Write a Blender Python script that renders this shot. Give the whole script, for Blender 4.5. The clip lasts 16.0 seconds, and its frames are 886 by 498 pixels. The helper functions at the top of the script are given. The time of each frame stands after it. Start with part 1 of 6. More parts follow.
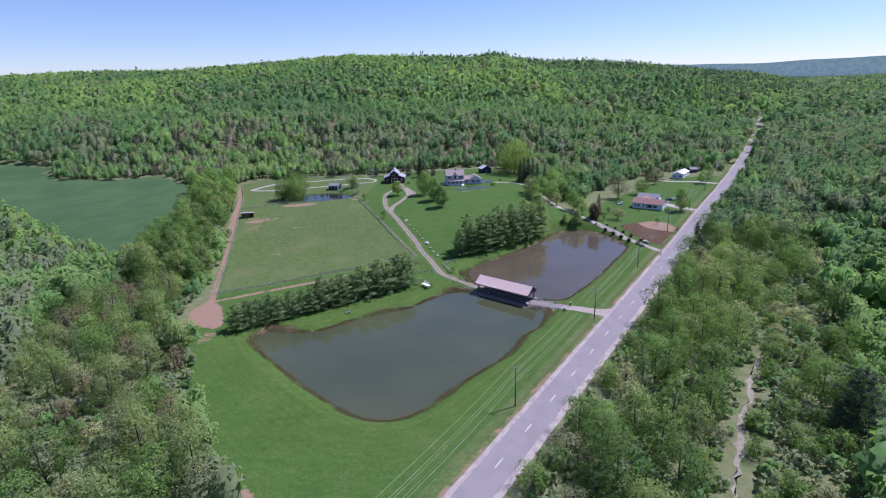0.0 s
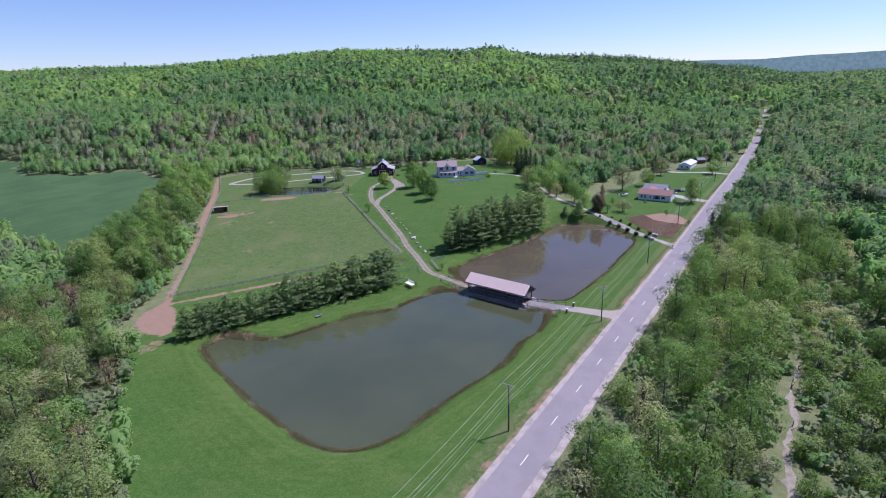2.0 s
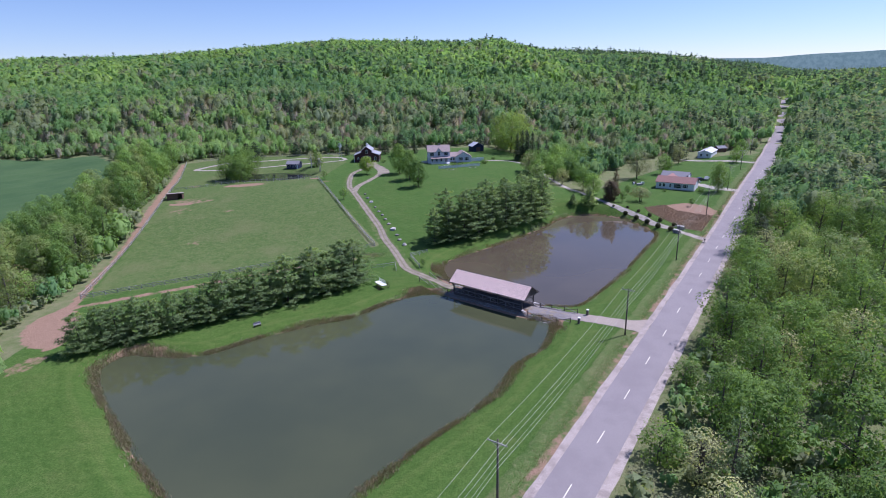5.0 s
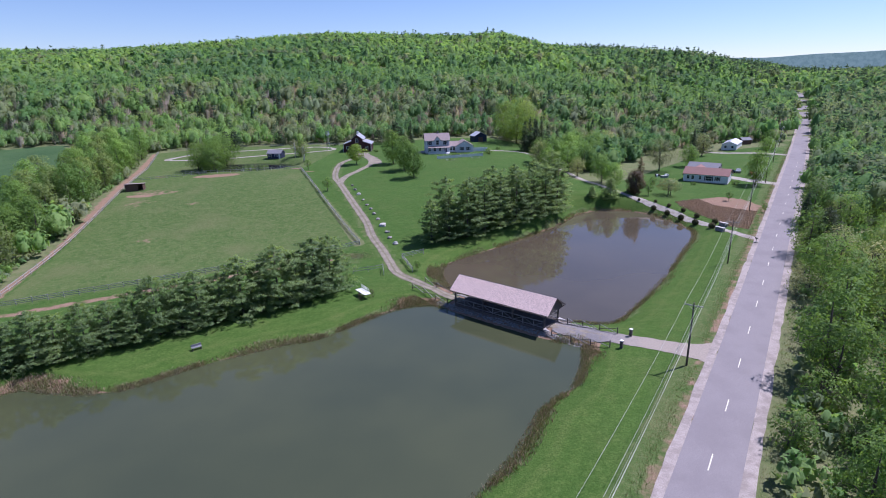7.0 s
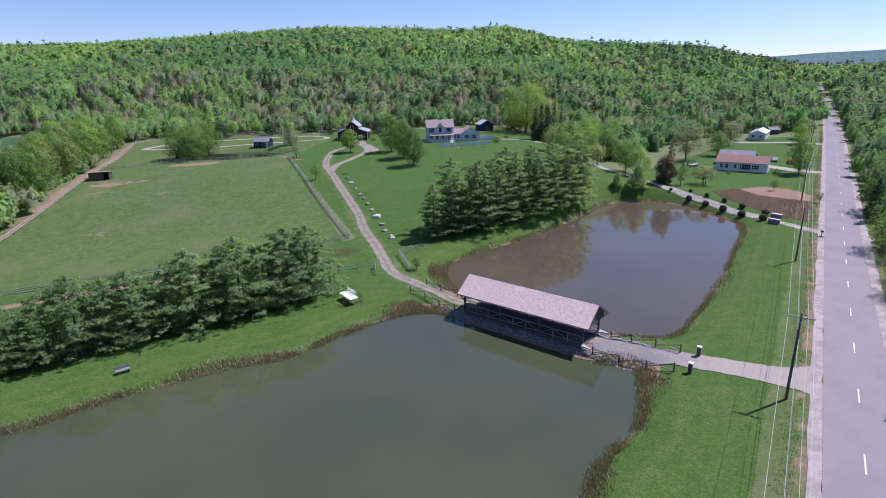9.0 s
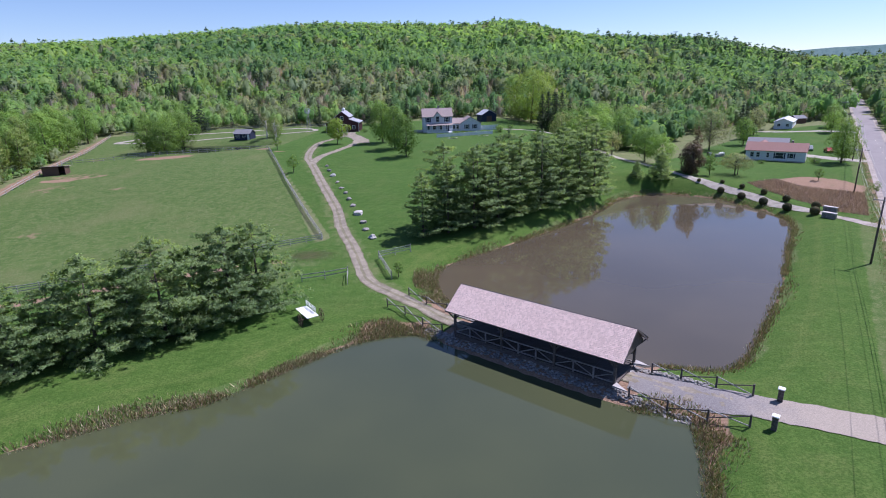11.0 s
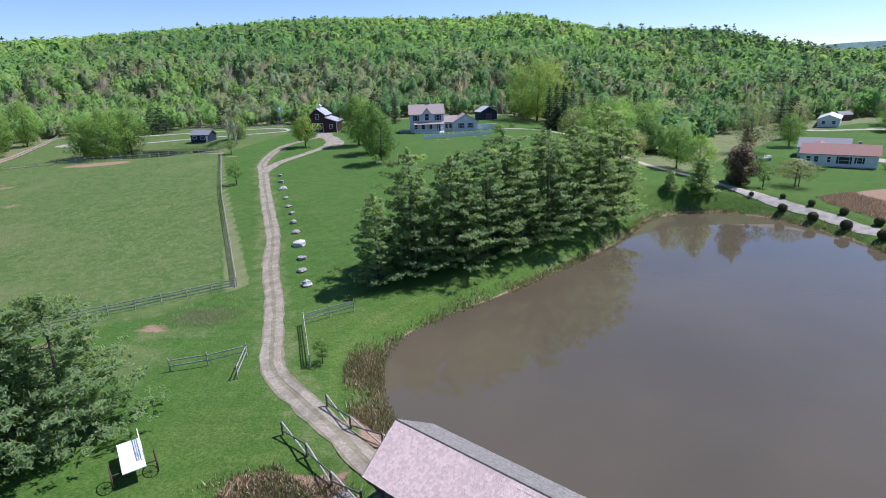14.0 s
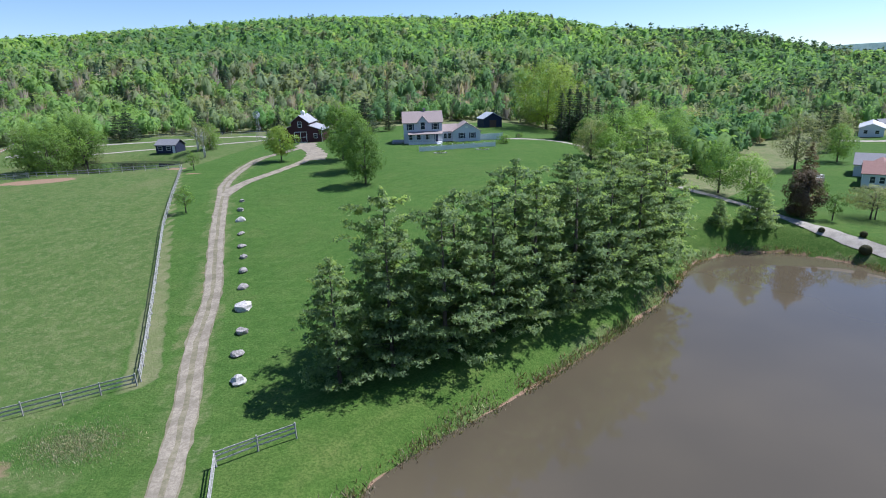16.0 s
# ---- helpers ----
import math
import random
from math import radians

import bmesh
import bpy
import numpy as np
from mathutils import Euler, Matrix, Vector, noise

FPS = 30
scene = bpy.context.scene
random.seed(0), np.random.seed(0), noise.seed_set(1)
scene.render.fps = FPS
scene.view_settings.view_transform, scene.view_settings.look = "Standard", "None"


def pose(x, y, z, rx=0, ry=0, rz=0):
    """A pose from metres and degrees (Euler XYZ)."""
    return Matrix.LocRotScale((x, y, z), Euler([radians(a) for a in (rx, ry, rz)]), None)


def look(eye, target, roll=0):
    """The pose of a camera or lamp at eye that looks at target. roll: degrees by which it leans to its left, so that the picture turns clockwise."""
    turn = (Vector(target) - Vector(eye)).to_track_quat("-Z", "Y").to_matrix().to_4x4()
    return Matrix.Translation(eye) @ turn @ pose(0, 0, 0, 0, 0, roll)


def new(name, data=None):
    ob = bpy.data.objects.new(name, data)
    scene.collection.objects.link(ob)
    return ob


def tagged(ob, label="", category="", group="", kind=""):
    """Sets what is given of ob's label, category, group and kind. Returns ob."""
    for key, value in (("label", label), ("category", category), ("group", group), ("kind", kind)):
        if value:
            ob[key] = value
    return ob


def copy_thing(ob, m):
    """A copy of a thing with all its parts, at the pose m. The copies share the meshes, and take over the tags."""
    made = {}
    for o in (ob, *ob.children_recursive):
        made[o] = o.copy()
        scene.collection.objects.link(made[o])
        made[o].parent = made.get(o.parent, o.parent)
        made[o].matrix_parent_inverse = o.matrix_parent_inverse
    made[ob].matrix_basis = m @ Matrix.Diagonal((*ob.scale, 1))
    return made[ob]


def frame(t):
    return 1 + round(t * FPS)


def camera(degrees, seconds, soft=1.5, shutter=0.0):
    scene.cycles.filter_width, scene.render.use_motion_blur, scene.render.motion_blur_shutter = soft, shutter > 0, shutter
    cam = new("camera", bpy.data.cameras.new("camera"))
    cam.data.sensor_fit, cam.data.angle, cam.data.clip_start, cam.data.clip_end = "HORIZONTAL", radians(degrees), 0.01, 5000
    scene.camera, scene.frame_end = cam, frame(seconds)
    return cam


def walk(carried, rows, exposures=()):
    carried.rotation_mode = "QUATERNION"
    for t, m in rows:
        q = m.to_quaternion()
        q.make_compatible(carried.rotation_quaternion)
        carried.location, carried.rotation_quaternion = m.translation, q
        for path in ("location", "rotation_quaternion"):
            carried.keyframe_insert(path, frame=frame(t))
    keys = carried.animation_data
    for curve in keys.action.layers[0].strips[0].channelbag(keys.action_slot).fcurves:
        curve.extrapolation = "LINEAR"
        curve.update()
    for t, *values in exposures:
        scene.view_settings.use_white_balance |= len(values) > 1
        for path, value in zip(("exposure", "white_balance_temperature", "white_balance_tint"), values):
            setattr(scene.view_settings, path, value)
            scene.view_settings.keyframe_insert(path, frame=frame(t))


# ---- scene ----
cam = camera(78.2, 16.0, soft=1.0)
PATH = [
    (0, (-7.611, -77.545, 66.685), (-7.676, -75.635, 66.094), -1.5),
    (0.5, (-7.242, -72.117, 65.223), (-7.311, -70.209, 64.63), -1.7),
    (1, (-6.551, -66.952, 63.492), (-6.622, -65.044, 62.897), -1.7),
    (1.5, (-5.526, -62.386, 61.384), (-5.595, -60.477, 60.79), -1.8),
    (2, (-4.404, -58.141, 59.117), (-4.466, -56.232, 58.523), -1.8),
    (2.5, (-3.089, -54.25, 57.124), (-3.148, -52.341, 56.53), -1.8),
    (3, (-1.827, -50.069, 55.182), (-1.887, -48.16, 54.588), -1.7),
    (3.5, (-0.909, -45.452, 53.33), (-0.971, -43.544, 52.735), -1.7),
    (4, (-0.283, -40.09, 51.525), (-0.35, -38.182, 50.928), -1.6),
    (6.5, (-0.753, -8.134, 41.503), (-0.815, -6.225, 40.909), -1.3),
    (7, (-1.262, -2.44, 39.656), (-1.323, -0.532, 39.06), -1.2),
    (7.5, (-1.778, 2.737, 37.725), (-1.839, 4.646, 37.131), -1.0),
    (8, (-2.19, 7.689, 35.909), (-2.252, 9.598, 35.315), -1.0),
    (8.5, (-2.383, 12.372, 34.082), (-2.449, 14.28, 33.488), -1.1),
    (9, (-2.519, 16.933, 32.459), (-2.586, 18.841, 31.865), -1.2),
    (11.5, (0.093, 39.097, 26.374), (0.002, 41.004, 25.78), -1.8),
    (12, (0.967, 43.842, 25.623), (0.87, 45.749, 25.029), -1.8),
    (12.5, (1.75, 48.444, 25.147), (1.648, 50.351, 24.551), -1.9),
    (13, (2.431, 53.355, 24.834), (2.325, 55.262, 24.24), -1.9),
    (13.5, (3.02, 58.132, 24.945), (2.909, 60.038, 24.347), -1.9),
    (14, (3.461, 63.043, 25.014), (3.346, 64.948, 24.416), -2.0),
    (14.5, (3.69, 67.851, 25.069), (3.574, 69.756, 24.471), -2.1),
    (15, (3.946, 72.978, 25.401), (3.824, 74.881, 24.799), -2.1),
    (15.5, (3.781, 78.09, 25.465), (3.66, 79.995, 24.867), -2.0),
    (16, (3.542, 83.688, 25.898), (3.421, 85.593, 25.3), -1.8),
]
walk(cam, [(t, look(eye, target, roll)) for t, eye, target, roll in PATH],
     exposures=((0, 0.41, 5540, 31), (8, 0.42, 5660, 29), (12.5, 0.59, 5800, 23), (16, 0.68, 5800, 14)))

# ---- light ----
SUN_AZ, SUN_EL = radians(63), radians(57)
world = bpy.data.worlds.new("sky")
scene.world = world
world.use_nodes = True
wn = world.node_tree.nodes
sky = wn.new("ShaderNodeTexSky")
sky.sky_type = 'NISHITA'
sky.sun_disc = False
sky.sun_elevation, sky.sun_rotation = SUN_EL, SUN_AZ
sky.altitude, sky.air_density, sky.dust_density, sky.ozone_density = 100, 0.95, 0.0, 4.6
world.node_tree.links.new(sky.outputs[0], wn["Background"].inputs[0])
wn["Background"].inputs[1].default_value = 0.086
sun = new("sun", bpy.data.lights.new("sun", 'SUN'))
sun.data.energy, sun.data.angle, sun.data.color = 4.6, radians(0.53), (1.0, 0.96, 0.9)
sun.matrix_world = look((0, 0, 0), (-math.sin(SUN_AZ) * math.cos(SUN_EL), -math.cos(SUN_AZ) * math.cos(SUN_EL), -math.sin(SUN_EL)))

# ---- materials ----


class Mat:
    """A small builder for node materials."""

    def __init__(self, name, rough=0.85, metal=0.0, spec=0.3):
        self.m = bpy.data.materials.new(name)
        self.m.use_nodes = True
        self.t = self.m.node_tree
        self.b = self.t.nodes["Principled BSDF"]
        self.b.inputs["Roughness"].default_value = rough
        self.b.inputs["Metallic"].default_value = metal
        self.b.inputs["Specular IOR Level"].default_value = spec
        self.co = None

    def node(self, kind, **ins):
        n = self.t.nodes.new(kind)
        for k, v in ins.items():
            self.put(n, k.replace("_", " "), v)
        return n

    def put(self, n, key, v):
        sock = n.inputs[int(key)] if key.isdigit() else n.inputs[key]
        if isinstance(v, bpy.types.NodeSocket):
            self.t.links.new(v, sock)
        elif isinstance(v, tuple) and len(v) == 3:
            sock.default_value = (*v, 1) if sock.type == 'RGBA' else v
        else:
            sock.default_value = v

    def coords(self, world_space=True):
        if self.co is None:
            if world_space:
                self.co = self.t.nodes.new("ShaderNodeNewGeometry").outputs["Position"]
            else:
                self.co = self.t.nodes.new("ShaderNodeTexCoord").outputs["Object"]
        return self.co

    def noise(self, scale, detail=4.0, rough=0.55, distort=0.0, stretch=None, world_space=True):
        v = self.coords(world_space)
        if stretch:
            mp = self.t.nodes.new("ShaderNodeMapping")
            self.t.links.new(v, mp.inputs[0])
            mp.inputs["Scale"].default_value = stretch
            v = mp.outputs[0]
        n = self.t.nodes.new("ShaderNodeTexNoise")
        self.t.links.new(v, n.inputs["Vector"])
        n.inputs["Scale"].default_value, n.inputs["Detail"].default_value = scale, detail
        n.inputs["Roughness"].default_value, n.inputs["Distortion"].default_value = rough, distort
        return n.outputs["Fac"]

    def ramp(self, fac, lo, hi, a=0.0, b=1.0):
        n = self.t.nodes.new("ShaderNodeMapRange")
        n.interpolation_type = 'SMOOTHSTEP'
        self.t.links.new(fac, n.inputs[0])
        for i, v in enumerate((lo, hi, a, b)):
            n.inputs[i + 1].default_value = v
        return n.outputs[0]

    def math(self, op, a, b=0.0):
        n = self.t.nodes.new("ShaderNodeMath")
        n.operation = op
        self.put(n, "0", a), self.put(n, "1", b)
        return n.outputs[0]

    def mix(self, fac, a, b, kind='MIX'):
        n = self.t.nodes.new("ShaderNodeMix")
        n.data_type, n.blend_type = 'RGBA', kind
        for i, v in ((0, fac), (6, a), (7, b)):
            self.put(n, str(i), v)
        return n.outputs[2]

    def color(self, c):
        self.put(self.b, "Base Color", c)
        return self

    def bump(self, h, strength=0.4, dist=0.05):
        n = self.t.nodes.new("ShaderNodeBump")
        n.inputs["Strength"].default_value, n.inputs["Distance"].default_value = strength, dist
        self.t.links.new(h, n.inputs["Height"])
        self.t.links.new(n.outputs[0], self.b.inputs["Normal"])
        return self


def plain(name, c, rough=0.7, metal=0.0, grain=12.0, amount=0.25, spec=0.3, bump=0.15):
    """A painted, stony or wooden surface with grain at two scales."""
    m = Mat(name, rough, metal, spec)
    n = m.noise(grain, 5.0, world_space=False)
    big = m.noise(grain * 0.08, 3.0)
    dark = tuple(v * (1 - amount) for v in c)
    light = tuple(min(1, v * (1 + amount * 0.5)) for v in c)
    col = m.mix(m.ramp(n, 0.3, 0.7), dark, light)
    m.color(m.mix(m.ramp(big, 0.35, 0.7, 0, 0.45), col, tuple(v * 0.75 for v in c)))
    if bump:
        m.bump(n, bump, 0.02)
    return m.m


def leaf(name, c, per_object=True, vary=0.35, trans=0.35, rough=0.55, speckle=0.55, grain=4.0, gritty=0.6):
    """Foliage: light passes through the thin leaves."""
    m = Mat(name, rough, 0, 0.12)
    geo = m.t.nodes.new("ShaderNodeNewGeometry")
    isl = geo.outputs["Random Per Island"]
    if per_object:
        tone = m.t.nodes.new("ShaderNodeObjectInfo").outputs["Random"]
        base = m.mix(tone, tuple(v * (1 - vary) for v in c), (min(1, c[0] * (1 + vary) + 0.012), c[1] * (1 + vary * 0.8), c[2] * (1 + 0.2 * vary)))
    else:
        at = m.t.nodes.new("ShaderNodeAttribute")
        at.attribute_name = "tint"
        base = at.outputs["Color"]
    base = m.mix(m.ramp(isl, 0, 1, 0.0, speckle), base, m.mix(1.0, base, (0.66, 0.70, 0.66), 'MULTIPLY'))
    base = m.mix(m.ramp(isl, 0.75, 1.0, 0.0, speckle * 0.9), base, m.mix(1.0, base, (1.5, 1.35, 1.0), 'MULTIPLY'))
    grit = m.noise(grain, 5.0, 0.75)
    base = m.mix(m.ramp(grit, 0.36, 0.62, 0.7 * gritty, 0.0), base, m.mix(1.0, base, (0.58, 0.62, 0.58), 'MULTIPLY'))
    base = m.mix(m.ramp(grit, 0.46, 0.68, 0.0, 0.8 * gritty), base, m.mix(1.0, base, (1.8, 1.7, 1.5), 'MULTIPLY'))
    m.color(base)
    tr = m.node("ShaderNodeBsdfTranslucent")
    m.put(tr, "Color", m.mix(1.0, base, (1.5, 1.5, 0.75), 'MULTIPLY'))
    mx = m.node("ShaderNodeMixShader")
    mx.inputs[0].default_value = trans
    m.t.links.new(m.b.outputs[0], mx.inputs[1]), m.t.links.new(tr.outputs[0], mx.inputs[2])
    m.t.links.new(mx.outputs[0], m.t.nodes["Material Output"].inputs[0])
    return m.m


def ground_material():
    """Lawn, pasture, bare earth, sown field and forest floor, parted by the mesh's region values."""
    m = Mat("ground", 0.95, 0, 0.1)
    at = m.t.nodes.new("ShaderNodeAttribute")
    at.attribute_name = "region"
    sep = m.t.nodes.new("ShaderNodeSeparateColor")
    m.t.links.new(at.outputs["Color"], sep.inputs[0])
    fine, mid, big = m.noise(5.0, 6.0, 0.7), m.noise(0.45, 5.0, 0.6), m.noise(0.06, 4.0, 0.6)
    edge = m.math('MULTIPLY', m.math('SUBTRACT', mid, 0.5), 0.55)

    def part_of(value):
        return m.ramp(m.math('ADD', value, edge), 0.42, 0.58)
    stripe = m.noise(0.5, 3.0, 0.5, 0.0, (0.25, 1.6, 1))
    lawn = m.mix(m.ramp(big, 0.3, 0.7), (0.040, 0.088, 0.020), (0.070, 0.127, 0.033))
    lawn = m.mix(m.ramp(mid, 0.35, 0.75, 0, 0.7), lawn, (0.095, 0.156, 0.042))
    lawn = m.mix(m.ramp(m.noise(0.16, 6.0, 0.7), 0.52, 0.64, 0, 0.75), lawn, (0.125, 0.145, 0.058))
    wave = m.t.nodes.new("ShaderNodeTexWave")
    turn = m.t.nodes.new("ShaderNodeMapping")
    m.t.links.new(m.coords(), turn.inputs[0])
    turn.inputs["Rotation"].default_value = (0, 0, 0.62)
    m.t.links.new(turn.outputs[0], wave.inputs["Vector"])
    wave.inputs["Scale"].default_value, wave.inputs["Distortion"].default_value, wave.inputs["Detail"].default_value, wave.inputs["Detail Scale"].default_value = 0.16, 2.2, 3.0, 0.5
    far = m.t.nodes.new("ShaderNodeAttribute")
    far.attribute_name = "shore"
    lap = m.math('SINE', m.math('ADD', m.math('MULTIPLY', far.outputs["Fac"], 3.3), m.math('MULTIPLY', mid, 1.6)))
    lawn = m.mix(m.ramp(lap, -0.6, 0.6, 0, 0.2), lawn, (0.125, 0.185, 0.056))
    lawn = m.mix(m.ramp(m.noise(0.085, 5.0, 0.65), 0.5, 0.68, 0, 0.6), lawn, (0.125, 0.145, 0.058))
    ring = m.math('ABSOLUTE', m.math('SUBTRACT', m.math('ADD', far.outputs["Fac"], m.math('MULTIPLY', mid, 1.4)), 4.3))
    lawn = m.mix(m.ramp(ring, 0.2, 0.75, 0.4, 0), lawn, (0.165, 0.180, 0.075))
    lawn = m.mix(m.ramp(wave.outputs["Fac"], 0.2, 0.8, 0, 0.12), lawn, (0.040, 0.088, 0.018))
    lawn = m.mix(m.ramp(m.noise(1.3, 6.0, 0.75), 0.47, 0.62, 0, 0.8), lawn, (0.112, 0.156, 0.050))
    lawn = m.mix(m.ramp(stripe, 0.4, 0.7, 0, 0.35), lawn, (0.036, 0.092, 0.018))
    lawn = m.mix(m.ramp(m.noise(3.2, 8.0, 0.85), 0.42, 0.60, 0, 0.6), lawn, (0.098, 0.152, 0.042))
    lawn = m.mix(m.ramp(fine, 0.40, 0.62, 0, 0.7), lawn, (0.034, 0.080, 0.016))
    lush = m.mix(m.ramp(m.math('ADD', far.outputs["Fac"], m.math('MULTIPLY', big, 8.0)), 6, 26), (0.95, 0.99, 0.76), (0.88, 0.98, 0.80))
    lawn = m.mix(1.0, lawn, lush, 'MULTIPLY')
    dry = m.mix(m.ramp(mid, 0.35, 0.7), (0.068, 0.118, 0.030), (0.108, 0.148, 0.048))
    dry = m.mix(m.ramp(big, 0.48, 0.68, 0, 0.6), dry, (0.175, 0.165, 0.082))
    dry = m.mix(m.ramp(m.noise(1.1, 6.0, 0.75), 0.48, 0.60, 0, 0.85), dry, (0.155, 0.174, 0.078))
    dry = m.mix(m.ramp(fine, 0.4, 0.62, 0, 0.75), dry, (0.060, 0.108, 0.026))
    earth = m.mix(m.ramp(fine, 0.3, 0.7), (0.205, 0.130, 0.088), (0.310, 0.212, 0.150))
    crop = m.mix(m.ramp(big, 0.3, 0.7), (0.046, 0.094, 0.036), (0.064, 0.116, 0.044))
    crop = m.mix(m.ramp(m.noise(0.9, 2.0, 0.5, 0, (1.5, 0.06, 1)), 0.45, 0.62, 0, 0.12), crop, (0.075, 0.13, 0.05))
    rows = m.t.nodes.new("ShaderNodeTexWave")
    m.t.links.new(turn.outputs[0], rows.inputs["Vector"])
    rows.inputs["Scale"].default_value, rows.inputs["Distortion"].default_value, rows.inputs["Detail Scale"].default_value = 0.028, 1.5, 0.2
    crop = m.mix(m.ramp(rows.outputs["Fac"], 0.955, 0.985, 0, 0.14), crop, (0.115, 0.155, 0.085))
    floor_c = m.mix(m.ramp(mid, 0.3, 0.7), (0.120, 0.150, 0.060), (0.205, 0.195, 0.112))
    floor_c = m.mix(m.ramp(fine, 0.3, 0.7, 0, 0.6), floor_c, (0.10, 0.135, 0.045))
    dist = m.t.nodes.new("ShaderNodeVectorMath")
    dist.operation = 'LENGTH'
    m.t.links.new(m.coords(), dist.inputs[0])
    floor_c = m.mix(m.ramp(dist.outputs["Value"], 500, 1100), floor_c, m.mix(m.ramp(m.noise(0.012, 5.0), 0.4, 0.65), (0.045, 0.085, 0.04), (0.075, 0.125, 0.055)))
    c = m.mix(part_of(sep.outputs[0]), floor_c, lawn)
    c = m.mix(part_of(sep.outputs[1]), c, dry)
    c = m.mix(part_of(at.outputs["Alpha"]), c, crop)
    c = m.mix(part_of(sep.outputs[2]), c, earth)
    m.color(c)
    m.bump(m.math('ADD', fine, m.math('MULTIPLY', mid, 2.0)), 0.6, 0.2)
    return m.m


def gravel_material(name, a, b, scale=9.0):
    m = Mat(name, 0.95, 0, 0.15)
    n, big = m.noise(scale, 6.0, 0.75), m.noise(0.7, 4.0)
    c = m.mix(m.ramp(n, 0.3, 0.7), a, b)
    m.color(m.mix(m.ramp(big, 0.4, 0.68, 0, 0.6), c, tuple(v * 0.7 for v in a)))
    m.bump(n, 0.5, 0.05)
    return m.m


def asphalt_material():
    m = Mat("asphalt", 0.85, 0, 0.3)
    n, big = m.noise(14.0, 5.0, 0.7), m.noise(0.25, 4.0)
    c = m.mix(m.ramp(n, 0.3, 0.7), (0.195, 0.176, 0.176), (0.262, 0.238, 0.240))
    m.color(m.mix(m.ramp(big, 0.4, 0.7, 0, 0.5), c, (0.182, 0.162, 0.166)))
    m.bump(n, 0.2, 0.01)
    return m.m


def water_material(name, deep, shallow):
    """Silty pond water: a murky body under a smooth, faintly rippled surface."""
    m = Mat(name, 0.05, 0, 0.5)
    m.b.inputs["IOR"].default_value = 1.45
    big = m.noise(0.035, 3.0)
    m.color(m.mix(m.ramp(big, 0.3, 0.7), deep, shallow))
    m.bump(m.noise(1.1, 3.0, 0.6), 0.03, 0.03)
    return m.m


GROUND = ground_material()
ASPHALT = asphalt_material()
SHOULDER = gravel_material("shoulder_gravel", (0.27, 0.23, 0.205), (0.44, 0.39, 0.355))
GRAVEL = gravel_material("drive_gravel", (0.20, 0.175, 0.135), (0.34, 0.30, 0.24), 4.0)
WORN = gravel_material("worn_grass_and_gravel", (0.155, 0.145, 0.090), (0.255, 0.225, 0.165), 2.5)
PALE_GRAVEL = gravel_material("pale_gravel", (0.29, 0.265, 0.23), (0.45, 0.415, 0.36))
LINE = plain("road_paint", (0.72, 0.68, 0.55), 0.7, amount=0.3, grain=8)
WATER_N = water_material("pond_water", (0.050, 0.060, 0.032), (0.068, 0.077, 0.038))
WATER_F = water_material("pond_water_brown", (0.074, 0.062, 0.042), (0.096, 0.079, 0.052))
WATER_S = water_material("dark_pond_water", (0.018, 0.022, 0.018), (0.028, 0.030, 0.022))
BARK = plain("bark", (0.12, 0.10, 0.085), 0.95, grain=9, amount=0.5)
BIRCH = plain("birch_bark", (0.62, 0.6, 0.56), 0.8, grain=7, amount=0.35)
LEAF = leaf("leaf_spring", (0.142, 0.252, 0.074), vary=0.25, trans=0.45, speckle=0.35)
LEAF_PALE = leaf("leaf_pale", (0.188, 0.325, 0.098), vary=0.2, trans=0.45, speckle=0.35)
LEAF_OLIVE = leaf("leaf_olive", (0.225, 0.305, 0.118), vary=0.15, trans=0.45, speckle=0.35)
LEAF_BROWN = leaf("leaf_bronze_bud", (0.300, 0.240, 0.165), vary=0.2, trans=0.4, speckle=0.35)
LEAF_GREY = leaf("leaf_budding", (0.325, 0.365, 0.215), trans=0.4, speckle=0.35)
LEAF_DULL = leaf("leaf_evergreen", (0.150, 0.130, 0.082), vary=0.15, trans=0.3)
LEAF_YEW = leaf("leaf_yew", (0.105, 0.086, 0.058), vary=0.1, trans=0.2)
LEAF_DARK = leaf("leaf_spruce", (0.055, 0.095, 0.058), vary=0.15, trans=0.3)
NEEDLE = leaf("pine_needles", (0.218, 0.318, 0.168), vary=0.15, trans=0.55, grain=3.0)
LEAF_FAR = leaf("leaf_woods", (0.1, 0.2, 0.04), per_object=False, trans=0.5, rough=0.85, speckle=0.16, grain=1.3, gritty=0.25)
LEAF_YELLOW = leaf("leaf_yellow_green", (0.235, 0.335, 0.075), vary=0.05, trans=0.45, speckle=0.3)

# ---- plan ----


def sstep(a, b, v):
    t = np.clip((v - a) / (b - a), 0, 1)
    return t * t * (3 - 2 * t)


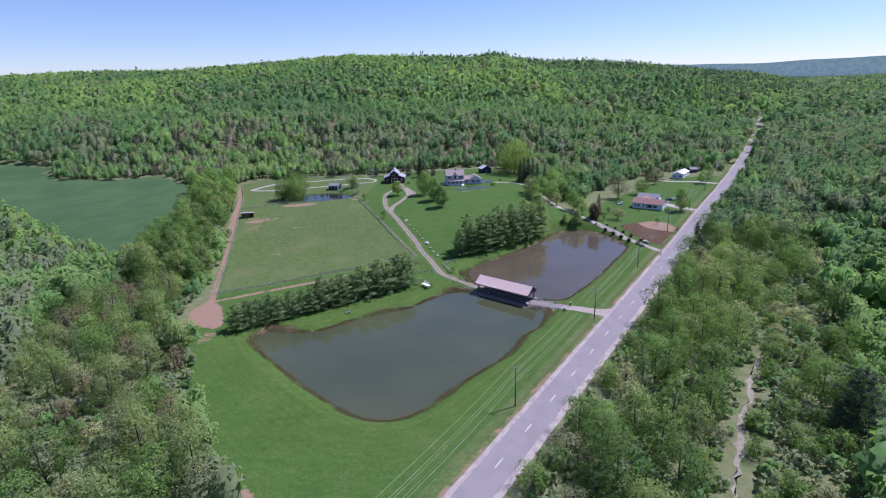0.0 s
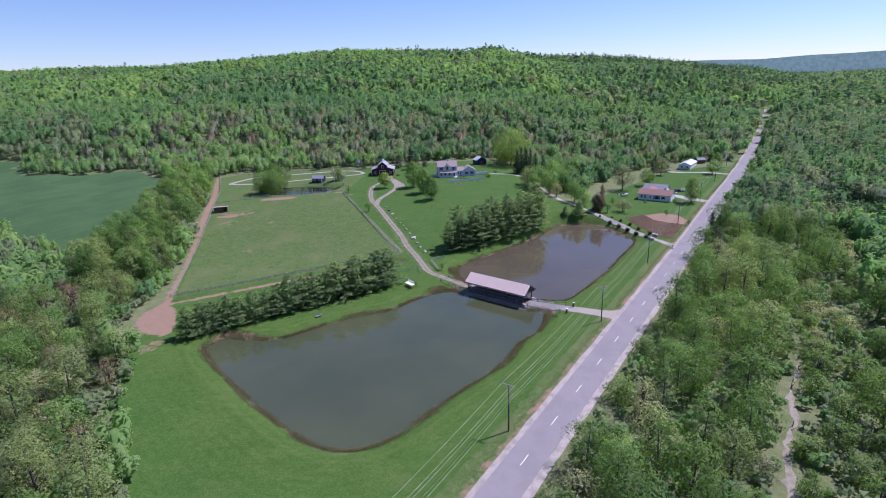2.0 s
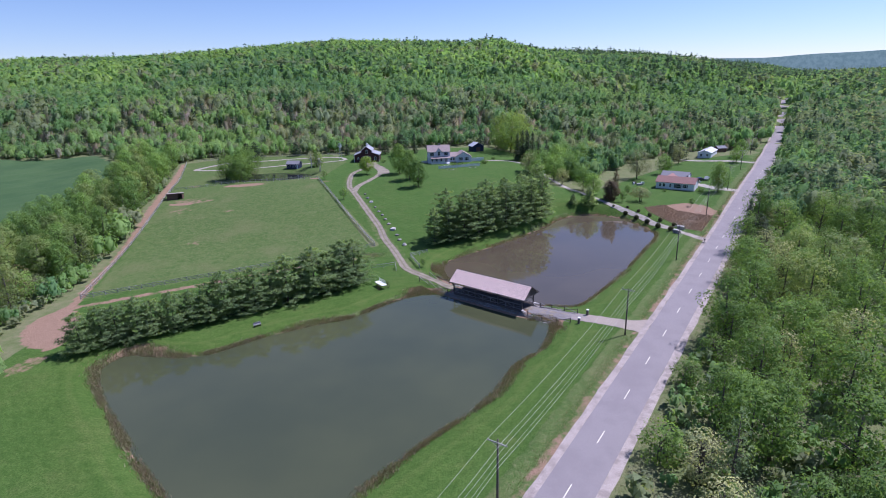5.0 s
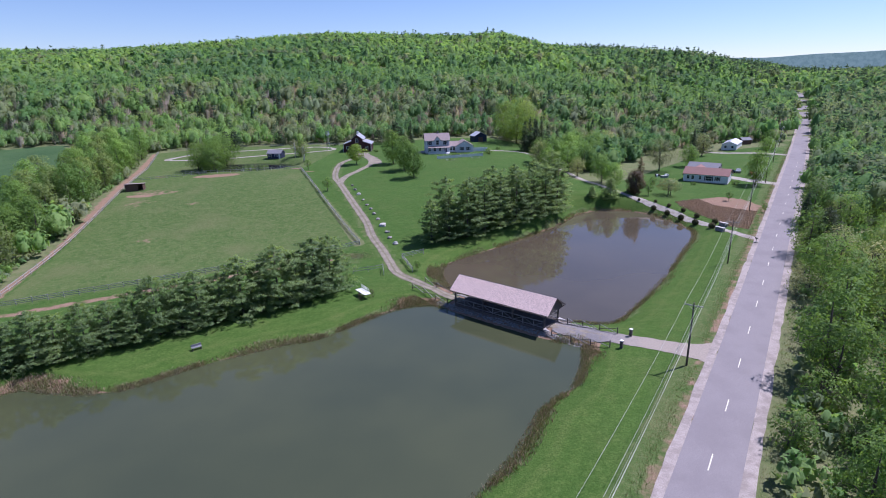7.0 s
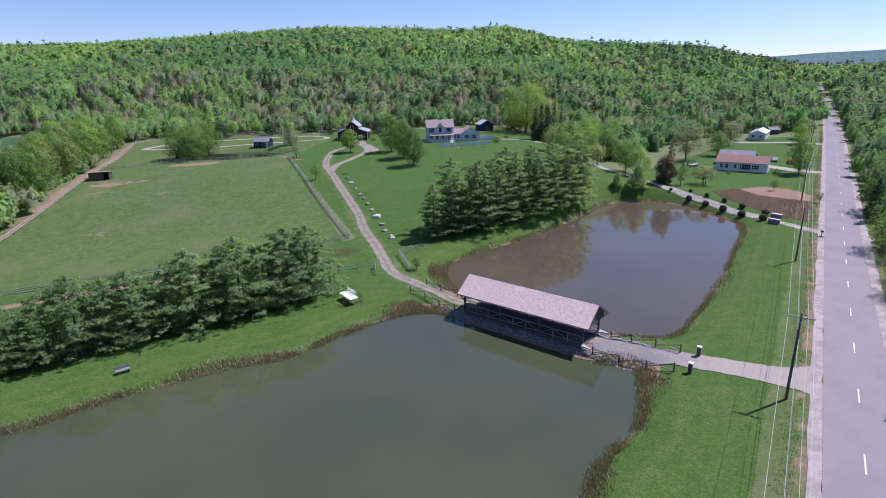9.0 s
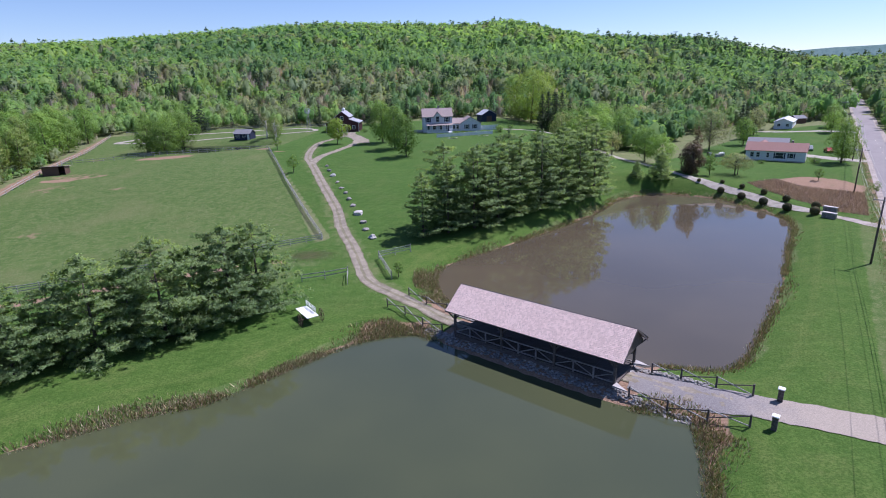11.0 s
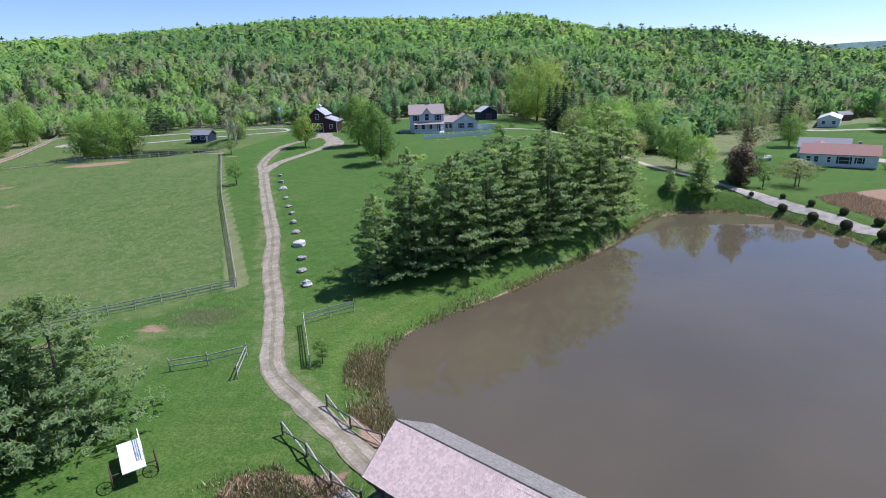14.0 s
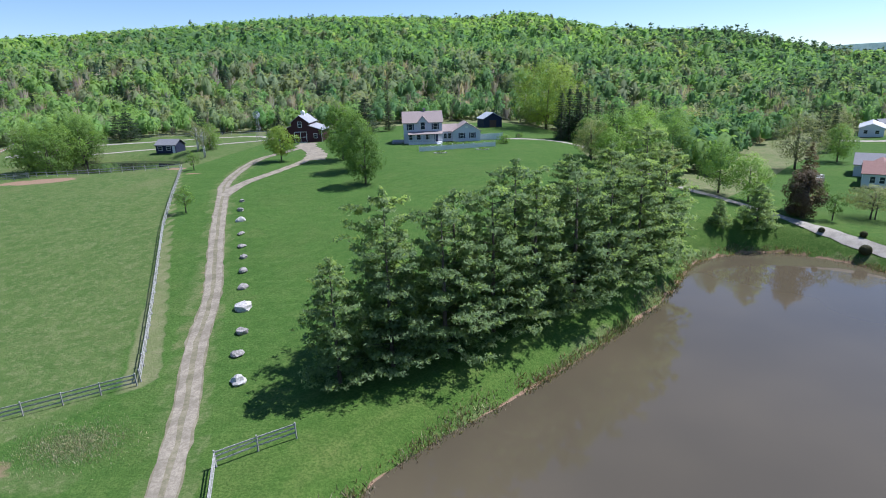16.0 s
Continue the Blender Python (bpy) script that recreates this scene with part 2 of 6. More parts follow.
RISE = ((-200, 95, 112, 122, 135, 150, 167, 195, 235, 290), (0, 0, .2, .6, 1.7, 3.7, 5.8, 7.6, 8.7, 9.8))
RISE_R = ((-200, 100, 140, 175, 235, 300, 400, 540, 700), (0.1, .1, .6, 1.9, 2.4, 4.0, 8.5, 17, 24))
CREST = ((-1500, -900, -680, -500, -200, 0, 120, 230, 350, 500, 700), (66, 77, 83, 80, 100, 93, 79, 81, 67, 38, 20))
ROAD = ((-86, -130), (36.8, 65.2), (174, 285), (240, 395), (305, 508), (340, 575), (352, 640), (352, 760))
POND_A = ((-65, 57), (-62, 62), (-56, 61), (-48, 61.5), (-40, 68), (-30, 74.5), (-24, 77), (-18, 83.5), (-12, 89), (-6, 90.3), (-2.8, 87.2), (11.2, 76.6),
          (16.8, 74.5), (17.6, 71.5), (14.3, 62.5), (9.4, 57), (3.7, 46.2), (-6, 35.2), (-13.5, 25.9), (-18, 20.8), (-24, 18.7), (-30.6, 20.6), (-41, 29.2), (-51.7, 40), (-60.6, 49.6))
POND_B = ((18, 82.4), (24.5, 81.8), (30.8, 89), (40, 102), (48.5, 116), (59, 133.5), (60, 141), (58.6, 148), (55, 157), (48, 162.3), (40, 161.5), (33.4, 157), (27, 147),
          (18.5, 136.5), (7.2, 124.6), (0, 118), (-4.6, 112), (-5.5, 105.5), (-3, 98), (0.6, 93.6), (14.2, 83.2))
POND_C = ((-100, 205), (-90, 202.5), (-78, 203), (-69, 207), (-66, 214), (-73, 221), (-88, 223), (-99, 217))
POND_C_Z = 7.5


def seg_dist(x, y, line, closed=False):
    """Distance to a broken line, and how far along it the nearest point lies."""
    best, along, run = np.full(np.shape(x), 1e9), np.zeros(np.shape(x)), 0.0
    pts = list(line) + ([line[0]] if closed else [])
    for (ax, ay), (bx, by) in zip(pts, pts[1:]):
        dx, dy = bx - ax, by - ay
        n = math.hypot(dx, dy)
        t = np.clip(((x - ax) * dx + (y - ay) * dy) / (n * n), 0, 1)
        d = np.hypot(x - ax - t * dx, y - ay - t * dy)
        along = np.where(d < best, run + t * n, along)
        best = np.minimum(best, d)
        run += n
    return best, along


def inside(x, y, poly):
    """Signed distance to a closed outline, negative inside."""
    odd = np.zeros(np.shape(x), bool)
    for (ax, ay), (bx, by) in zip(poly, (*poly[1:], poly[0])):
        hit = ((ay > y) != (by > y)) & (x < (bx - ax) * (y - ay) / ((by - ay) or 1e-9) + ax)
        odd ^= hit
    d = seg_dist(x, y, poly, True)[0]
    return np.where(odd, -d, d)


def smooth_line(pts, step=2.0, closed=False):
    """A rounded line through points (Catmull-Rom)."""
    p = [np.array(v, float) for v in pts]
    if closed:
        p = [p[-1], *p, p[0], p[1]]
    else:
        p = [2 * p[0] - p[1], *p, 2 * p[-1] - p[-2]]
    out = []
    for a, b, c, d in zip(p, p[1:], p[2:], p[3:]):
        n = max(1, int(np.linalg.norm(c - b) / step))
        for i in range(n):
            t = i / n
            out.append(0.5 * (2 * b + (c - a) * t + (2 * a - 5 * b + 4 * c - d) * t * t + (3 * b - a - 3 * c + d) * t ** 3))
    if not closed:
        out.append(p[-2])
    return [tuple(v) for v in out]


ROAD_S = smooth_line(ROAD, 6.0)
POND_A_S, POND_B_S, POND_C_S = (smooth_line(p, 1.5, True) for p in (POND_A, POND_B, POND_C))


def soft(tab, v):
    return sum(np.interp(v + o, *tab) for o in (-8, -3, 3, 8)) / 4


def rolling(x, y):
    """The lie of the land without ponds and road."""
    left = sstep(75, 5, x)
    z = 0.9 + soft(RISE_R, y) * (1 - left) + soft(RISE, y) * left * (1 - 0.22 * sstep(-60, -110, x) * sstep(280, 200, y))
    side = (x - 36.8) * 0.846 - (y - 65.2) * 0.533
    # towards the road the crest lies farther back
    bearing = x * 1050 / np.maximum(y, 1050)
    deep = 720 + 750 * sstep(20, 230, bearing)
    t = np.clip((y - 290 + 0.1 * np.minimum(np.abs(x), 500)) / deep, 0, 1)
    back = np.clip((y - 300 - deep) / 900, 0, 1)
    z = z + np.maximum(np.interp(bearing, *CREST) - 8, 0) * (1 - (1 - t) ** 1.4) * sstep(0, .12, t) * sstep(-10, -170, side) * (1 - 0.6 * back)
    z = z + 0.8 * np.sin(x * 0.11 + 1.3) * np.sin(y * 0.09) * sstep(90, 160, np.hypot(x + 20, y - 120) - 60)
    far = np.hypot(x, y)
    z = z + sstep(1500, 3800, far) * (20 + 8 * np.sin(np.arctan2(x, y) * 9 + 0.7) + 3 * np.sin(np.arctan2(x, y) * 31))
    return z


def ground_z(x, y):
    x, y = np.asarray(x, float), np.asarray(y, float)
    z = rolling(x, y)
    d, along = seg_dist(x, y, ROAD_S)
    zr = np.maximum(z, 0.95)
    z = np.where(d < 5.2, zr - 0.06, z + (zr - 0.06 - z) * sstep(10, 5.2, d))
    for poly, level, run in ((POND_A_S, 0.0, 4.0), (POND_B_S, 0.0, 5.0), (POND_C_S, POND_C_Z, 4.0)):
        near = (x > min(p[0] for p in poly) - 9) & (x < max(p[0] for p in poly) + 9) & (y > min(p[1] for p in poly) - 9) & (y < max(p[1] for p in poly) + 9)
        if not np.any(near):
            continue
        s = np.full(np.shape(x), 99.0)
        s[near] = inside(x[near], y[near], poly)
        bank = level + 0.06 + (z - level - 0.06) * (1 - (1 - np.clip(s / run, 0, 1)) ** 1.35)
        z = np.where(s < 0, level + 0.06 + np.maximum(s * 0.45, -1.6), np.where(s < run, bank, z))
    return z


# ---- mesh helpers ----


class Geo:
    """Collects vertices and faces of one mesh."""

    def __init__(self):
        self.v, self.f = [], []

    def add(self, verts, faces):
        k = len(self.v)
        self.v.extend(verts)
        self.f.extend([tuple(i + k for i in f) for f in faces])
        return self

    def box(self, x0, y0, z0, x1, y1, z1, bevel=0.0):
        if x0 > x1:
            x0, x1 = x1, x0
        if y0 > y1:
            y0, y1 = y1, y0
        if not bevel:
            v = [(x, y, z) for z in (z0, z1) for x, y in ((x0, y0), (x1, y0), (x1, y1), (x0, y1))]
            return self.add(v, [(3, 2, 1, 0), (4, 5, 6, 7), (0, 1, 5, 4), (1, 2, 6, 5), (2, 3, 7, 6), (3, 0, 4, 7)])
        b = bevel
        v = [(x0, y0, z0), (x1, y0, z0), (x1, y1, z0), (x0, y1, z0), (x0, y0, z1 - b), (x1, y0, z1 - b), (x1, y1, z1 - b), (x0, y1, z1 - b),
             (x0 + b, y0 + b, z1), (x1 - b, y0 + b, z1), (x1 - b, y1 - b, z1), (x0 + b, y1 - b, z1)]
        f = [(3, 2, 1, 0), (8, 9, 10, 11)]
        for i in range(4):
            j = (i + 1) % 4
            f += [(i, j, j + 4, i + 4), (i + 4, j + 4, j + 8, i + 8)]
        return self.add(v, f)

    def prism(self, outline, a, b, axis="y"):
        """A flat outline of (u, z) drawn out from a to b along an axis."""
        n = len(outline)
        v = [((u, t, z) if axis == "y" else (t, u, z)) for t in (a, b) for u, z in outline]
        f = [tuple(range(n))[::-1], tuple(range(n, 2 * n))] + [(i, (i + 1) % n, (i + 1) % n + n, i + n) for i in range(n)]
        return self.add(v, f)

    def beam(self, p, q, w, h=None):
        """A squared timber from p to q."""
        p, q, h = Vector(p), Vector(q), h or w
        d = (q - p).normalized()
        s = d.cross(Vector((0, 0, 1)))
        s = s.normalized() if s.length > 1e-3 else Vector((1, 0, 0))
        u = s.cross(d)
        v = [tuple(e + s * a * w / 2 + u * b * h / 2) for e in (p, q) for a, b in ((-1, -1), (1, -1), (1, 1), (-1, 1))]
        return self.add(v, [(3, 2, 1, 0), (4, 5, 6, 7), (0, 1, 5, 4), (1, 2, 6, 5), (2, 3, 7, 6), (3, 0, 4, 7)])

    def tube(self, pts, radii, sides=7):
        """A round limb through points with its radius at each."""
        k, rings = len(self.v), []
        for i, (p, r) in enumerate(zip(pts, radii)):
            p = Vector(p)
            d = (Vector(pts[min(i + 1, len(pts) - 1)]) - Vector(pts[max(i - 1, 0)])).normalized()
            s = d.cross(Vector((0.3, 1, 0.1))).normalized()
            u = d.cross(s)
            self.v.extend(tuple(p + (s * math.cos(a) + u * math.sin(a)) * r) for a in (2 * math.pi * j / sides for j in range(sides)))
        for i in range(len(pts) - 1):
            for j in range(sides):
                a, b = k + i * sides + j, k + i * sides + (j + 1) % sides
                self.f.append((a, b, b + sides, a + sides))
        self.f.append(tuple(k + j for j in range(sides))[::-1])
        self.f.append(tuple(k + (len(pts) - 1) * sides + j for j in range(sides)))
        return self

    def mesh(self, name, mat, smooth=False):
        me = bpy.data.meshes.new(name)
        me.from_pydata(self.v, [], self.f)
        me.materials.append(mat)
        if smooth:
            me.polygons.foreach_set("use_smooth", [True] * len(me.polygons))
        return me


def quads_mesh(name, corners, mat, tint=None, facing=None):
    """A mesh of loose leaves from an array (n, corners, 3), with a tint for each, shaded along the way that the crown faces."""
    n, k = corners.shape[:2]
    if facing is not None:
        facing = np.repeat(facing[:, None], k, axis=1) if facing.ndim == 2 else facing
        turned = (np.cross(corners[:, 1] - corners[:, 0], corners[:, 2] - corners[:, 0]) * facing.mean(1)).sum(1) < 0
        corners, facing = (np.where(turned[:, None, None], a[:, ::-1], a) for a in (corners, facing))
    me = bpy.data.meshes.new(name)
    me.vertices.add(k * n), me.loops.add(k * n), me.polygons.add(n)
    me.vertices.foreach_set("co", corners.astype(np.float32).ravel())
    me.loops.foreach_set("vertex_index", np.arange(k * n, dtype=np.int32))
    me.polygons.foreach_set("loop_start", np.arange(0, k * n, k, dtype=np.int32))
    if tint is not None:
        at = me.attributes.new("tint", 'FLOAT_COLOR', 'POINT')
        at.data.foreach_set("color", np.repeat(np.c_[tint, np.ones(n)], k, axis=0).astype(np.float32).ravel())
    me.update(calc_edges=True)
    if facing is not None:
        f = facing / (np.linalg.norm(facing, axis=2)[..., None] + 1e-9)
        at = me.attributes.new("custom_normal", 'FLOAT_VECTOR', 'POINT')
        at.data.foreach_set("vector", f.astype(np.float32).ravel())
    me.materials.append(mat)
    return me


def part(name, geo, mat, parent, label="", smooth=False):
    """Links one mesh as a part of a thing."""
    me = geo if isinstance(geo, bpy.types.Mesh) else geo.mesh(name, mat, smooth)
    ob = new(name, me)
    ob.parent = parent
    return tagged(ob, label)


def thing(name, label, category, m=None, group="", kind=""):
    """An Empty at the base of a thing that parents its parts."""
    ob = new(name)
    ob.empty_display_size = 0.3
    ob.matrix_world = m or Matrix()
    return tagged(ob, label, category, group, kind)


def single(name, geo, mat, label, category, m=None, group="", kind="", smooth=False):
    """A thing of one mesh."""
    me = geo if isinstance(geo, bpy.types.Mesh) else geo.mesh(name, mat, smooth)
    ob = new(name, me)
    ob.matrix_world = m or Matrix()
    return tagged(ob, label, category, group, kind)


# ---- ground, water, road ----


def graded(a, b, step, far):
    """Even steps from a to b, growing ones out to the far ends."""
    mid = list(np.arange(a, b + step, step))
    out, s, v = [], step, b
    while v < far:
        s *= 1.13
        v += s
        out.append(v)
    low, s, v = [], step, a
    while v > -far:
        s *= 1.13
        v -= s
        low.append(v)
    return np.array(low[::-1] + mid[:-1] + [mid[-1]] + [o for o in out if o > mid[-1] + 0.1])


# the mown lawn between the left woods, the road and the houses
LAWN = ((-49, -8), (-54.5, 4), (-64, 18), (-71, 31.5), (-79.5, 48), (-83, 55), (-84, 70), (-88, 86), (-58, 103.5), (-28, 119), (-24, 124), (-44, 165), (-60, 200), (-64, 232), (-64, 262),
        (-30, 275), (12, 284), (32, 262), (30, 215), (36, 190), (46, 178), (78, 218), (118, 262), (150, 272), (160, 266), (104, 176), (60, 106), (31.5, 66), (-10, 0), (-40, -45))
PASTURE = ((-26, 121), (-30, 116), (-58, 103), (-88, 86.5), (-110, 159), (-126, 212), (-142, 246), (-120, 262), (-70, 266), (-56, 240), (-60, 197), (-43, 160))
DIRT = ((-77.5, 61), (-84.5, 63.2), (-90, 70), (-91.2, 77), (-89, 83), (-91.2, 88.5), (-97.4, 110), (-113.0, 158), (-129.0, 208), (-142.6, 246), (-140, 248), (-125.5, 211), (-109.5, 160), (-93.5, 105), (-86, 82), (-82, 78), (-76, 65))
FIELD = ((-136, 126), (-178, 144), (-239, 183), (-345, 250), (-345, 312), (-296, 304), (-278, 274), (-242, 266), (-205, 280), (-192, 262), (-171, 246), (-150, 205), (-141, 173))
PATCHES = ((-104, 168, 6, 2.2), (-90, 194.6, 11, 3.4), (-55.5, 194.5, 2.2, 1.2), (-8, 128, 2, 1.3), (74, 160, 5, 3.5), (-45, -5, 3, 4), (-62, 200, 3, 1.6))
PLOT = ((64.3, 161.6), (72.9, 165.8), (80.7, 168.6), (86.5, 164.8), (88.3, 157.2), (83.9, 151.0), (72.6, 133.5), (69, 136.2), (68.1, 140.6), (65.9, 147.3), (63.9, 157.3))
TRACK = ((-128, 232), (-119, 246), (-96, 252), (-68, 256), (-58, 247), (-69, 239.5), (-88, 236), (-107, 231.5))

gx, gy = graded(-150, 108, 1.3, 4600), graded(-24, 264, 1.3, 4600)
GX, GY = np.meshgrid(gx, gy)
fx, fy = GX.ravel(), GY.ravel()
fz = ground_z(fx, fy)
FZ = fz.reshape(GX.shape)


def gz(x, y):
    """The ground's height, read from the sheet itself."""
    i = min(max(int(np.searchsorted(gx, x)) - 1, 0), len(gx) - 2)
    j = min(max(int(np.searchsorted(gy, y)) - 1, 0), len(gy) - 2)
    u, v = (x - gx[i]) / (gx[i + 1] - gx[i]), (y - gy[j]) / (gy[j + 1] - gy[j])
    return float((FZ[j, i] * (1 - u) + FZ[j, i + 1] * u) * (1 - v) + (FZ[j + 1, i] * (1 - u) + FZ[j + 1, i + 1] * u) * v)



def area(poly, soft_edge=1.2):
    return sstep(soft_edge, -soft_edge, inside(fx, fy, poly))


lawn = np.maximum(area(LAWN), area(PASTURE, 2.5))
dry = area(PASTURE) * (1 - 0.35 * sstep(150, 120, fy))
verge = sstep(9.0, 7.0, seg_dist(fx, fy, ROAD_S)[0])
side = (fx - 36.8) * 0.846 - (fy - 65.2) * 0.533
dry = np.maximum(dry, 0.75 * verge * (side < 0))
for px, py, pa, pb in ((-104, 168, 12, 7), (-86, 190, 12, 4), (-27, 112, 6, 2.5), (-31, 106, 9, 5), (20, 170, 16, 8), (-66, 150, 14, 7)):
    dry = np.maximum(dry, 0.62 * sstep(1.25, 0.5, np.hypot((fx - px) / pa, (fy - py) / pb)))
earth = area(DIRT, 0.8) * (0.68 - 0.06 * sstep(95, 120, fy))
earth = np.maximum(earth, 0.5 * area(((-81.5, 54.2), (-79.8, 60), (-75.2, 60.6), (-75.3, 54.7), (-78.3, 51.2)), 0.9))
earth = np.maximum(earth, 0.62 * area(PLOT, 0.8))
for px, py, pa, pb in PATCHES:
    earth = np.maximum(earth, 0.68 * sstep(1.25, 0.6, np.hypot((fx - px) / pa, (fy - py) / pb)))
for px, py, pa, pb, k in ((-101, 172, 12, 6, 0.5), (-80, 128, 8, 3, 0.44), (-112, 196, 6, 3, 0.46), (-30.0, 113.0, 3.6, 1.7, 0.6), (-100, 160, 9, 6, 0.45), (-82, 157, 6, 3, 0.44), (79, 163, 6, 3, 0.6)):
    earth = np.maximum(earth, k * sstep(1.25, 0.4, np.hypot((fx - px) / pa, (fy - py) / pb)))
road_d = seg_dist(fx, fy, ROAD_S)[0]
earth = np.maximum(earth, 0.5 * sstep(6.6, 5.0, road_d) * (side < 0))
way_d = seg_dist(fx, fy, ((14.7, 79), (-1.6, 91.2), (-6, 95.6), (-10.5, 100.2), (-14.5, 105), (-17.2, 113), (-23.2, 129), (-32.9, 155.5), (-40.9, 176), (-44.2, 185), (-46.6, 200), (-47, 211)))[0]
earth = np.maximum(earth, 0.4 * sstep(2.6, 1.1, way_d))
dry = np.maximum(dry, 0.55 * sstep(4.2, 1.6, way_d))
shore = np.minimum(inside(fx, fy, POND_A_S), inside(fx, fy, POND_B_S))
earth = np.maximum(earth, sstep(0.25, -0.3, shore))
dry = np.maximum(dry, 0.8 * sstep(1.9, 1.2, shore) * (0.55 + 0.45 * np.sin(fx * 0.3) * np.sin(fy * 0.23)))
earth = np.maximum(earth, 0.56 * sstep(2.2, 0.8, seg_dist(fx, fy, ((-87, 82), (-70, 92), (-52, 102), (-36, 111)))[0]))
span = np.abs((fx - 6.46) * 0.799 - (fy - 84.85) * 0.601)
earth = np.maximum(earth, 1.0 * (span < 10.5) * (np.abs((fx - 6.46) * 0.601 + (fy - 84.85) * 0.799) < 4.6))
CORNERS = ((16.8, 73, 4.0), (-9, 90, 4.5), (-60, 60, 5.5), (-4.5, 97, 3.6), (-5.5, 106, 3.6))
for cx, cy, r in CORNERS:
    earth = np.maximum(earth, 0.75 * sstep(1.25, 0.7, np.hypot(fx - cx, fy - cy) / r) * (shore < 2.6))
crop = area(FIELD, 2.0)
me = bpy.data.meshes.new("ground")
ny, nx = GX.shape
idx = np.arange(nx * ny).reshape(ny, nx)
quad = np.stack([idx[:-1, :-1], idx[:-1, 1:], idx[1:, 1:], idx[1:, :-1]], -1).reshape(-1, 4)
me.vertices.add(nx * ny), me.loops.add(quad.size), me.polygons.add(len(quad))
me.vertices.foreach_set("co", np.c_[fx, fy, fz].astype(np.float32).ravel())
me.loops.foreach_set("vertex_index", quad.astype(np.int32).ravel())
me.polygons.foreach_set("loop_start", np.arange(0, quad.size, 4, dtype=np.int32))
me.polygons.foreach_set("use_smooth", np.ones(len(quad), bool))
at = me.attributes.new("region", 'FLOAT_COLOR', 'POINT')
at.data.foreach_set("color", np.c_[lawn, dry, earth, crop].astype(np.float32).ravel())
at = me.attributes.new("shore", 'FLOAT', 'POINT')
at.data.foreach_set("value", shore.astype(np.float32))
me.update(calc_edges=True)
me.materials.append(GROUND)
tagged(new("ground", me), "mown lawn, dry pasture, bare earth and woodland floor", "ground", kind="structure")


def water(name, outline, z, mat, label):
    g = Geo()
    # the sheet runs a little into the bank
    cx, cy = np.mean(outline, axis=0)
    pts = []
    for i, (x, y) in enumerate(outline):
        (ax, ay), (bx, by) = outline[i - 1], outline[(i + 1) % len(outline)]
        n = math.hypot(bx - ax, by - ay) or 1
        s = 1 if sum(p[0] * q[1] - q[0] * p[1] for p, q in zip(outline, outline[1:] + outline[:1])) > 0 else -1
        pts.append((x + s * (by - ay) / n * 0.5, y - s * (bx - ax) / n * 0.5, z))
    g.add(pts, [tuple(range(len(pts)))])
    tagged(new(name, g.mesh(name, mat)), label, "pond", kind="structure")


water("water_near_pond", POND_A_S, 0.0, WATER_N, "still grey-green pond water with smooth reflections")
water("water_far_pond", POND_B_S, 0.0, WATER_F, "still brownish pond water reflecting the sky")
water("water_small_pond", POND_C_S, POND_C_Z, WATER_S, "small dark pond beside the blue shed")


def offset_line(pts, d):
    out = []
    for i, (x, y) in enumerate(pts):
        (ax, ay), (bx, by) = pts[max(i - 1, 0)], pts[min(i + 1, len(pts) - 1)]
        n = math.hypot(bx - ax, by - ay) or 1
        out.append((x + (by - ay) / n * d, y - (bx - ax) / n * d))
    return out


def strip(name, pts, lo, hi, lift, mat, label, category, across=4, ragged=0.0, smooth=True, seed=3, flare=0.0):
    """A flat way laid on the ground between two offsets from its middle line."""
    rng = np.random.default_rng(seed)
    g, rows = Geo(), []
    for k in range(across + 1):
        f = lo + (hi - lo) * k / across
        line = offset_line(pts, f)
        if flare:
            line = [(px + (x - px) * (1 + flare * math.exp(-i / 4)), py + (y - py) * (1 + flare * math.exp(-i / 4))) for i, ((x, y), (px, py)) in enumerate(zip(line, pts))]
        if ragged and k in (0, across):
            line = [(x + rng.normal(0, ragged), y + rng.normal(0, ragged)) for x, y in line]
        rows.append(line)
    v = np.array(rows)
    z = ground_z(v[..., 0].ravel(), v[..., 1].ravel()).reshape(v.shape[:2]) + lift
    n = len(pts)
    g.v = [(v[k, i, 0], v[k, i, 1], z[k, i]) for k in range(across + 1) for i in range(n)]
    g.f = [(k * n + i, (k + 1) * n + i, (k + 1) * n + i + 1, k * n + i + 1) for k in range(across) for i in range(n - 1)]
    g.f = [f[::-1] for f in g.f] if Vector(np.cross(np.subtract(g.v[g.f[0][1]], g.v[g.f[0][0]]), np.subtract(g.v[g.f[0][2]], g.v[g.f[0][0]]))).z < 0 else g.f
    return tagged(new(name, g.mesh(name, mat, smooth)), label, category, kind="structure")




def approach_material():
    """Tan gravel by the road that gives way to grey chippings before the bridge."""
    m = Mat("approach_gravel", 0.95, 0, 0.15)
    n, big = m.noise(9.0, 6.0, 0.75), m.noise(0.7, 4.0)
    d = m.t.nodes.new("ShaderNodeVectorMath")
    d.operation = 'DISTANCE'
    m.t.links.new(m.coords(), d.inputs[0])
    d.inputs[1].default_value = (35.6, 69.0, 1.0)
    tan = m.mix(m.ramp(n, 0.3, 0.7), (0.235, 0.20, 0.165), (0.39, 0.34, 0.29))
    grey = m.mix(m.ramp(n, 0.3, 0.7), (0.14, 0.13, 0.13), (0.28, 0.262, 0.258))
    m.color(m.mix(m.ramp(m.math('ADD', d.outputs["Value"], m.math('MULTIPLY', big, 8.0)), 13, 21), tan, grey))
    m.bump(n, 0.5, 0.05)
    return m.m


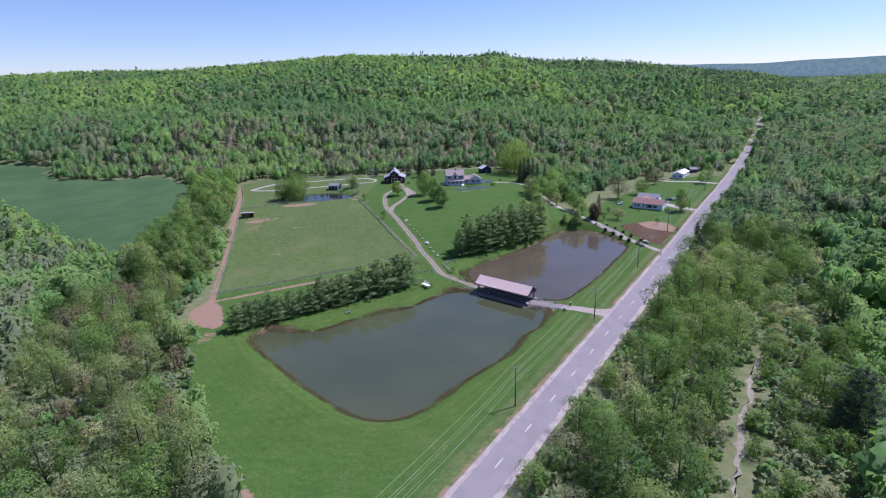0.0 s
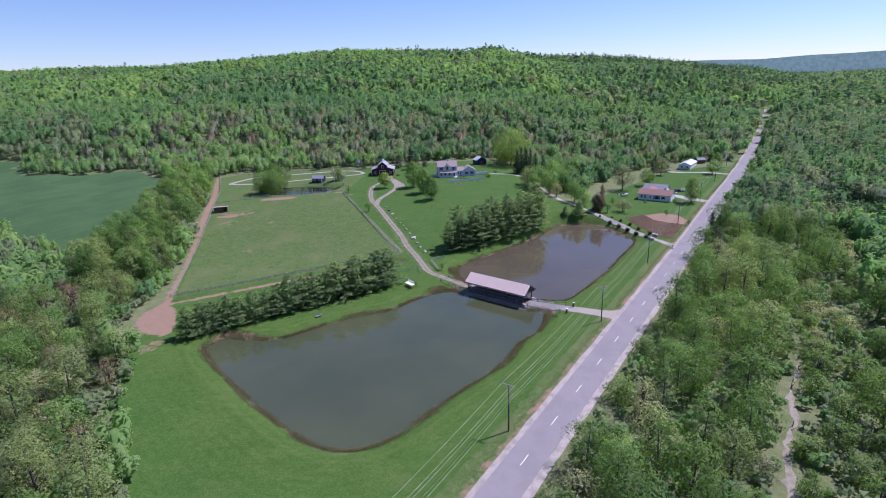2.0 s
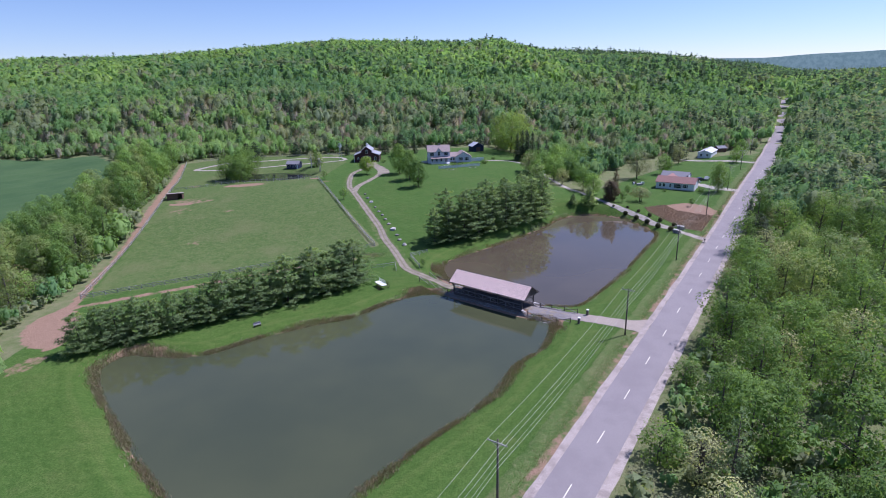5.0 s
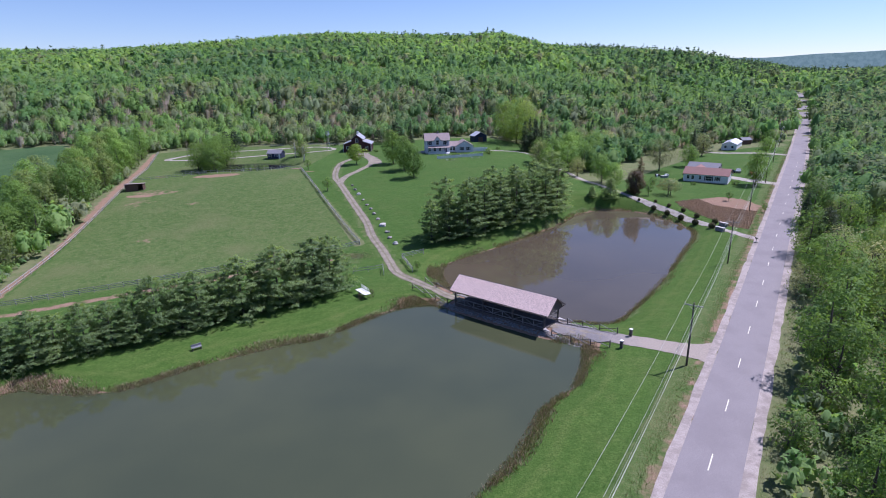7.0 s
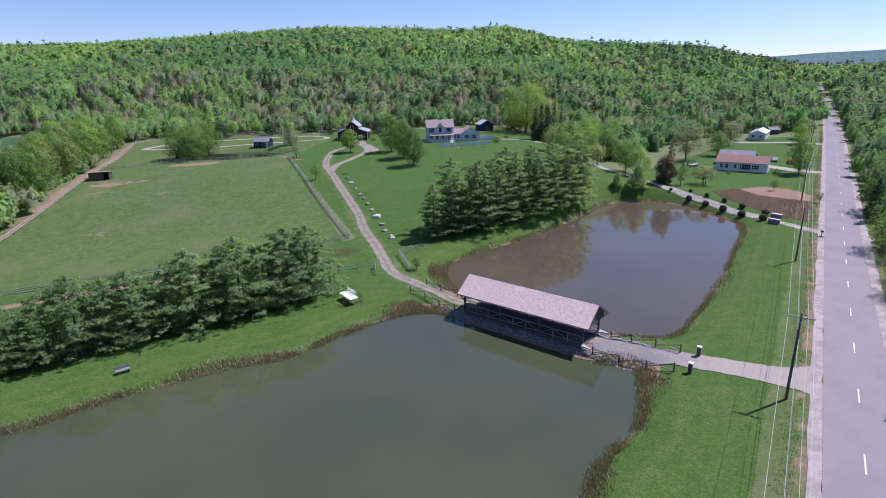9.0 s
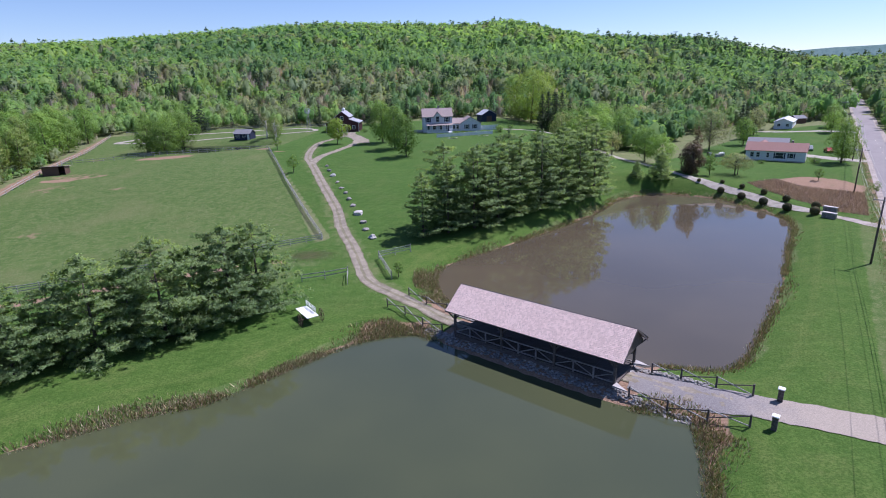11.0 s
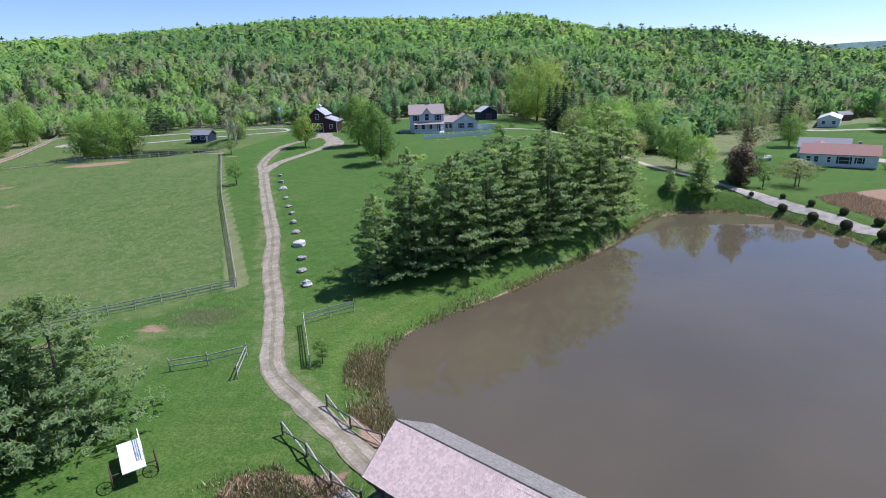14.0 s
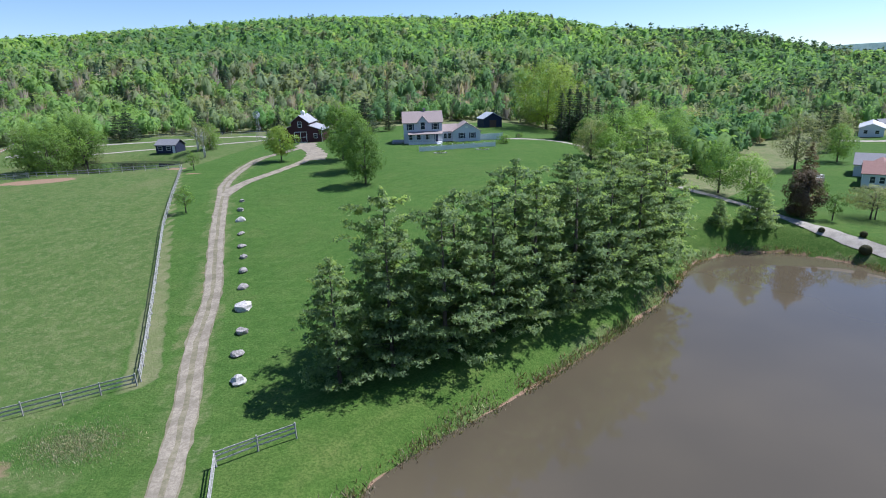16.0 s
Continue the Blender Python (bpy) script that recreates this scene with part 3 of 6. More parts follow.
APPROACH = approach_material()
ROAD_F = smooth_line(ROAD, 2.5)
strip("road", ROAD_F, -3.0, 3.0, 0.09, ASPHALT, "grey two-lane asphalt road running straight past the ponds", "road")
strip("road_shoulder", ROAD_F, -4.1, -2.95, 0.065, SHOULDER, "pale gravel shoulder beside the asphalt", "shoulder", 2, 0.07)
strip("road_shoulder", ROAD_F, 2.95, 4.3, 0.065, SHOULDER, "pale gravel shoulder beside the asphalt", "shoulder", 2, 0.07)
drive = smooth_line(((27.5, 72.4), (20, 75.6), (14.7, 79), (-1.6, 91.2), (-6, 95.6), (-10.5, 100.2), (-14.5, 105), (-17.2, 113), (-19.6, 120), (-23.2, 129), (-26.4, 139.5), (-32.9, 155.5), (-40.9, 176.0),
                    (-44.2, 185), (-46.6, 200), (-47, 211), (-44.8, 219), (-42.5, 228), (-43, 237)), 1.3)
strip("drive", drive, -1.08, 1.08, 0.035, WORN, "worn gravel drive with thin grass between the wheel tracks", "driveway", 4, 0.07)
strip("wheel_track", drive, -0.92, -0.22, 0.056, GRAVEL, "bare gravel wheel track of the drive", "driveway", 2, 0.05, seed=4)
strip("wheel_track", drive, 0.22, 0.92, 0.056, GRAVEL, "bare gravel wheel track of the drive", "driveway", 2, 0.05, seed=5)
strip("drive_branch", smooth_line(((-40.6, 175.6), (-40.6, 184.4), (-37.5, 195), (-35.2, 206), (-36.4, 216), (-41, 227)), 1.5), -1.1, 1.1, 0.055, GRAVEL, "gravel drive curving to the barn", "driveway", 2, 0.06)
strip("barn_yard", smooth_line(((-33.4, 207), (-34.4, 214), (-37.5, 222), (-41.5, 229), (-43, 236.5)), 1.3), -2.4, 2.4, 0.06, GRAVEL, "worn gravel yard before the barn", "driveway", 4, 0.3)
strip("drive_approach", smooth_line(((35.6, 69.0), (31, 70.8), (26, 73.0), (20, 75.6), (14.2, 79.2)), 0.6), -1.75, 1.75, 0.06, APPROACH, "gravel approach from the road to the bridge, grey turning to tan", "driveway", 4, 0.06, flare=1.3)
strip("riding_track", smooth_line(TRACK + TRACK[:2], 1.3), -1.0, 1.0, 0.05, PALE_GRAVEL, "pale sandy loop track above the small pond", "path", 2, 0.12)
lane = smooth_line(((76.5, 120), (69.3, 127), (63.4, 141), (61.4, 148.2), (59.4, 154.9), (56.1, 161.2), (51.5, 168), (46.4, 178.7), (42.5, 184.5), (40, 192), (37, 206), (35, 220), (32, 232), (26, 238.2), (18, 238), (10.5, 236.5)), 1.5)
strip("lane", lane, -1.0, 1.0, 0.05, PALE_GRAVEL, "pale gravel lane along the far pond", "driveway", 3, 0.12)

strip("lane_mouth", smooth_line(((77.5, 120.4), (73.5, 123.2), (69.8, 127.0), (66.8, 132.5)), 0.7), -1.15, 1.15, 0.055, SHOULDER, "pale gravel mouth of the lane at the road", "driveway", 4, 0.08, flare=0.8)

dash = Geo().box(-0.065, -1.5, 0, 0.065, 1.5, 0.012)
dash_me = dash.mesh("lane_mark", LINE)
DX, DY = 0.533, 0.846
for k in range(-13, 17):
    x, y = 36.8 + DX * (12.19 * k + 1.5), 65.2 + DY * (12.19 * k + 1.5)
    ob = new("lane_mark", dash_me)
    ob.matrix_world = pose(x, y, gz(x, y) + 0.097, 0, 0, -math.degrees(math.atan2(DX, DY)))
    tagged(ob, "white painted dash on the asphalt", "lane mark", "dashes along the road")
# ---- trees ----


def cards(rng, centres, size, flat=0.0, facing=None, slim=1.0, three=False, loose=0.62):
    """Loose leaf quads round the centres, turned at random round the way that they face."""
    c = np.asarray(centres)
    n = len(c)
    f = rng.normal(size=(n, 3)) * loose
    f[:, 2] += flat
    if facing is not None:
        f += facing
    f /= np.linalg.norm(f, axis=1)[:, None] + 1e-9
    a = rng.normal(size=(n, 3))
    a -= f * (a * f).sum(1)[:, None]
    a /= np.linalg.norm(a, axis=1)[:, None] + 1e-9
    b = np.cross(f, a)
    s = size * rng.uniform(0.6, 1.3, (n, 1)) / 2
    w = s * rng.uniform(0.5, 0.85, (n, 1)) * slim
    if three:
        return np.stack([c - a * s - b * w, c - a * s * 0.5 + b * w * 1.2, c + a * s * 1.3], 1)
    return np.stack([c - a * s, c - b * w, c + a * s, c + b * w], 1)


def crown_points(rng, n, h, r, clumps, low=0.3):
    """Points on the outsides of many clumps that make up a broad, uneven crown, and the way each faces."""
    mid, half = (low + 1) / 2 * h, (1 - low) / 2 * h
    pts, out, heads = [], [], []
    for i in range(clumps):
        t = (i + rng.uniform(0.2, 0.8)) / clumps * 2 - 1
        a = i * 2.4 + rng.uniform(-0.5, 0.5)
        girth = math.sqrt(max(0.05, 1 - t * t)) * (1.12 if t < 0.2 else 1.0)
        k = rng.uniform(0.45, 0.82)
        c = np.array([math.cos(a) * girth * r * k, math.sin(a) * girth * r * k, mid + t * half * 0.84])
        heads.append(c)
        q = rng.normal(size=(n // clumps, 3))
        q[:, 2] = q[:, 2] * 0.85 + 0.3
        q /= np.linalg.norm(q, axis=1)[:, None]
        rr = rng.uniform(0.26, 0.46) * rng.uniform(0.7, 1.08, (len(q), 1))
        pts.append(c + q * rr * np.array([r, r, min(half, r) * 0.95]))
        away = c - np.array([0, 0, mid])
        out.append(q * 0.7 + away / (np.linalg.norm(away) + 1e-6) * 0.5)
    return np.concatenate(pts), np.concatenate(out), heads


def soft_way(rng, out, up=0.25, stray=0.22):
    """The way that leaves face on the whole: outwards and up, with some stray."""
    return out + rng.normal(size=out.shape) * stray + np.array([0, 0, up])


def broadleaf(seed, h, r, leaves, size, mat, bark, label, category="tree", low=0.25, clumps=16, stems=1):
    rng = np.random.default_rng(seed)
    ob = thing("tree", label, category)
    pts, out, heads = crown_points(rng, leaves, h, r, clumps, low)
    g = Geo()
    for s in range(stems):
        ox, oy = (0, 0) if stems == 1 else rng.uniform(-0.5, 0.5, 2)
        lean = rng.uniform(-0.05, 0.05, 2) * h
        top = (ox + lean[0], oy + lean[1], h * 0.8)
        base = 0.018 * h + 0.03
        g.tube([(ox, oy, -0.25), (ox + lean[0] * .3, oy + lean[1] * .3, h * 0.3), (ox + lean[0] * .7, oy + lean[1] * .7, h * 0.55), top], [base, base * .75, base * .5, base * .15], 6)
        for c in heads[s::stems][:9]:
            z = min(c[2] * 0.75, h * 0.6)
            f = z / (h * 0.8)
            p = (ox + lean[0] * f, oy + lean[1] * f, z)
            q = tuple((np.array(p) + c) / 2 + np.array([0, 0, 0.05 * h]))
            g.tube([p, q, tuple(c)], [base * .42, base * .28, base * .1], 4)
    part("trunk", g, bark, ob, smooth=True)
    leaves_ = cards(rng, pts, size, 0.45, out, 1.0, True, 0.45)
    part("crown", quads_mesh("crown", leaves_, mat, None, soft_way(rng, out)), mat, ob)
    return ob


def pine_arrays(rng, h, r, whorls, per, tufts, size, low=0.1, blunt=0.75):
    """A pine: tiers of rising limbs with tufts of needles along their outer parts."""
    limbs, pts = [], []
    for i in range(whorls):
        f = low + (1 - low) * (i / whorls)
        z0 = h * f
        reach = r * ((1 - f) ** blunt) * rng.uniform(0.72, 1.2) + 0.12
        n = max(3, int(per * (0.6 + 0.5 * (1 - f))))
        a0 = rng.uniform(0, 6.28)
        for j in range(n):
            a = a0 + 6.283 * j / n + rng.uniform(-0.25, 0.25)
            ln = reach * rng.uniform(0.6, 1.15)
            rise = ln * rng.uniform(0.05, 0.4)
            tip = np.array([math.cos(a) * ln, math.sin(a) * ln, z0 + rise])
            limbs.append(((0, 0, z0), tuple(tip)))
            m = max(2, int(tufts * (0.35 + 0.65 * ln / r)))
            t = rng.uniform(0.35, 1.05, m) ** 0.7
            side = np.array([-math.sin(a), math.cos(a), 0])
            c = np.array([0, 0, z0]) + (tip - np.array([0, 0, z0])) * t[:, None]
            c = c + side * (rng.normal(0, 0.13, m) * ln * (0.4 + t))[:, None] + np.array([0, 0, 1]) * (rng.uniform(-0.06, 0.14, m) * (0.6 + ln * .3))[:, None]
            pts.append(c)
    top = np.c_[rng.normal(0, 0.08, (tufts, 2)), rng.uniform(h * 0.93, h * 1.04, tufts)]
    pts.append(top)
    return limbs, np.concatenate(pts)


def pine(seed, h, r, whorls, per, tufts, size, label, mat=None, low=0.1, blunt=0.75, name="pine_tree", sub=3):
    rng = np.random.default_rng(seed)
    ob = thing(name, label, "pine tree")
    limbs, pts = pine_arrays(rng, h, r, whorls, per, tufts, size, low, blunt)
    g = Geo().tube([(0, 0, -0.25), (0, 0, h * .5), (0.03, 0.02, h * 0.97)], [0.016 * h + .03, 0.010 * h + .02, 0.01], 7)
    for p, q in limbs[::2]:
        g.tube([p, tuple(Vector(p).lerp(Vector(q), 0.85))], [0.035, 0.012], 3)
    part("trunk", g, BARK, ob, smooth=True)
    many = np.repeat(pts, sub, axis=0) + rng.normal(0, size * 0.5, (len(pts) * sub, 3)) * np.array([1, 1, 0.4])
    out = many * np.array([1, 1, 0])
    out /= np.linalg.norm(out, axis=1)[:, None] + 1e-6
    way = out * 0.55 + rng.normal(size=out.shape) * 0.4 + np.array([0, 0, 0.75])
    part("crown", quads_mesh("crown", cards(rng, many, size, 0.7, out * 0.55, 0.5, True), mat or NEEDLE, None, way), mat or NEEDLE, ob)
    return ob


def place(proto, x, y, scale=1.0, turn=0.0, dz=-0.05):
    m = pose(x, y, gz(x, y) + dz, 0, 0, turn)
    ob = copy_thing(proto, m)
    ob.scale = (scale, scale, scale)
    return ob


def remove(ob):
    for o in (*ob.children_recursive, ob):
        bpy.data.objects.remove(o)


# the woods: where trees stand, and how thick
CLEAR = ((-50, -30), (-46, -8), (-53, 5), (-62.5, 19), (-69.5, 32.5), (-78.2, 48), (-91, 58), (-93, 70), (-92, 84), (-97.4, 105), (-113, 158), (-129, 208), (-143.2, 246), (-138, 258), (-100, 266), (-60, 270), (-30, 284), (14, 290), (30, 270),
         (36, 240), (40, 215), (48, 200), (60, 200), (64, 225), (95, 262), (128, 286), (160, 291), (172, 284), (106, 176), (60, 104), (-10, -10), (-44, -62))


STREAM = smooth_line(((30, -16), (36.8, -2.5), (44, 10.6), (47, 17), (53.8, 25.8), (57, 33), (66, 45)), 1.5)


def far_clear(x, y):
    """Negative where no wood stands: the grounds, the road and the sown field."""
    d = np.minimum(inside(x, y, CLEAR), inside(x, y, FIELD) - 1.5)
    return np.minimum(np.minimum(d, seg_dist(x, y, ROAD_S)[0] - 6.6), seg_dist(x, y, STREAM)[0] - 1.6)


def scatter(rng, x0, x1, y0, y1, step):
    nx_, ny_ = int((x1 - x0) / step), int((y1 - y0) / step)
    X, Y = np.meshgrid(x0 + (np.arange(nx_) + .5) * step, y0 + (np.arange(ny_) + .5) * step)
    x = X.ravel() + rng.uniform(-.46, .46, X.size) * step
    y = Y.ravel() + rng.uniform(-.46, .46, X.size) * step
    seen = (np.abs(x + 4) < 0.88 * (y + 80) + 18) & (y > -18)
    ok = seen & (far_clear(x, y) > 0)
    return x[ok], y[ok]


def patchy(x, y, s=0.02, k=0.0):
    """Slow waves between 0 and 1, to sort the woods into stands."""
    v = np.sin(x * s * 1.7 + 2.1 * np.sin(y * s * .9 + k)) + np.sin(y * s * 1.3 + 1.7 * np.sin(x * s * 1.1 + k * 2)) + 0.7 * np.sin((x + y) * s * 3.1 + k)
    return np.clip(v / 5.4 + 0.5, 0, 1)


# fresh green, yellow-green, mid green, olive, conifer, light green, bare twigs, white pine
PAL = np.array([(0.156, 0.272, 0.106), (0.205, 0.328, 0.114), (0.130, 0.236, 0.106), (0.205, 0.258, 0.148), (0.074, 0.122, 0.084), (0.184, 0.302, 0.118), (0.262, 0.248, 0.218), (0.090, 0.146, 0.098)])


def twig_cards(rng, n):
    """Bare upright shoots: long slivers that rise and spread from the foot."""
    a, r0 = rng.uniform(0, 6.283, n), rng.uniform(0, 0.2, n)
    z0, ln = rng.uniform(0.0, 0.55, n), rng.uniform(0.25, 0.45, n)
    c = np.c_[np.cos(a) * r0, np.sin(a) * r0, z0]
    tip = c + np.c_[np.cos(a) * ln * 0.22, np.sin(a) * ln * 0.22, ln]
    b = rng.uniform(0, 6.283, n)
    w = np.c_[np.cos(b), np.sin(b), np.zeros(n)] * rng.uniform(0.012, 0.03, (n, 1))
    return np.stack([c - w, c + w, tip], 1), np.c_[np.cos(a), np.sin(a), np.full(n, 0.8)]


def narrow_crowns(rng, leaves, size, sides):
    """Three upright crowns of uneven height that grow together, height 1 in all: a leafy core each, and loose leaves over it."""
    geo, way = [], []
    turn = rng.uniform(0, 6.283)
    for k in range(3):
        a = turn + k * 2.094 + rng.uniform(-.4, .4)
        tall, r = (1.0, rng.uniform(0.78, 0.95), rng.uniform(0.68, 0.9))[k], rng.uniform(0.17, 0.25)
        cx, cy, cz, hz = math.cos(a) * 0.24, math.sin(a) * 0.24, tall * 0.54, tall * 0.46
        ph = rng.uniform(0, 6.283, 3)
        rings = ((-0.5, 0.8), (0.1, 0.95), (0.62, 0.6)) if sides > 4 else ((-0.1, 0.95), (0.6, 0.62))
        pts = [[np.array([cx + math.cos(b) * r * f * 0.74 * (1 + 0.2 * math.sin(3 * b + ph[0])), cy + math.sin(b) * r * f * 0.74 * (1 + 0.2 * math.sin(2 * b + ph[1])), cz + u * hz])
                for b in (6.283 * (j + 0.5 * i) / sides for j in range(sides))] for i, (u, f) in enumerate(rings)]
        top = np.array([cx, cy, cz + hz * 0.84])
        mid = np.array([cx, cy, cz])
        faces = [(pts[-1][j], pts[-1][(j + 1) % sides], top) for j in range(sides)]
        for lo, hi in zip(pts, pts[1:]):
            for j in range(sides):
                m = (j + 1) % sides
                faces += [(lo[j], lo[m], hi[j]), (lo[m], hi[m], hi[j])]
        faces = np.array(faces)
        geo.append(faces), way.append((faces - mid) / np.array([r, r, hz]))
        q = rng.normal(size=(leaves // 3, 3))
        q[:, 2] = np.abs(q[:, 2]) * 1.1 - 0.45
        q /= np.linalg.norm(q, axis=1)[:, None]
        bump = np.sin(q[:, 0] * 4.2 + ph[0]) * np.sin(q[:, 1] * 4 + ph[1]) + 0.8 * np.sin(q[:, 2] * 7 + ph[2] + 3 * q[:, 0])
        rr = ((1 + 0.14 * bump) * rng.uniform(0.84, 1.12, len(q)))[:, None]
        geo.append(cards(rng, mid + q * rr * np.array([r, r, hz]), size, 0.3, q, 1.15, True, 0.34)), way.append(np.repeat((q * (1 + 0.25 * bump[:, None]) + rng.normal(size=q.shape) * 0.15)[:, None], 3, axis=1))
    return np.concatenate(geo), np.concatenate(way) + np.array([0, 0, 0.55])


def woods(name, seed, x, y, kind_of, leaves, size, hgt, label):
    """A stand of trees joined into one mesh: clumped crowns, conifers as spires, bare shoots."""
    rng = np.random.default_rng(seed)
    z = ground_z(x, y)
    protos, spires, bare, pines = [], [], [], []
    for k in range(8):
        r = np.random.default_rng(seed * 50 + k)
        protos.append(narrow_crowns(r, leaves, size, 5 if leaves > 60 else 4))
    for k in range(4):
        r = np.random.default_rng(seed * 50 + 20 + k)
        m = leaves
        t = r.uniform(0.05, 1, m) ** 1.25
        a = r.uniform(0, 6.283, m)
        out = np.c_[np.cos(a), np.sin(a), np.full(m, 0.35)]
        rad = 0.21 * (1 - t) ** 0.8 * r.uniform(0.6, 1.1, m) + 0.012
        spires.append((cards(r, np.c_[np.cos(a) * rad, np.sin(a) * rad, t], size * 0.85, 0.6, out * 0.8, 0.9, True, 0.5), soft_way(r, out)))
        tier = np.floor(t * 7 + r.uniform(-.25, .25, m)) / 7
        rad = (0.30 * (1 - tier) ** 0.55 * (0.75 + 0.25 * np.sin(a * 3 + tier * 40)) + 0.02) * r.uniform(0.35, 1.05, m)
        pines.append((cards(r, np.c_[np.cos(a) * rad, np.sin(a) * rad, 0.12 + 0.9 * tier + r.uniform(0, .07, m)], size * 0.85, 0.9, out * 0.5, 0.8, True, 0.5), soft_way(r, out, 0.5)))
        tw, way = twig_cards(r, int(leaves * 0.8))
        bare.append((tw, way))
    spires, bare, pines = ([(q, np.repeat(w[:, None], 3, axis=1) if w.ndim == 2 else w) for q, w in g] for g in (spires, bare, pines))
    all_q, all_t, all_n = [], [], []
    for i in range(len(x)):
        kind = kind_of[i]
        group = spires if kind == 4 else pines if kind == 7 else bare if kind == 6 else protos
        base, way = group[rng.integers(len(group))]
        h = hgt[i] * (1.0 if kind == 4 else 1.25 if kind == 7 else 0.85 if kind == 6 else 1.0)
        a = rng.uniform(0, 6.283)
        c, s = math.cos(a), math.sin(a)
        wide = h * rng.uniform(0.9, 1.3) * (0.8 if kind == 7 else 1.0)
        q, w = np.empty_like(base), way.copy()
        q[..., 0] = (base[..., 0] * c - base[..., 1] * s) * wide + x[i]
        q[..., 1] = (base[..., 0] * s + base[..., 1] * c) * wide + y[i]
        q[..., 2] = base[..., 2] * h + z[i] - 0.15
        w[..., 0], w[..., 1] = way[..., 0] * c - way[..., 1] * s, way[..., 0] * s + way[..., 1] * c
        all_q.append(q), all_n.append(w)
        col = PAL[kind] * rng.uniform(0.9, 1.14) * np.array([rng.uniform(.93, 1.1), 1, rng.uniform(.9, 1.08)])
        all_t.append(np.repeat(col[None], len(q), 0))
    ob = new(name, quads_mesh(name, np.concatenate(all_q), LEAF_FAR, np.concatenate(all_t), np.concatenate(all_n)))
    return tagged(ob, label, "woods", kind="stuff")


def kinds(rng, x, y):
    """Which tree stands where: leafy slopes, firs on the crest and towards the road, bare shoots at the hill's foot."""
    p, q, u = patchy(x, y), patchy(x, y, 0.03, 2.0), rng.uniform(0, 1, len(x))
    v, w = rng.uniform(0, 1, len(x)), rng.uniform(0, 1, len(x))
    stand = patchy(x, y, 0.009, 3.0) + rng.normal(0, 0.13, len(x)) - 0.16 * sstep(60, 200, x) * sstep(300, 360, y)
    k = np.where(stand < 0.36, 2, np.where(stand < 0.56, 0, np.where(stand < 0.72, 5, 1)))
    k = np.where((q > 0.66) & (u > 0.55), 3, k)
    fir = np.where(p > 0.64, 0.08, 0.015)
    fir = fir + 0.34 * sstep(840, 960, y) * sstep(-150, -60, x)
    fir = fir + 0.36 * sstep(70, 200, x) * sstep(300, 380, y) * (patchy(x, y, 0.012, 1.0) > 0.42)
    k = np.where(v < fir, np.where(w < 0.45, 4, 7), k)
    foot = sstep(262, 285, y) * sstep(440, 360, y) * sstep(330, 200, np.abs(x + 20))
    foot = np.maximum(foot, 0.8 * sstep(-120, -170, x) * sstep(300, 320, y) * sstep(420, 360, y))
    k = np.where(w < 0.62 * foot, np.where(v < 0.52, 6, np.where(v < 0.68, 4, np.where(v < 0.74, 7, 3))), k)
    pale = (x < -40) & (y < 150)
    k = np.where(pale & (u < 0.75), np.where(u < 0.3, 1, np.where(u < 0.5, 3, 5)), k)
    across = ((x - 36.8) * 0.846 - (y - 65.2) * 0.533 > 0) & (y > 130)
    return np.where(across & (v < 0.11), 7, np.where(across & (v < 0.17), 4, np.where(across & (v < 0.38), 2, np.where(across & (v < 0.62), 3, k))))


rng = np.random.default_rng(11)
x, y = scatter(rng, -330, 380, 250, 335, 5.9)
woods("woodland_edge", 4, x, y, kinds(rng, x, y), 270, 0.085, rng.uniform(7, 12, len(x)) * np.where(y < 300, 0.78, 1.0), "thinly leaved trees at the foot of the hill")
x, y = scatter(rng, -330, 300, 240, 312, 4.2)
d = far_clear(x, y)
x, y = x[d < 10], y[d < 10]
k = np.where(rng.uniform(0, 1, len(x)) < 0.45, 3, np.where(rng.uniform(0, 1, len(x)) < 0.5, 5, 6))
woods("edge_shrubs", 12, x, y, k, 90, 0.16, rng.uniform(2.0, 5.2, len(x)), "olive shrubs and saplings along the woods' edge")
x, y = scatter(rng, -900, 1000, 250, 470, 6.2)
ok = ((y > 335) | (x < -330) | (x > 380)) & ~((seg_dist(x, y, ROAD_S)[0] < 46) & (y < 345) & (x > 36.8 + (y - 65.2) * 0.63))
x, y = x[ok], y[ok]
woods("hillside_woods", 5, x, y, kinds(rng, x, y), 156, 0.115, rng.uniform(8, 14, len(x)), "mixed spring woods on the lower hillside")
x, y = scatter(rng, -1050, 1150, 470, 1080, 11.3)
woods("hilltop_woods", 6, x, y, kinds(rng, x, y), 57, 0.20, rng.uniform(11, 17, len(x)), "mixed spring woods up to the hill's crest")
x, y = scatter(rng, 0, 1500, 1080, 1900, 19)
ok = y < 1160 + 750 * sstep(20, 230, x * 1050 / y)
x, y = x[ok], y[ok]
woods("valley_woods", 7, x, y, kinds(rng, x, y), 26, 0.26, rng.uniform(14, 21, len(x)), "distant woods across the valley")

# ---- the nearest trees stand singly; the rest of the young woods are joined ----
RIGHT_EDGE = ((-16, -34), (22, -44), (66, 4), (100, 72), (134, 128), (116, 140), (92, 142), (58, 92), (16, 32))
LEFT_EDGE = ((-38, -24), (-52, 2), (-62, 17), (-70, 32), (-79, 48), (-91, 57), (-96, 72), (-97, 92), (-118, 98), (-130, 72), (-120, 42), (-106, 14), (-92, -12), (-66, -34))


def single_zone(x, y):
    return (inside(x, y, RIGHT_EDGE) < 0) | (inside(x, y, LEFT_EDGE) < 0)


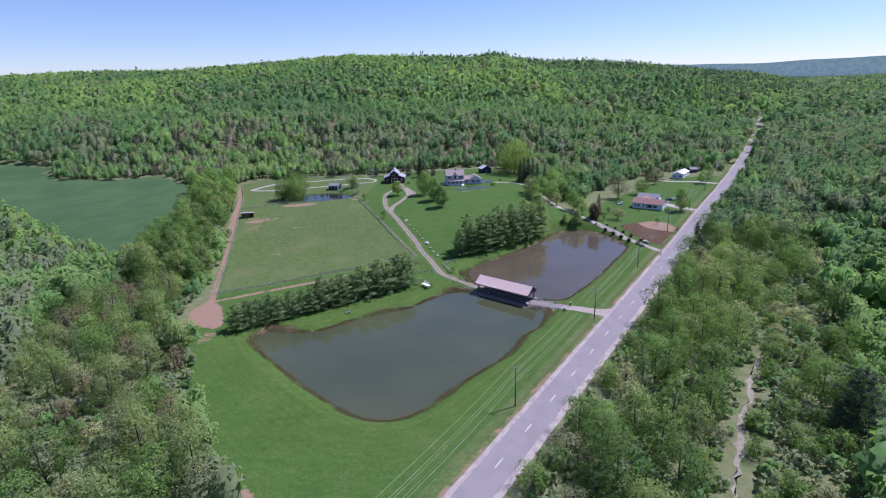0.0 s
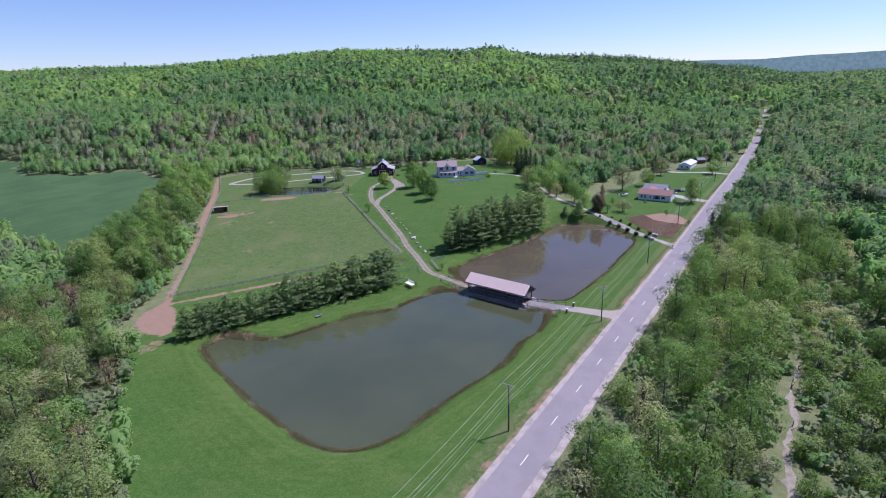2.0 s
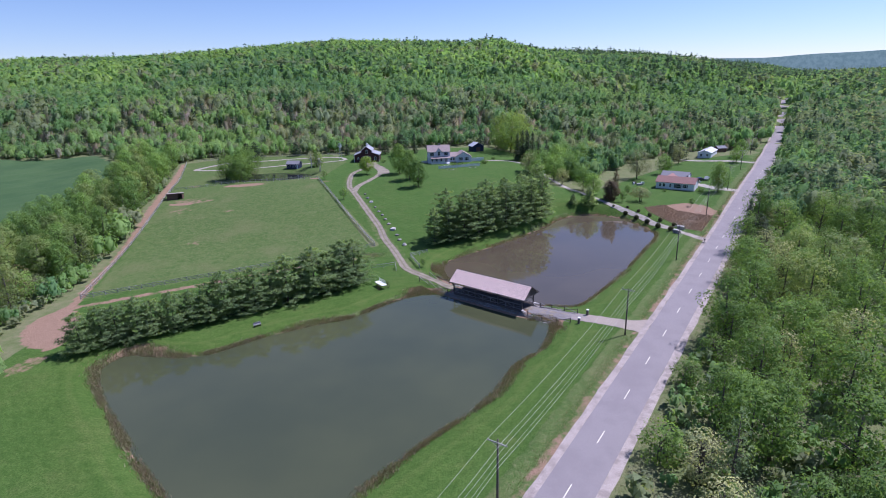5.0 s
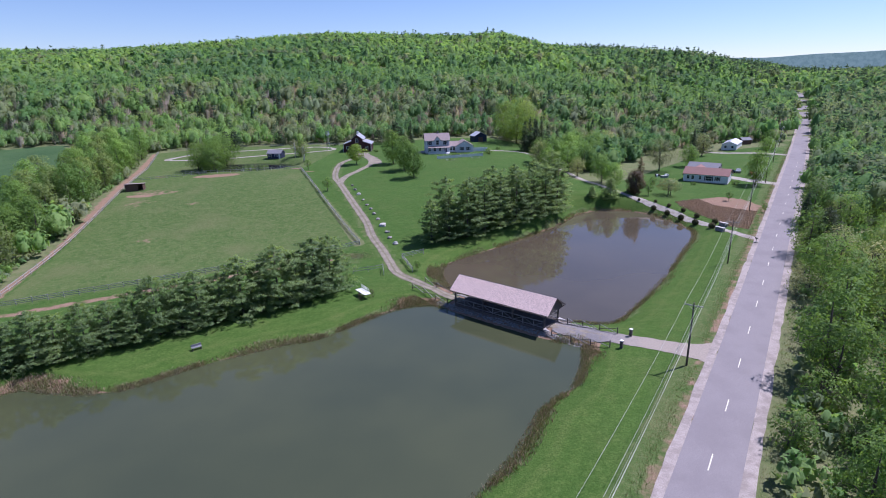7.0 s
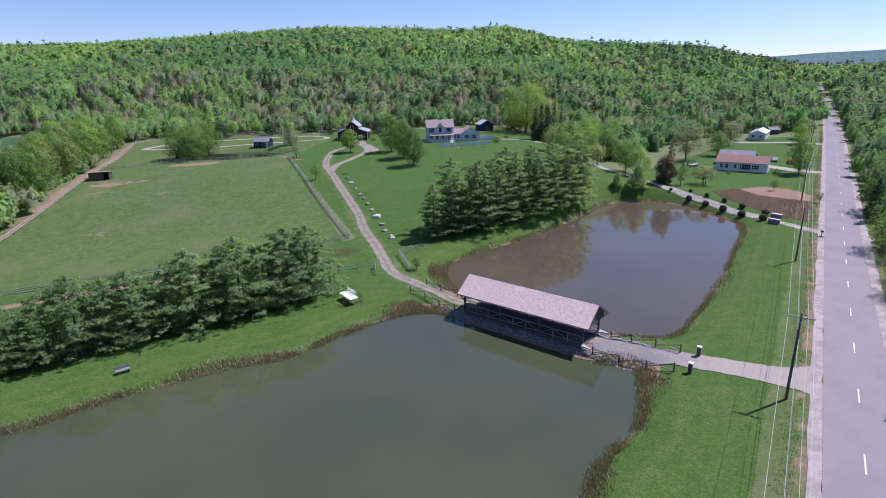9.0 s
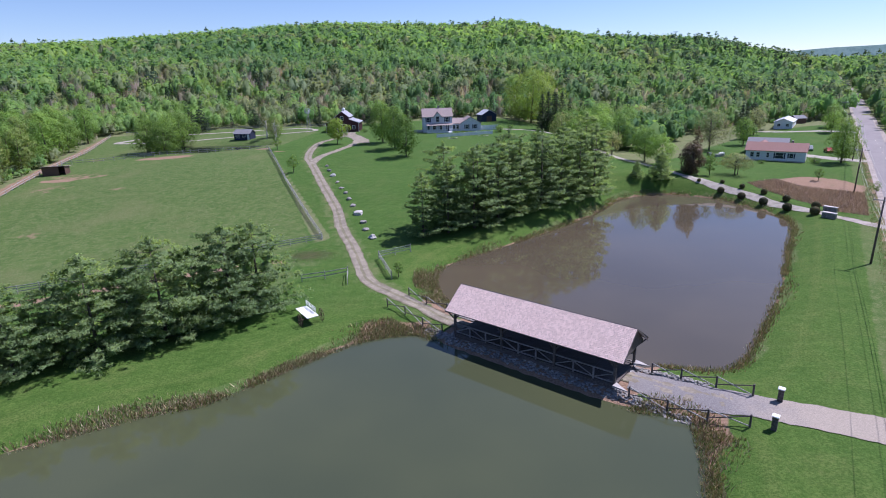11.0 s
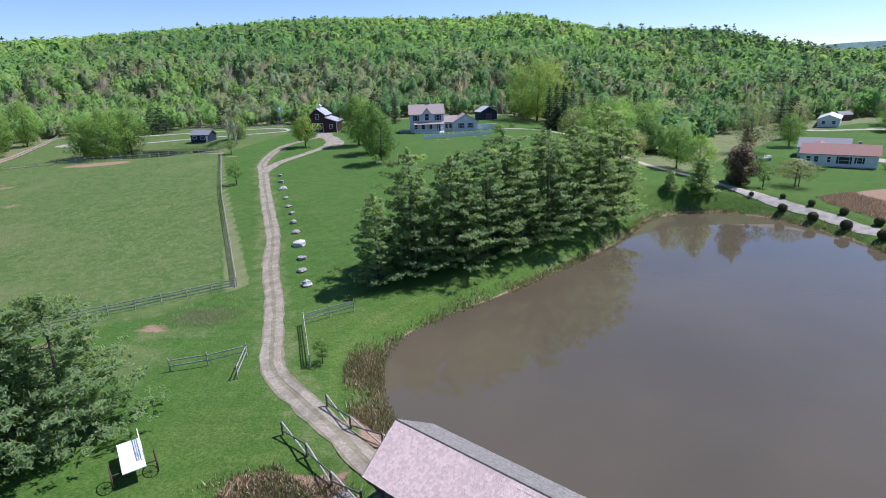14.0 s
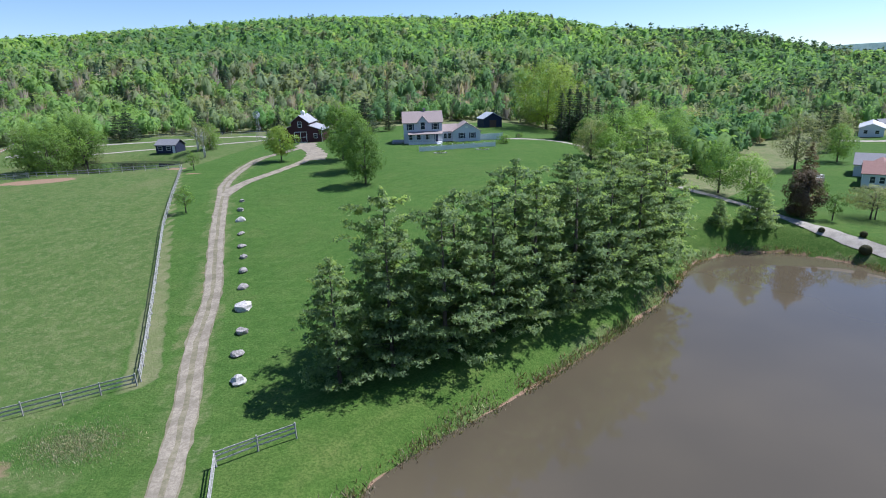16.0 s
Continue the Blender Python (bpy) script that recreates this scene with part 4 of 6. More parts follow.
wild = [broadleaf(60, 9.0, 3.7, 2200, 0.29, LEAF, BARK, "young broad-leaved tree in fresh green leaf", clumps=26, low=0.08),
        broadleaf(61, 10.0, 3.3, 2100, 0.28, LEAF, BARK, "slender broad-leaved tree in fresh green leaf", clumps=26, low=0.1),
        broadleaf(62, 8.0, 3.3, 2000, 0.27, LEAF_PALE, BARK, "young tree with pale yellow-green spring leaves", clumps=24, low=0.08),
        broadleaf(63, 7.5, 3.0, 1800, 0.23, LEAF_GREY, BARK, "many-stemmed tree just coming into thin grey-green leaf", clumps=30, low=0.06, stems=4),
        broadleaf(64, 3.8, 2.6, 1300, 0.25, LEAF, BARK, "low leafy wayside shrub", "shrub", clumps=18, low=0.0, stems=4),
        broadleaf(65, 3.4, 2.6, 1200, 0.23, LEAF_GREY, BARK, "low twiggy shrub in grey-green bud", "shrub", clumps=20, low=0.0, stems=5),
        pine(66, 9.5, 2.8, 15, 6, 9, 0.36, "dark young conifer among the broad-leaved trees", name="conifer", sub=2),
        broadleaf(58, 6.0, 2.6, 1500, 0.20, LEAF_BROWN, BARK, "twiggy many-stemmed shrub in bronze bud", "shrub", clumps=26, low=0.0, stems=5),
        broadleaf(59, 9.5, 3.2, 2400, 0.26, LEAF_OLIVE, BARK, "slim young tree in olive-yellow new leaf", clumps=22, low=0.05)]
rng = np.random.default_rng(21)
x, y = scatter(rng, -130, 140, -34, 150, 6.9)
ok = single_zone(x, y)
x, y = x[ok], y[ok]
road_d = seg_dist(x, y, ROAD_S)[0]
low_land = patchy(x, y, 0.05, 1.0)
for i in range(len(x)):
    u = rng.uniform()
    if road_d[i] < 8.5 or low_land[i] > 0.62 or (x[i] > 0 and road_d[i] > 30):
        k = (4 if u < 0.72 else 5 if u < 0.90 else 0) if x[i] > 0 else (4 if u < 0.3 else 5 if u < 0.62 else 7 if u < 0.8 else 8)
    else:
        left = x[i] < 0
        k = (0 if u < 0.08 else 1 if u < 0.14 else 2 if u < 0.40 else 3 if u < 0.58 else 7 if u < 0.70 else 8 if u < 0.93 else 6 if u < 0.95 else 5) if left else 0 if u < 0.26 else 1 if u < 0.44 else 2 if u < 0.56 else 3 if u < 0.74 else 8 if u < 0.90 else 6 if u < 0.94 else 4
    ob = place(wild[k], x[i], y[i], rng.uniform(0.95, 1.4), rng.uniform(0, 360), -0.1)
    tagged(ob, group="wayside trees and shrubs")
for ob in wild:
    remove(ob)

HEDGE = ((-97, 96), (-114, 158), (-130, 208), (-144, 247), (-172, 250), (-152, 205), (-143, 173), (-137, 126), (-126, 97))
tall_trees = [broadleaf(67, 14.5, 4.6, 3800, 0.40, LEAF_PALE, BARK, "tall rounded tree in pale green leaf along the dirt path", clumps=24, low=0.0),
              broadleaf(68, 13.0, 4.8, 3800, 0.40, LEAF, BARK, "broad leafy tree along the dirt path", clumps=22, low=0.0),
              broadleaf(69, 13.5, 4.2, 3400, 0.38, LEAF_OLIVE, BARK, "tall tree in olive new leaf along the dirt path", clumps=26, low=0.02, stems=2)]
x, y = scatter(rng, -180, -90, 94, 252, 7.0)
ok = inside(x, y, HEDGE) < 0
for x_, y_ in zip(x[ok], y[ok]):
    u = rng.uniform()
    ob = place(tall_trees[0 if u < 0.45 else 1 if u < 0.75 else 2], x_, y_, rng.uniform(0.72, 1.05), rng.uniform(0, 360), -0.1)
    tagged(ob, group="trees along the dirt path")
for ob in tall_trees:
    remove(ob)

x, y = scatter(rng, -330, 420, -60, 250, 4.6)
road_d = seg_dist(x, y, ROAD_S)[0]
beside = (road_d < 46) & (y > 125) & (x > 36.8 + (y - 65.2) * 0.63)
ok = ~single_zone(x, y) & (inside(x, y, HEDGE) > 0) & ~beside
x, y = x[ok], y[ok]
low_land = patchy(x, y, 0.05, 1.0)
woods("roadside_woods", 8, x, y, kinds(rng, x, y), 180, 0.105, np.clip(rng.normal(7.8, 2.2, len(x)), 3, 13) * np.where(low_land > 0.62, 0.55, 1.0), "young mixed woods beside the road and the lawn")
x, y = scatter(rng, 60, 300, 125, 345, 5.6)
road_d = seg_dist(x, y, ROAD_S)[0]
ok = ~single_zone(x, y) & (road_d < 46) & (x > 36.8 + (y - 65.2) * 0.63)
x, y, road_d = x[ok], y[ok], road_d[ok]
woods("wayside_woods", 10, x, y, kinds(rng, x, y), 450, 0.075, rng.uniform(6.5, 12, len(x)) * np.where(road_d < 10, 0.75, 1.0), "leafy young trees close beside the road")
# undergrowth between the stems
x, y = scatter(rng, -150, 180, -40, 190, 2.9)
woods("undergrowth", 9, x, y, np.where(rng.uniform(0, 1, len(x)) < 0.55, 3, np.where(rng.uniform(0, 1, len(x)) < 0.5, 0, 5)), 34, 0.30, rng.uniform(1.3, 3.2, len(x)), "low bushes and saplings under the trees")

big_pine = [pine(40 + k, 14.0, 4.4, 18, 7, 17, 0.37, "tall white pine with spreading tiers beside the far pond", low=0.05, blunt=0.34, sub=13) for k in range(4)]
small_pine = [pine(50 + k, 9.2, 4.2, 17, 7, 15, 0.32, "bushy young white pine in a row along the near pond", low=0.03, blunt=0.38, sub=15) for k in range(3)]
PINES = ((-6.5, 121.8), (-2.3, 124.0), (2.2, 126.2), (6.6, 129.6), (10.8, 132.8), (15.2, 136.0), (19.6, 140.0), (24.0, 144.4), (28.2, 149.2), (-3.0, 128.0), (3.0, 131.0), (9.0, 135.6), (15.0, 141.0), (21.0, 147.0), (27.0, 153.5))
for i, (x_, y_) in enumerate(PINES):
    x_, y_ = x_ - 1.5, y_ + 1.7
    size = (0.72, 0.86, 0.98)[min(i, 2)] if i < 9 else 0.98
    tagged(place(big_pine[i % 4], x_, y_, random.uniform(0.92, 1.08) * size, random.uniform(0, 360)), group="pines by the far pond")
for i in range(18):
    f = i / 17
    x_, y_ = -26.2 - 45.0 * f + random.uniform(-.5, .5), 95.4 - 34.2 * f ** 0.93 + random.uniform(-.6, .6)
    tall = (1.16, 1.2, 1.02, 1.22, 0.92, 1.16, 0.88, 1.0, 0.94, 1.06, 0.9, 0.8, 0.86, 0.78, 0.9, 0.8, 0.86, 0.84)[i]
    tagged(place(small_pine[i % 3], x_, y_, tall, random.uniform(0, 360)), group="pines along the near pond")
for ob in big_pine + small_pine:
    remove(ob)

# ---- garden and lot trees ----
maple = broadleaf(70, 11.5, 3.9, 7600, 0.27, LEAF, BARK, "broad leafy maple standing on the lawn", low=0.05, clumps=32)
for x_, y_, s_ in ((-16.6, 182.2, 0.95), (-21.0, 194.2, 1.05), (-26.4, 207.0, 1.1), (99.9, 184.6, 1.02)):
    tagged(place(maple, x_, y_, s_, random.uniform(0, 360)), group="maples on the lawns")
remove(maple)
m_ = broadleaf(71, 7.8, 3.8, 6400, 0.25, LEAF_YELLOW, BARK, "small round tree in pale new leaf on the drive's island", low=0.18, clumps=24)
place(m_, -40.6, 206.5), remove(m_)
m_ = broadleaf(72, 21.0, 13.0, 15000, 0.42, LEAF_YELLOW, BARK, "huge old yellow-green maple behind the house", low=0.08, clumps=44)
place(m_, 27.0, 268.0), remove(m_)
sap = broadleaf(73, 4.4, 1.5, 1300, 0.17, LEAF, BARK, "young staked sapling on the grass", low=0.25, clumps=12)
for x_, y_, s_ in ((-42.8, 166.5, 1.0), (-10.3, 106.0, 0.55), (63.8, 180.9, 0.9), (58.3, 168.2, 1.0), (-57, 198, 0.9), (81, 163, 0.7), (85, 150, 0.6)):
    tagged(place(sap, x_, y_, s_, random.uniform(0, 360)), group="saplings on the grass")
remove(sap)
poplar = broadleaf(74, 10.0, 4.4, 6000, 0.27, LEAF_PALE, BARK, "leafy tree beside the pale lane", low=0.1, clumps=24)
for x_, y_, s_ in ((47.5, 183.6, 0.92), (50.2, 178.0, 0.8), (34.5, 206.5, 1.15), (38.6, 198.5, 1.05), (31.4, 199.5, 0.8), (30.5, 214, 0.95), (46, 204, 1.1), (51, 214, 1.15), (44, 222, 1.2), (58, 240, 1.2), (48, 236, 1.25), (146, 262, 0.9), (138, 250, 0.8), (93, 224, 0.9)):
    tagged(place(poplar, x_, y_, s_, random.uniform(0, 360)), group="trees beside the pale lane")
remove(poplar)
greyish = broadleaf(81, 11.0, 5.0, 5200, 0.25, LEAF_GREY, BARK, "tall rounded tree in thin grey-green leaf", low=0.12, clumps=34, stems=2)
for x_, y_, s_ in ((78.2, 214.6, 1.15), (29.6, 207.0, 0.85), (40.6, 191.5, 0.6), (66, 250, 1.1), (110, 252, 0.9)):
    tagged(place(greyish, x_, y_, s_, random.uniform(0, 360)), group="grey-green trees about the lawns")
remove(greyish)
spruce = pine(75, 12.0, 2.5, 22, 7, 10, 0.34, "dark narrow spruce in a close group", low=0.02, blunt=0.85, name="spruce", sub=6, mat=LEAF_DARK)
for x_, y_, s_ in ((28, 242.5, 1.1), (30.5, 244.5, 1.2), (33, 242, 1.15), (35.5, 244.5, 1.2), (38, 242, 1.05), (33, 247, 1.2), (42.5, 245, 0.95), (101, 240, 0.95), (37, 213, 1.0), (111, 264, 0.9), (86, 133.5, 0.8), (88.5, 138, 0.6), (-24, 262, 0.9), (-33, 268, 0.85), (-60, 262, 0.7)):
    tagged(place(spruce, x_, y_, s_, random.uniform(0, 360)), group="dark spruces")
remove(spruce)
cedar = pine(80, 10.6, 2.1, 20, 6, 9, 0.28, "browning half-dead spruce beside the lane", LEAF_DULL, low=0.12, blunt=0.7, name="evergreen", sub=12)
place(cedar, 57.4, 174.6), remove(cedar)
yew = broadleaf(82, 6.9, 2.75, 9000, 0.22, LEAF_YEW, BARK, "dense rounded dark brown-green yew beside the lane", low=-0.05, clumps=30, stems=3)
place(yew, 54.3, 169.8, 1.12), remove(yew)
dark = pine(83, 11.2, 4.6, 16, 8, 14, 0.36, "broad dark pine at the edge of the woods", LEAF_DARK, low=0.03, blunt=0.5, sub=9)
for x_, y_, s_ in ((115.4, 264.5, 1.0), (79.0, 114.5, 0.9), (82.5, 119.5, 0.72), (66.0, 12.5, 1.2), (-30.5, 257.0, 0.95), (-39.5, 262.0, 0.62), (-50.5, 266.0, 0.6), (-107.0, 256.0, 0.8), (-112.5, 259.0, 0.72), (-88.0, 264.5, 0.65)):
    tagged(place(dark, x_, y_, s_, random.uniform(0, 360)), group="broad dark pines")
remove(dark)
young = pine(76, 6.2, 2.7, 12, 7, 14, 0.32, "bushy young pine on the lawn by the far pond", low=0.04, blunt=0.6, sub=10)
place(young, 45.8, 165.6, 1.08), place(young, 40.0, 165.2, 0.62, 70), remove(young)
pondside = broadleaf(77, 9.8, 4.8, 6000, 0.29, LEAF, BARK, "spreading tree at the edge of the small pond", low=0.0, clumps=28, stems=2)
for x_, y_, s_ in ((-102, 225.5, 1.15), (-95.5, 205.5, 1.05), (-98, 211.5, 1.25), (-103, 209, 1.1), (-97, 219.5, 1.2), (-68, 229, 0.7)):
    tagged(place(pondside, x_, y_, s_, random.uniform(0, 360)), group="trees round the small pond")
remove(pondside)
birch = broadleaf(78, 8.0, 2.2, 1300, 0.20, LEAF_GREY, BIRCH, "slim white-barked birch with thin new leaves", low=0.3, clumps=18, stems=2)
for x_, y_, s_ in ((-63.5, 217, 0.95), (-70, 226, 1.0), (-68, 230, 0.9)):
    tagged(place(birch, x_, y_, s_, random.uniform(0, 360)), group="birches")
remove(birch)
apple = broadleaf(79, 5.6, 4.4, 4200, 0.2, LEAF_GREY, BARK, "old spreading apple tree with sparse leaves", low=0.25, clumps=26, stems=3)
place(apple, 65.3, 170.2, 0.95, 20), remove(apple)

strip("stream_bed", STREAM, -0.42, 0.42, 0.03, GRAVEL, "pale stony bed of a small stream in the scrub", "stream", 3, 0.35)
# ---- covered bridge ----
OLD_WOOD = plain("weathered_timber", (0.115, 0.098, 0.092), 0.9, grain=6, amount=0.45)
RAIL_WOOD = plain("greyed_rail_timber", (0.225, 0.205, 0.20), 0.9, grain=6, amount=0.4)
GREY_WOOD = plain("grey_fence_wood", (0.36, 0.355, 0.34), 0.9, grain=7, amount=0.45)
PALE_WOOD = plain("pale_boards", (0.40, 0.375, 0.36), 0.8, grain=6)
STONE = plain("field_stone", (0.30, 0.28, 0.27), 0.9, grain=5, amount=0.5)
PALE_STONE = plain("pale_stone", (0.52, 0.50, 0.48), 0.9, grain=5, amount=0.4)
WHITE = plain("white_paint", (0.80, 0.80, 0.80), 0.6, amount=0.12)
DARK_GLASS = plain("window_glass", (0.03, 0.04, 0.055), 0.08, amount=0.1, spec=0.5, bump=0)


def shingle_material(name, a, b, c):
    m = Mat(name, 0.85, 0, 0.25)
    isl = m.t.nodes.new("ShaderNodeNewGeometry").outputs["Random Per Island"]
    col = m.mix(m.ramp(isl, 0, 1), a, b)
    col = m.mix(m.ramp(m.noise(1.2, 4.0), 0.45, 0.75, 0, 0.5), col, c)
    m.color(m.mix(m.ramp(m.noise(20, 3.0, stretch=(1, 1, 3)), 0.4, 0.7, 0, 0.3), col, tuple(v * 0.7 for v in a)))
    return m.m


GREY_CEDAR = shingle_material("mossy_grey_shingles", (0.15, 0.14, 0.13), (0.235, 0.22, 0.205), (0.17, 0.165, 0.14))
CEDAR = shingle_material("cedar_shingles", (0.66, 0.50, 0.445), (0.83, 0.645, 0.585), (0.71, 0.55, 0.495))


def shingled(slope_len, length, course, wide, seed, thick=0.022):
    """Rows of overlapping shingles on the slope u (up) by v (along), lying in z = 0."""
    rng = np.random.default_rng(seed)
    g = Geo()
    n = int(slope_len / course)
    for r in range(n + 1):
        v = -rng.uniform(0, wide)
        while v < length:
            w = wide * rng.uniform(0.6, 1.3)
            a, b = max(0, v), min(length, v + w - 0.012)
            if b - a > 0.03:
                u0 = r * course - rng.uniform(0, 0.015)
                u1 = min(u0 + course * 1.25, slope_len)
                t = thick * rng.uniform(0.8, 1.5)
                g.add([(u0, a, 0.0), (u0, b, 0.0), (u0, b, t), (u0, a, t), (u1, b, 0.003), (u1, a, 0.003)],
                      [(0, 1, 2, 3), (3, 2, 4, 5), (1, 4, 2), (0, 3, 5)])
            v += w
    return g


def roof_slope(g, m):
    g.v = [tuple(m @ Vector(v)) for v in g.v]
    return g


def slope_pose(x_eave, z_eave, x_ridge, z_ridge, y0):
    """Takes the slope's own plane onto a roof side."""
    u = Vector((x_ridge - x_eave, 0, z_ridge - z_eave)).normalized()
    v = Vector((0, 1, 0))
    n = u.cross(v)
    if n.z < 0:
        n = -n
    m = Matrix.Identity(4)
    for i, c in enumerate((u, v, n)):
        m[0][i], m[1][i], m[2][i] = c
    m.translation = (x_eave, y0, z_eave)
    return m


AX = -126.95 + 180
bridge = thing("covered_bridge", "dark timber covered bridge with a cedar-shingled roof between two ponds", "bridge", pose(6.46, 84.85, 0, 0, 0, AX))
HW, DECK = 2.35, 0.98
L2 = 8.9
plank_me = Geo().box(-HW - 0.1, 0, -0.06, HW + 0.1, 0.39, 0).mesh("plank", OLD_WOOD)
for k in range(44):
    part("plank", plank_me, OLD_WOOD, bridge).location = (0, -L2 - 0.1 + k * (2 * L2 + 0.2) / 44, DECK + 0.004 * (k % 3))
for s in (-1, 1):
    part("sill_beam", Geo().box(s * HW - 0.16, -L2, DECK - 0.42, s * HW + 0.16, L2, DECK - 0.07), OLD_WOOD, bridge)
    part("eave_beam", Geo().box(s * HW - 0.12, -L2 - .3, 3.45, s * HW + 0.12, L2 + .3, 3.72), OLD_WOOD, bridge)
    part("hand_rail", Geo().box(s * HW - 0.06, -L2, DECK + 1.12, s * HW + 0.06, L2, DECK + 1.24), RAIL_WOOD, bridge)
    part("foot_rail", Geo().box(s * HW - 0.05, -L2, DECK + 0.16, s * HW + 0.05, L2, DECK + 0.26), RAIL_WOOD, bridge)
    bays = 9
    for k in range(bays + 1):
        y0 = -L2 + 2 * L2 * k / bays
        if k % 3 == 0:
            part("post", Geo().box(s * HW - 0.11, y0 - 0.11, DECK - 0.06, s * HW + 0.11, y0 + 0.11, 3.47), OLD_WOOD, bridge)
            for d in (-1, 1):
                if -L2 < y0 + d < L2:
                    part("knee_brace", Geo().beam((s * HW, y0, 2.65), (s * HW, y0 + d * 0.85, 3.5), 0.11), OLD_WOOD, bridge)
        else:
            part("rail_post", Geo().box(s * HW - 0.07, y0 - 0.07, DECK - 0.06, s * HW + 0.07, y0 + 0.07, DECK + 1.13), RAIL_WOOD, bridge)
        if k < bays:
            y1 = y0 + 2 * L2 / bays
            a, b = (y0, y1) if k % 2 else (y1, y0)
            part("diagonal", Geo().beam((s * HW, a, DECK + 0.2), (s * HW, b, DECK + 1.12), 0.08), RAIL_WOOD, bridge)
for s, ex, ez, mat, lab in ((-1, 2.92, 3.60, CEDAR, "weathered pinkish cedar shingles"), (1, 3.2, 3.62, GREY_CEDAR, "greyed mossy cedar shingles")):
    run = math.hypot(ex + 0.02, 5.77 - ez - 0.01)
    part("roof_deck", Geo().prism([(s * ex, ez), (0, 5.75), (0, 5.66), (s * ex, ez - 0.1)], -9.78, 9.78), OLD_WOOD, bridge)
    part("shingles", roof_slope(shingled(run, 19.6, 0.175, 0.17, 5 + s), slope_pose(s * (ex + 0.02), ez + 0.01, 0, 5.77, -9.8)), mat, bridge, lab)
part("ridge_cap", Geo().prism([(-0.07, 5.745), (0, 5.80), (0.07, 5.745), (0.06, 5.73), (0, 5.78), (-0.06, 5.73)], -9.82, 9.82), OLD_WOOD, bridge)
for e in (-1, 1):
    g = Geo()
    for k in range(20):
        x0 = -2.7 + k * 0.27
        top = lambda v: 5.62 - abs(v) * (5.78 - 3.63) / 2.92
        g.add([(x0, e * 9.45, 3.4), (x0 + 0.255, e * 9.45, 3.4), (x0 + 0.255, e * 9.45, top(x0 + 0.255)), (x0, e * 9.45, top(x0)),
               (x0, e * 9.42, 3.4), (x0 + 0.255, e * 9.42, 3.4), (x0 + 0.255, e * 9.42, top(x0 + 0.255)), (x0, e * 9.42, top(x0))],
              [(0, 1, 2, 3), (7, 6, 5, 4), (0, 4, 5, 1), (1, 5, 6, 2), (2, 6, 7, 3), (3, 7, 4, 0)])
    part("gable_boards", g, OLD_WOOD, bridge)
    part("tie_beam", Geo().box(-HW, e * 8.9 - 0.1, 3.3, HW, e * 8.9 + 0.1, 3.52), OLD_WOOD, bridge)
    for s in (-1, 1):
        part("gable_bracket", Geo().beam((s * 2.5, e * 8.9, 2.7), (s * 2.75, e * 9.7, 3.6), 0.1), OLD_WOOD, bridge)
        part("barge_board", Geo().beam((s * 2.95, e * 9.80, 3.52), (0, e * 9.80, 5.69), 0.035, 0.18), OLD_WOOD, bridge)
for y0 in np.linspace(-6, 6, 5):
    part("rafter_tie", Geo().box(-HW, y0 - 0.08, 3.5, HW, y0 + 0.08, 3.68), OLD_WOOD, bridge)
for s in (-1, 1):
    g = Geo().add([(s * 2.1, 8.95, DECK), (s * 2.85, 8.95, DECK), (s * 2.75, 10.3, DECK - 0.05), (s * 2.1, 8.95, DECK + 0.2), (s * 2.85, 8.95, DECK + 0.2), (s * 2.75, 10.3, DECK + 0.03)],
                  [(0, 1, 2), (5, 4, 3), (0, 3, 4, 1), (1, 4, 5, 2), (2, 5, 3, 0)])
    for e in (-1,):
        gg = Geo().add([(x, e * y, z) for x, y, z in g.v], g.f)
        part("entry_wing", gg, PALE_WOOD, bridge, "pale wedge of boards beside the entry")
    part("light_tube", Geo().box(s * 0.6 - 0.04, -3.0, 3.38, s * 0.6 + 0.04, 3.0, 3.46), WHITE, bridge)


def stone_shape(rng, r, flat=0.7):
    bm = bmesh.new()
    bmesh.ops.create_icosphere(bm, subdivisions=2, radius=r)
    ph = rng.uniform(0, 6, 3)
    for v in bm.verts:
        n = v.co.normalized()
        k = 1 + 0.18 * math.sin(3.1 * n.x + ph[0]) + 0.15 * math.sin(4.3 * n.y + ph[1]) + 0.12 * math.sin(5.2 * n.z + ph[2])
        v.co = Vector((v.co.x * k, v.co.y * k * 0.85, v.co.z * k * flat))
    me = bpy.data.meshes.new("stone")
    bm.to_mesh(me)
    bm.free()
    return me


def stones(name, places, seed, mat, label, kind="stuff"):
    """Loose stones joined into one heap."""
    rng = np.random.default_rng(seed)
    base = []
    for k in range(5):
        me = bpy.data.meshes.new("t")
        bm = bmesh.new()
        bmesh.ops.create_icosphere(bm, subdivisions=1, radius=1)
        for v in bm.verts:
            v.co *= rng.uniform(0.75, 1.2)
        base.append(([tuple(v.co) for v in bm.verts], [tuple(v.index for v in f.verts) for f in bm.faces]))
        bm.free()
        bpy.data.meshes.remove(me)
    g = Geo()
    for x, y, z, r in places:
        v, f = base[rng.integers(5)]
        a = rng.uniform(0, 6.28)
        c, s = math.cos(a), math.sin(a)
        g.add([(x + (p[0] * c - p[1] * s) * r, y + (p[0] * s + p[1] * c) * r, z + p[2] * r * 0.65) for p in v], f)
    ob = new(name, g.mesh(name, mat))
    return tagged(ob, label, "stones", kind=kind)


